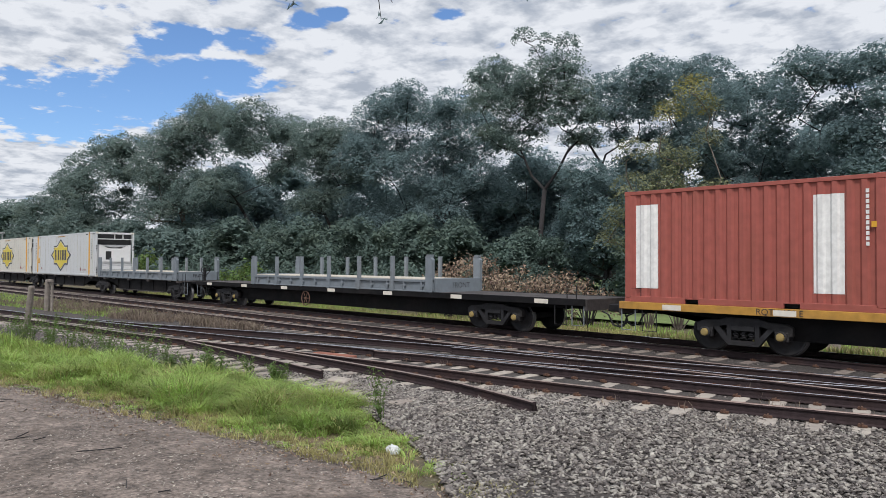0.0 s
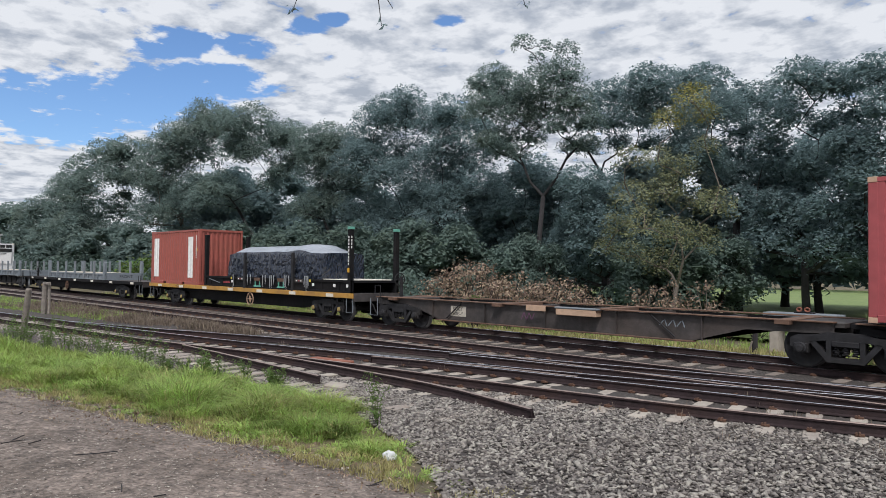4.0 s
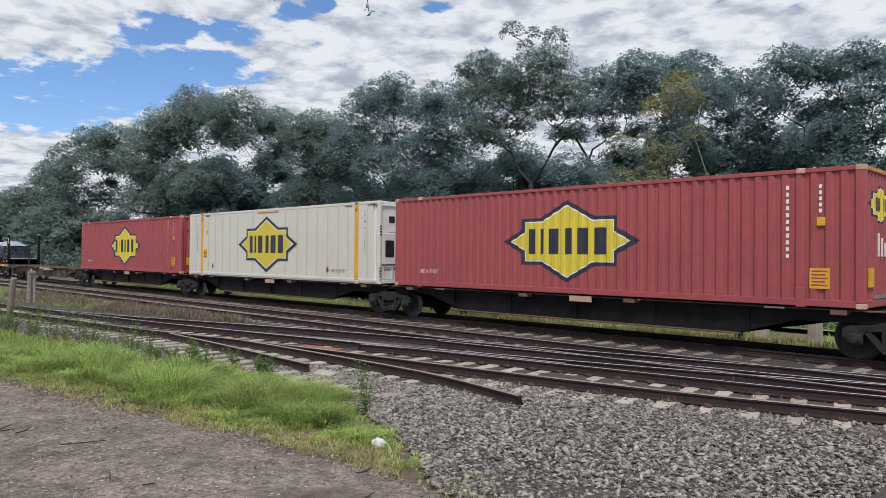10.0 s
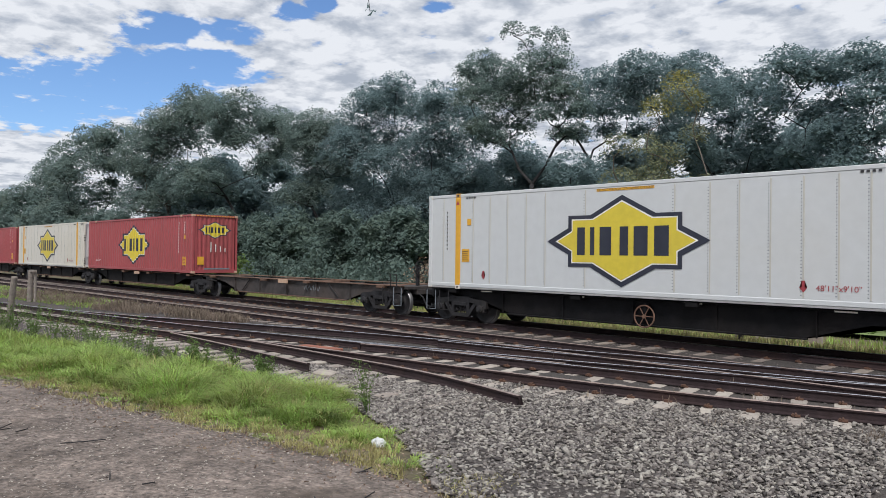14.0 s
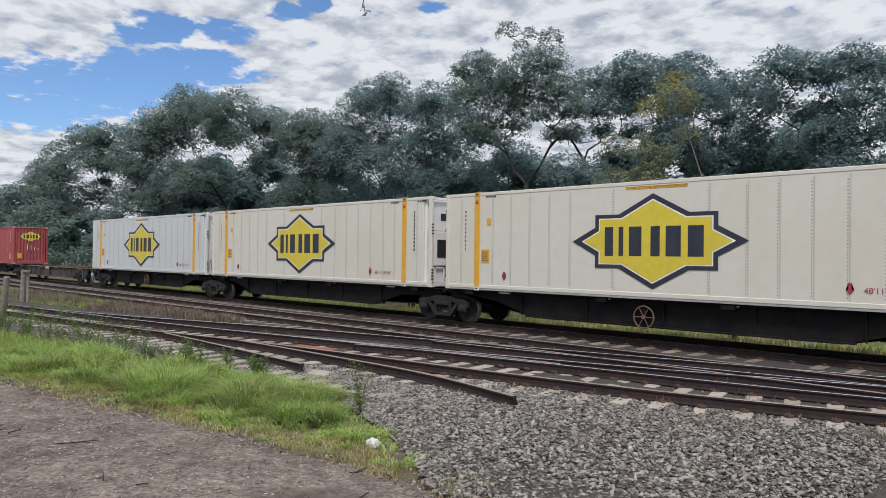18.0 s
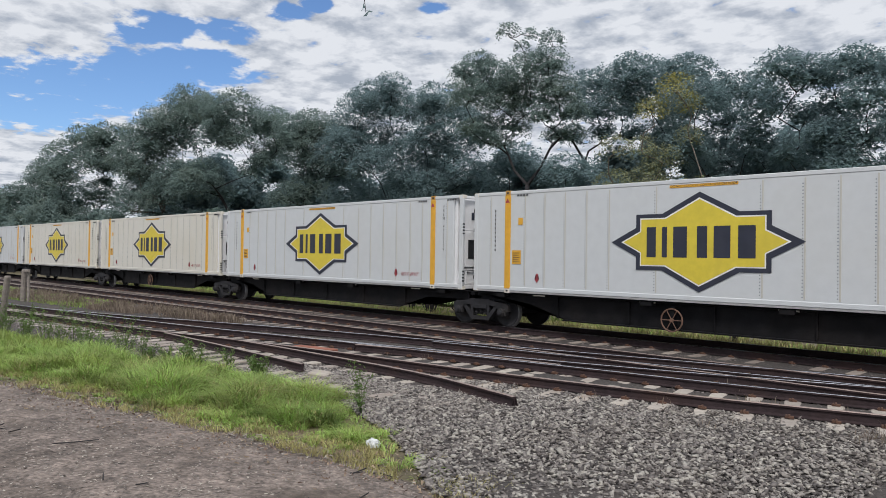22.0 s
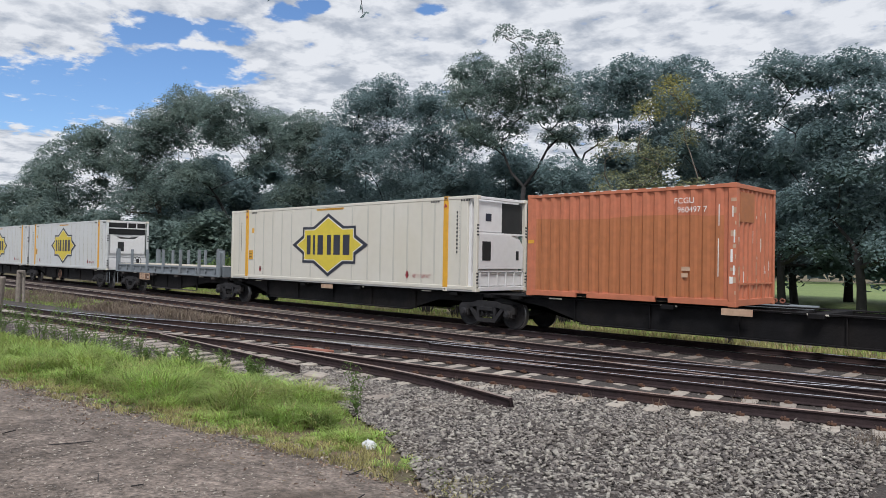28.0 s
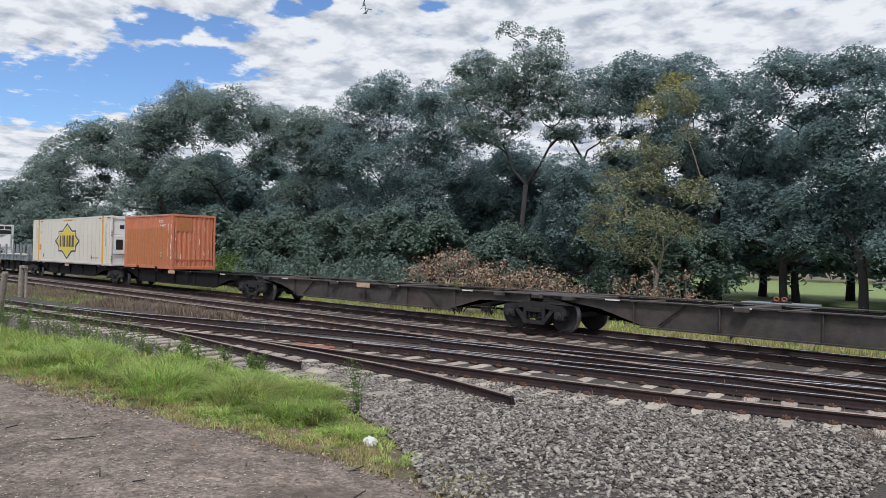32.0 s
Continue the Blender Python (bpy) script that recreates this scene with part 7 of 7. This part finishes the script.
def turf(x, y):
    """Height of the turf strip: tall along its middle, thin at its rims."""
    a, b = along(ROAD_EDGE, x), along(BALLAST_EDGE, x)
    s = (y - a) / max(0.2, b - a)
    return (0.26 * smooth(s / 0.30) * smooth((1.15 - s) / 0.35) * (0.72 + 1.3 * noise.noise((x * 1.1, y * 1.3, 2)) + 0.6 * noise.noise((x * 3.1, y * 3.3, 5))) + 0.04) * (0.22 + 0.78 * smooth((-5.9 - x) / 4.0))


def tufts(n, x0, x1, per, label, mat, scale=1.0):
    """Grass tufts whose blades arch outwards from each tuft's middle."""
    cen = scatter(n, x0, x1, lambda x: along(ROAD_EDGE, x) - 0.05, lambda x: along(BALLAST_EDGE, x) + 0.1, lambda x, y: random.random() < (0.05 + turf(x, y) * 3.8) * (0.10 + 0.90 * smooth((-6.0 - x) / 1.3)))
    v, f = [], []
    for cx, cy in cen:
        hh = max(0.07, turf(cx, cy) * 1.15) * random.uniform(0.7, 1.35) * scale
        rr = random.uniform(0.05, 0.12)
        z = gz(cx, cy) - 0.01
        lx, ly = random.gauss(0, 0.5), random.gauss(-0.15, 0.45)
        for _ in range(per):
            a, k = random.uniform(0, 6.283), math.sqrt(random.random())
            dx, dy = math.cos(a), math.sin(a)
            h = hh * random.uniform(0.55, 1.15)
            w = random.uniform(0.0032, 0.0058) * (1 + 0.04 * max(0, -cx - 12))
            bx, by = cx + dx * rr * k, cy + dy * rr * k
            o1, o2 = h * (0.18 + 0.25 * k), h * (0.55 + 0.75 * k) * random.uniform(0.7, 1.2)
            ex, ey = dx + lx, dy + ly
            sx, sy = -dy * w, dx * w
            b = len(v)
            v += [(bx - sx, by - sy, z), (bx + sx, by + sy, z), (bx + ex * o1 + sx, by + ey * o1 + sy, z + h * 0.62), (bx + ex * o1 - sx, by + ey * o1 - sy, z + h * 0.62), (bx + ex * o2, by + ey * o2, z + h * random.uniform(0.55, 0.95))]
            f += [(b, b + 1, b + 2), (b, b + 2, b + 3), (b + 3, b + 2, b + 4)]
    return tagged(piece("grass", raw_mesh("grass", np.array(v), np.array(f)), mat), label, "grass", kind="stuff")


tufts(2100, -17, -4.6, 27, "lush green grass tufts beside the dirt road", M_GRASS)
tufts(420, -15, -5.0, 22, "yellowing grass tufts beside the dirt road", M_DRY, 0.85)
g2 = scatter(17000, -34, -17, lambda x: along(ROAD_EDGE, x) - 0.1, lambda x: along(BALLAST_EDGE, x) + 0.2)
blades("grass", [(x, y, gz(x, y) - 0.01) for x, y in g2], [max(0.06, (turf(x, y) + 0.06) * random.uniform(0.6, 1.3)) for x, y in g2], 0.012, M_GRASS, "lush green grass strip beside the dirt road", bend=0.8)
g3 = scatter(9000, -16, -4.3, lambda x: along(ROAD_EDGE, x) - 0.3, lambda x: along(ROAD_EDGE, x) + 0.85, lambda x, y: patchy(x, y, 1.4, 0.0))
blades("dry_grass", [(x, y, gz(x, y) - 0.01) for x, y in g3], [random.uniform(0.04, 0.13) for _ in g3], 0.005, M_DRY, "short dry grass at the edge of the road", bend=0.9)
# dry grass and scrub beyond and between the tracks
g4 = scatter(22000, -60, 2, lambda x: 20.1, lambda x: 24.0, lambda x, y: patchy(x, y, 0.5, -0.35, 4) and random.random() < (1.0 if x > -18 else 0.4))
blades("dry_grass", [(x, y, gz(x, y)) for x, y in g4], [random.uniform(0.10, 0.34) for _ in g4], 0.013, M_DRY, "dry yellow grass behind the main line")
g5 = scatter(17000, -60, 2, lambda x: 20.2, lambda x: 26.5, lambda x, y: patchy(x, y, 0.4, -0.1, 8))
blades("grass", [(x, y, gz(x, y)) for x, y in g5], [random.uniform(0.10, 0.32) for _ in g5], 0.013, M_GRASS, "green grass behind the main line")
g6 = scatter(9000, -44, -21.5, lambda x: along([(-44, 9.4), (-30, 10.3), (-21.5, 11.8)], x), lambda x: 12.7, lambda x, y: patchy(x, y, 0.6, -0.15, 3))
blades("dry_grass", [(x, y, -0.22) for x, y in g6], [random.uniform(0.08, 0.38) * (1.0 + 0.8 * noise.noise((x, y, 9))) + 0.03 for x, y in g6], 0.010, M_SCRUB, "brown dead scrub between the tracks", bend=0.7)
g6b = scatter(9000, -60, -31, lambda x: 7.4 + 0.11 * (x + 31) + 3.0, lambda x: 12.8)
blades("grass", [(x, y, -0.22) for x, y in g6b], [random.uniform(0.08, 0.2) for _ in g6b], 0.014, M_GRASS, "green grass between the tracks")
g7 = []
for _ in range(110):
    x, y = random.uniform(-24, -2), random.uniform(9.0, 14.5)
    g7 += [(x + random.gauss(0, 0.07), y + random.gauss(0, 0.07)) for _ in range(random.randint(3, 12))]
for x, y in ((-2.55, 10.5), (-2.45, 10.75), (-2.6, 10.25), (-3.0, 11.7), (-4.6, 11.6)):
    g7 += [(x + random.gauss(0, 0.10), y + random.gauss(0, 0.10)) for _ in range(45)]
blades("dry_grass", [(x, y, -0.21) for x, y in g7], [random.uniform(0.06, 0.22) for _ in g7], 0.005, M_SCRUB, "wisps of dry grass between the rails")


def stones(name, places, size, mat, label, lift=0.0):
    """Angular stones, each a jittered block, as one piece of stuff."""
    n = len(places)
    octa = np.array([(1, 0, 0), (-1, 0, 0), (0, 1, 0), (0, -1, 0), (0, 0, 1), (0, 0, -1)], float)
    tris = np.array([(0, 2, 4), (2, 1, 4), (1, 3, 4), (3, 0, 4), (2, 0, 5), (1, 2, 5), (3, 1, 5), (0, 3, 5)])
    p = np.asarray(places, float)
    q0 = RNG.normal(size=(n, 4)); q0 /= np.linalg.norm(q0, axis=1, keepdims=True)
    w0, x0, y0, z0 = q0.T
    turn = np.stack([1 - 2 * (y0 * y0 + z0 * z0), 2 * (x0 * y0 - w0 * z0), 2 * (x0 * z0 + w0 * y0), 2 * (x0 * y0 + w0 * z0), 1 - 2 * (x0 * x0 + z0 * z0), 2 * (y0 * z0 - w0 * x0), 2 * (x0 * z0 - w0 * y0), 2 * (y0 * z0 + w0 * x0), 1 - 2 * (x0 * x0 + y0 * y0)], 1).reshape(n, 3, 3)
    v = octa[None] * RNG.uniform(0.8, 1.25, (n, 6, 1)) + RNG.uniform(-0.35, 0.35, (n, 6, 3))
    v = np.einsum("nij,nkj->nki", turn, v)
    s = np.asarray(size)[:, None, None] if np.ndim(size) else size
    v = v * RNG.uniform((0.75, 0.5, 0.26), (1.45, 1.0, 0.55), (n, 3))[:, None, :] * s * 0.5
    ang, tilt = RNG.random(n) * 2 * math.pi, RNG.normal(0, 0.38, n)
    c, d = np.cos(tilt)[:, None], np.sin(tilt)[:, None]
    x, z = v[..., 0] * c - v[..., 2] * d, v[..., 0] * d + v[..., 2] * c
    c, d = np.cos(ang)[:, None], np.sin(ang)[:, None]
    xx, yy = x * c - v[..., 1] * d, x * d + v[..., 1] * c
    v = np.stack([xx, yy, z], -1) + p[:, None, :]
    q = (np.arange(n)[:, None, None] * 6 + tris[None]).reshape(-1, 3)
    ob = piece(name, raw_mesh(name, v.reshape(-1, 3), q), mat)
    return tagged(ob, label, "stones", kind="stuff")


def bed(x, y):
    """Top of the ballast among the sleepers."""
    return -0.205 + 0.02 * noise.noise((x * 2.1, y * 2.1, 1)) - 0.05 * (1 - smooth((y - along(BALLAST_EDGE, x)) / 1.0))


def on_sleeper(x, y):
    """Whether a spot lies on a sleeper of the two straight tracks."""
    if 16.3 < y < 19.0 or 12.6 < y < 15.3:
        x0 = -90 if y > 16 else -70
        return abs((x - x0 + 0.3425) % 0.685 - 0.3425) < 0.15
    return False


NEAR_X, NEAR_Y = np.array([p[0] for p in spline(CURVE_NEAR, 0.4)]), np.array([p[1] for p in spline(CURVE_NEAR, 0.4)])
SIDE_ROWS = [(x, y, math.radians(a)) for x, y, a in curve_rows()]


def rail_y(x):
    return float(np.interp(x, NEAR_X, NEAR_Y))


def near_end(x, y):
    """Whether a spot lies on the bare end of a siding sleeper."""
    for sx, sy, a in SIDE_ROWS:
        if abs(x - sx) < 1.0 and abs((x - sx) * math.cos(a) + (y - sy) * math.sin(a)) < 0.12 and -1.28 < (y - sy) * math.cos(a) - (x - sx) * math.sin(a):
            return True
    return False


s1 = scatter(56000, -13, -0.6, lambda x: along(BALLAST_EDGE, x) - 0.15, lambda x: rail_y(x) - 0.06 if x > -9 else 8.6,
             lambda x, y: (y < 7.6 - 4.25 * (x + 2.05) or x < -2) and (x > -9.5 - (random.random() ** 2) * 5 or y > 7.0) and not (y > 9 and y > rail_y(x) - 0.75 and random.random() < 0.93 and near_end(x, y)))
stones("ballast_stones", [(x, y, max(bed(x, y), gz(x, y) + 0.02) + random.uniform(0.0, 0.045) - 0.012 * (y > rail_y(x) - 0.8)) for x, y in s1], [random.choice((0.05, 0.06, 0.07, 0.085, 0.105)) for _ in s1], M_STONE, "loose grey crushed-stone ballast")
s2 = scatter(22000, -30, 0.5, lambda x: rail_y(x) + 0.08, lambda x: 17.0, lambda x, y: not on_sleeper(x, y) or random.random() < 0.12)
stones("ballast_stones", [(x, y, bed(x, y) + random.uniform(-0.005, 0.022)) for x, y in s2], [random.choice((0.05, 0.065, 0.08)) for _ in s2], M_TRACKSTONE, "rust-dusted crushed-stone ballast between the tracks")
s1b = scatter(6000, -2.0, 9.0, lambda x: along(BALLAST_EDGE, x), lambda x: min(rail_y(x), 13.0))
stones("ballast_stones", [(x, y, max(bed(x, y), gz(x, y) + 0.02)) for x, y in s1b], [random.choice((0.07, 0.09, 0.12)) for _ in s1b], M_STONE, "loose grey crushed-stone ballast")
s2b = scatter(7000, -30, -9, lambda x: max(along(BALLAST_EDGE, x), rail_y(x) - 2.2), lambda x: rail_y(x) - 0.1, lambda x, y: not near_end(x, y))
stones("ballast_stones", [(x, y, bed(x, y) + random.uniform(0.0, 0.03)) for x, y in s2b], [random.choice((0.05, 0.065, 0.08)) for _ in s2b], M_STONE, "loose grey crushed-stone ballast beside the siding")
s3 = scatter(9000, -16, 0.0, lambda x: 1.4, lambda x: along(ROAD_EDGE, x) + 0.1)
stones("road_gravel", [(x, y, gz(x, y) + 0.010) for x, y in s3], [random.choice((0.010, 0.012, 0.015, 0.018, 0.026, 0.04)) * random.uniform(0.7, 1.3) for _ in s3], M_TRACKSTONE, "loose gravel on the dirt road")
s4 = scatter(2600, -14, -2.5, lambda x: along(ROAD_EDGE, x) - 1.2, lambda x: along(ROAD_EDGE, x) + 0.9)
v_, q_ = leaf_cloud([(x, y, gz(x, y) + 0.02) for x, y in s4], [0.03] * len(s4), 1, 0.05, 0.2, 0.0, 0.25)
tagged(piece("leaf_litter", raw_mesh("leaf_litter", v_, q_), M_DEADLEAF), "dry fallen leaves at the road edge", "leaf litter", kind="stuff")


s5 = scatter(13000, -15, 0.0, lambda x: 1.6, lambda x: along(ROAD_EDGE, x) + 0.15)
v_, q_ = leaf_cloud([(x, y, gz(x, y) + 0.028) for x, y in s5], [0.01] * len(s5), 1, 0.034, 0.2, 0.0, 0.3)
v_[:, 2] = np.repeat(v_[:, 2].reshape(-1, 3).mean(1), 3) + 0.3 * (v_[:, 2] - np.repeat(v_[:, 2].reshape(-1, 3).mean(1), 3))
tagged(piece("bark_flakes", raw_mesh("bark_flakes", v_, q_), M_FLAKE), "pale bark flakes and chips strewn on the road", "litter", kind="stuff")
bm_ = bmesh.new()
for x, y in scatter(26, -13, -2, lambda x: 2.0, lambda x: along(ROAD_EDGE, x)):
    a, l = random.uniform(0, 3.14), random.uniform(0.06, 0.28)
    tube(bm_, [(x, y, gz(x, y) + 0.03), (x + l * math.cos(a), y + l * math.sin(a), gz(x, y) + 0.035)], 0.006, 4)
tagged(part("twigs", bm_, M_BARK), "dark twigs lying on the dirt road", "twigs", kind="stuff")


def weed(x, y, h, n, mat, label):
    """A wiry weed: thin upright stems with small leaves."""
    w = empty("weed", label, "weed", "weeds by the siding")
    cs = []
    for i in range(n):
        a = random.uniform(0, 6.283)
        r, hh = random.uniform(0.08, 0.55) * h, h * random.uniform(0.6, 1.05)
        tip = (r * math.cos(a), r * math.sin(a), hh)
        bm = tube(bmesh.new(), [(0.03 * math.cos(a), 0.03 * math.sin(a), -0.05), (tip[0] * 0.4, tip[1] * 0.4, hh * 0.55), tip], [0.006, 0.004, 0.002], 4)
        part("stem", bm, M_LIME, w)
        cs += [(tip[0] * s, tip[1] * s, hh * (0.25 + 0.75 * s)) for s in (0.35, 0.6, 0.8, 1.0)]
    v, q = leaf_cloud(cs, [0.09 * h + 0.02] * len(cs), 6, 0.05, 0.9, 0.0, 0.2)
    piece("foliage", raw_mesh("foliage", v, q), mat, w)
    w.location = (x, y, gz(x, y))


for i in range(26):
    x = -23.0 + 0.42 * i + random.uniform(-0.25, 0.25)
    weed(x, along(BALLAST_EDGE, x) - random.uniform(-0.25, 0.45), random.uniform(0.55, 1.1) if x < -15.5 else random.uniform(0.35, 0.75), 9, M_LIME, "wiry grey-green weed growing out of the ballast edge")
for x, y, h in ((-8.75, 7.05, 0.75), (-8.3, 6.75, 0.4)):
    weed(x, y, h, 6, M_LIME, "wiry green weed growing out of the ballast")
weed(-11.9, 7.15, 0.42, 26, M_LIME, "bushy green tuft at the edge of the grass")

# ---- small things beside the track ----
def post(x, y, h, r, lean_x, label):
    p = empty("timber_post", label, "post", "posts beside the siding")
    bm = tube(bmesh.new(), [(0, 0, -0.3), (0.0, 0.0, 0.0), (lean_x * 0.5, 0.0, h * 0.5), (lean_x, 0.01, h - 0.03), (lean_x, 0.01, h)], [r * 1.05, r, r * 0.97, r * 0.92, r * 0.7], 10)
    part("shaft", bm, M_POST, p)
    bm = tube(bmesh.new(), [(lean_x * 0.8 - r * 1.02, 0, h * 0.82), (lean_x * 0.8 - r * 1.3, 0, h * 0.82)], 0.012, 6)
    part("bolt", bm, M_FASTEN, p)
    p.location = (x, y, gz(x, y))
    return p


post(-26.27, 6.45, 1.56, 0.10, 0.48, "leaning weathered grey timber post in the grass")
p2_ = post(-36.55, 9.79, 1.50, 0.12, 0.08, "upright weathered timber post with a board on its top")
part("brace_post", tube(bmesh.new(), [(0.42, 0.1, -0.3), (0.42, 0.1, 0.8), (0.44, 0.1, 1.42)], 0.06, 8), M_POST, p2_)
part("cap_board", boxes((-0.02, 0.78, -0.06, 0.06, 1.42, 1.53), bevel=0.01), M_POST, p2_)

bag = empty("plastic_bag", "crumpled white plastic bag lying in the grass", "litter")
bm_ = bmesh.new()
bmesh.ops.create_icosphere(bm_, subdivisions=3, radius=0.1)
for vtx in bm_.verts:
    k = 1 + 0.35 * noise.noise(vtx.co * 17) + 0.2 * noise.noise(vtx.co * 40)
    vtx.co = Vector((vtx.co.x * k * 1.0, vtx.co.y * k * 0.7, max(-0.03, vtx.co.z * k * 0.75)))
part("crumple", bm_, M_PLASTIC, bag)
bag.location = (-6.62, 5.55, gz(-6.62, 5.55) + 0.05)

slab = tagged(part("timber_slab", boxes((-0.62, 0.62, -0.13, 0.13, -0.06, 0.04), bevel=0.015), M_ORANGEWOOD), "red-brown timber plank lying between rails", "plank", "planks on the track")
slab.matrix_basis = pose(-8.0, 10.45, -0.13, 0, 0, 12)
copy_thing(slab, pose(-14.2, 10.05, -0.13, 0, 0, 10))
rock = tagged(part("concrete_block", boxes((-0.2, 0.2, -0.14, 0.14, -0.12, 0.05), bevel=0.03), M_SLEEPER), "pale broken concrete block beside the rail end", "block")
rock.matrix_basis = pose(-11.15, 8.0, -0.14, 4, 3, 25)


bench = empty("concrete_bench", "low pale grey slab on two piers behind the railway", "bench")
part("slab", boxes((-1.12, 1.12, -0.35, 0.35, 1.24, 1.36), bevel=0.015), M_GREY, bench)
for sx in (-0.8, 0.8):
    part("pier", boxes((sx - 0.14, sx + 0.14, -0.28, 0.28, -0.2, 1.24), bevel=0.015), M_SLEEPER, bench)
bench.location = (-8.45, 24.0, gz(-8.45, 24.0) + 0.06)
coil = empty("ratchet_strap", "coiled orange ratchet strap lying on the slab", "strap")
for x in (-0.12, 0.12):
    bm_ = bmesh.new()
    for r_ in (0.04, 0.06, 0.075):
        tube(bm_, [(x + r_ * math.cos(a * 0.524), -0.1 + 0.05 * math.sin(r_ * 50), 0.12 + r_ * 0.8 * math.sin(a * 0.524)) for a in range(13)], 0.022, 6)
    part("coil", bm_, M_ORANGEWOOD, coil)
part("buckle", boxes((-0.3, 0.3, -0.1, 0.06, 0.0, 0.05), bevel=0.01), M_BOGIE, coil)
coil.location = (-8.40, 24.0, gz(-8.45, 24.0) + 1.42)
stub = empty("stump_post", "short dark timber stump with a pale strut in the grass", "post")
part("shaft", tube(bmesh.new(), [(0, 0, -0.3), (0, 0, 0.5), (0.01, 0, 0.86)], [0.09, 0.085, 0.08], 8), M_BARK, stub)
part("strut", tube(bmesh.new(), [(-0.22, -0.1, 0.0), (-0.04, -0.09, 0.6)], 0.03, 6), M_POST, stub)
stub.location = (-8.93, 21.5, gz(-8.93, 21.5))


def street_pole(x, y, h, label):
    p = empty("light_pole", label, "light pole")
    part("pole", tube(bmesh.new(), [(0, 0, -0.2), (0, 0, h * 0.5), (0, 0, h)], [0.13, 0.11, 0.09], 8), M_POLE, p)
    part("lamp_head", boxes((-0.7, 0.5, -0.2, 0.2, h - 0.05, h + 0.2), bevel=0.04), M_POLE, p)
    p.location = (x, y, gz(x, y))


street_pole(-117, 25.5, 6.6, "grey steel light pole with a short head")


# a roadside tree behind the camera, whose twigs hang into the top of the view
rt = empty("roadside_tree", "bare-stemmed roadside tree whose twigs hang overhead", "tree")
part("trunk", tube(bmesh.new(), [(2.6, -1.6, -0.2), (2.5, -1.5, 2.0), (2.2, -1.0, 4.0), (1.0, 1.2, 5.0), (-1.6, 2.9, 4.9), (-3.0, 3.2, 4.45), (-3.75, 2.9, 4.05)], [0.2, 0.16, 0.13, 0.08, 0.045, 0.025, 0.008], 8), M_BARK, rt, smooth=True)
for p in (((-3.75, 2.9, 4.05), (-3.68, 2.93, 3.88), (-3.69, 2.97, 3.70)), ((-3.75, 2.9, 4.05), (-3.66, 2.95, 3.92), (-3.60, 2.99, 3.80)), ((-3.75, 2.9, 4.05), (-4.0, 2.55, 3.95), (-4.015, 2.49, 3.75)), ((-3.0, 3.2, 4.45), (-3.0, 3.5, 4.05), (-2.99, 3.61, 3.82))):
    part("twig", tube(bmesh.new(), p, [0.006, 0.004, 0.002], 5), M_BARK, rt)
v_, q_ = leaf_cloud([(-3.69, 2.97, 3.72), (-4.01, 2.49, 3.77), (-3.0, 3.61, 3.84), (-2.99, 3.58, 3.9)], [0.05] * 4, 4, 0.05, 0.8, 0.5, 0.14)
piece("leaves", raw_mesh("leaves", v_, q_), M_LEAF, rt)


# ---- motion ----
def motions():
    for thing, u in TRAIN:
        z = thing.location.z
        walk(thing, [(t, pose(u - travelled(t), YC, z)) for t in range(0, 33, 2)])
    step = 2.0 / FPS
    times = [i * step for i in range(481)]
    turns = [-math.degrees((travelled(t) - travelled(0)) / WHEEL_R) for t in times]
    for n, (w, x, u) in enumerate(WHEELS):
        walk(w, [(t, pose(x, 0, 0, 0, a + 40 * n, 0)) for t, a in zip(times, turns)])


motions()
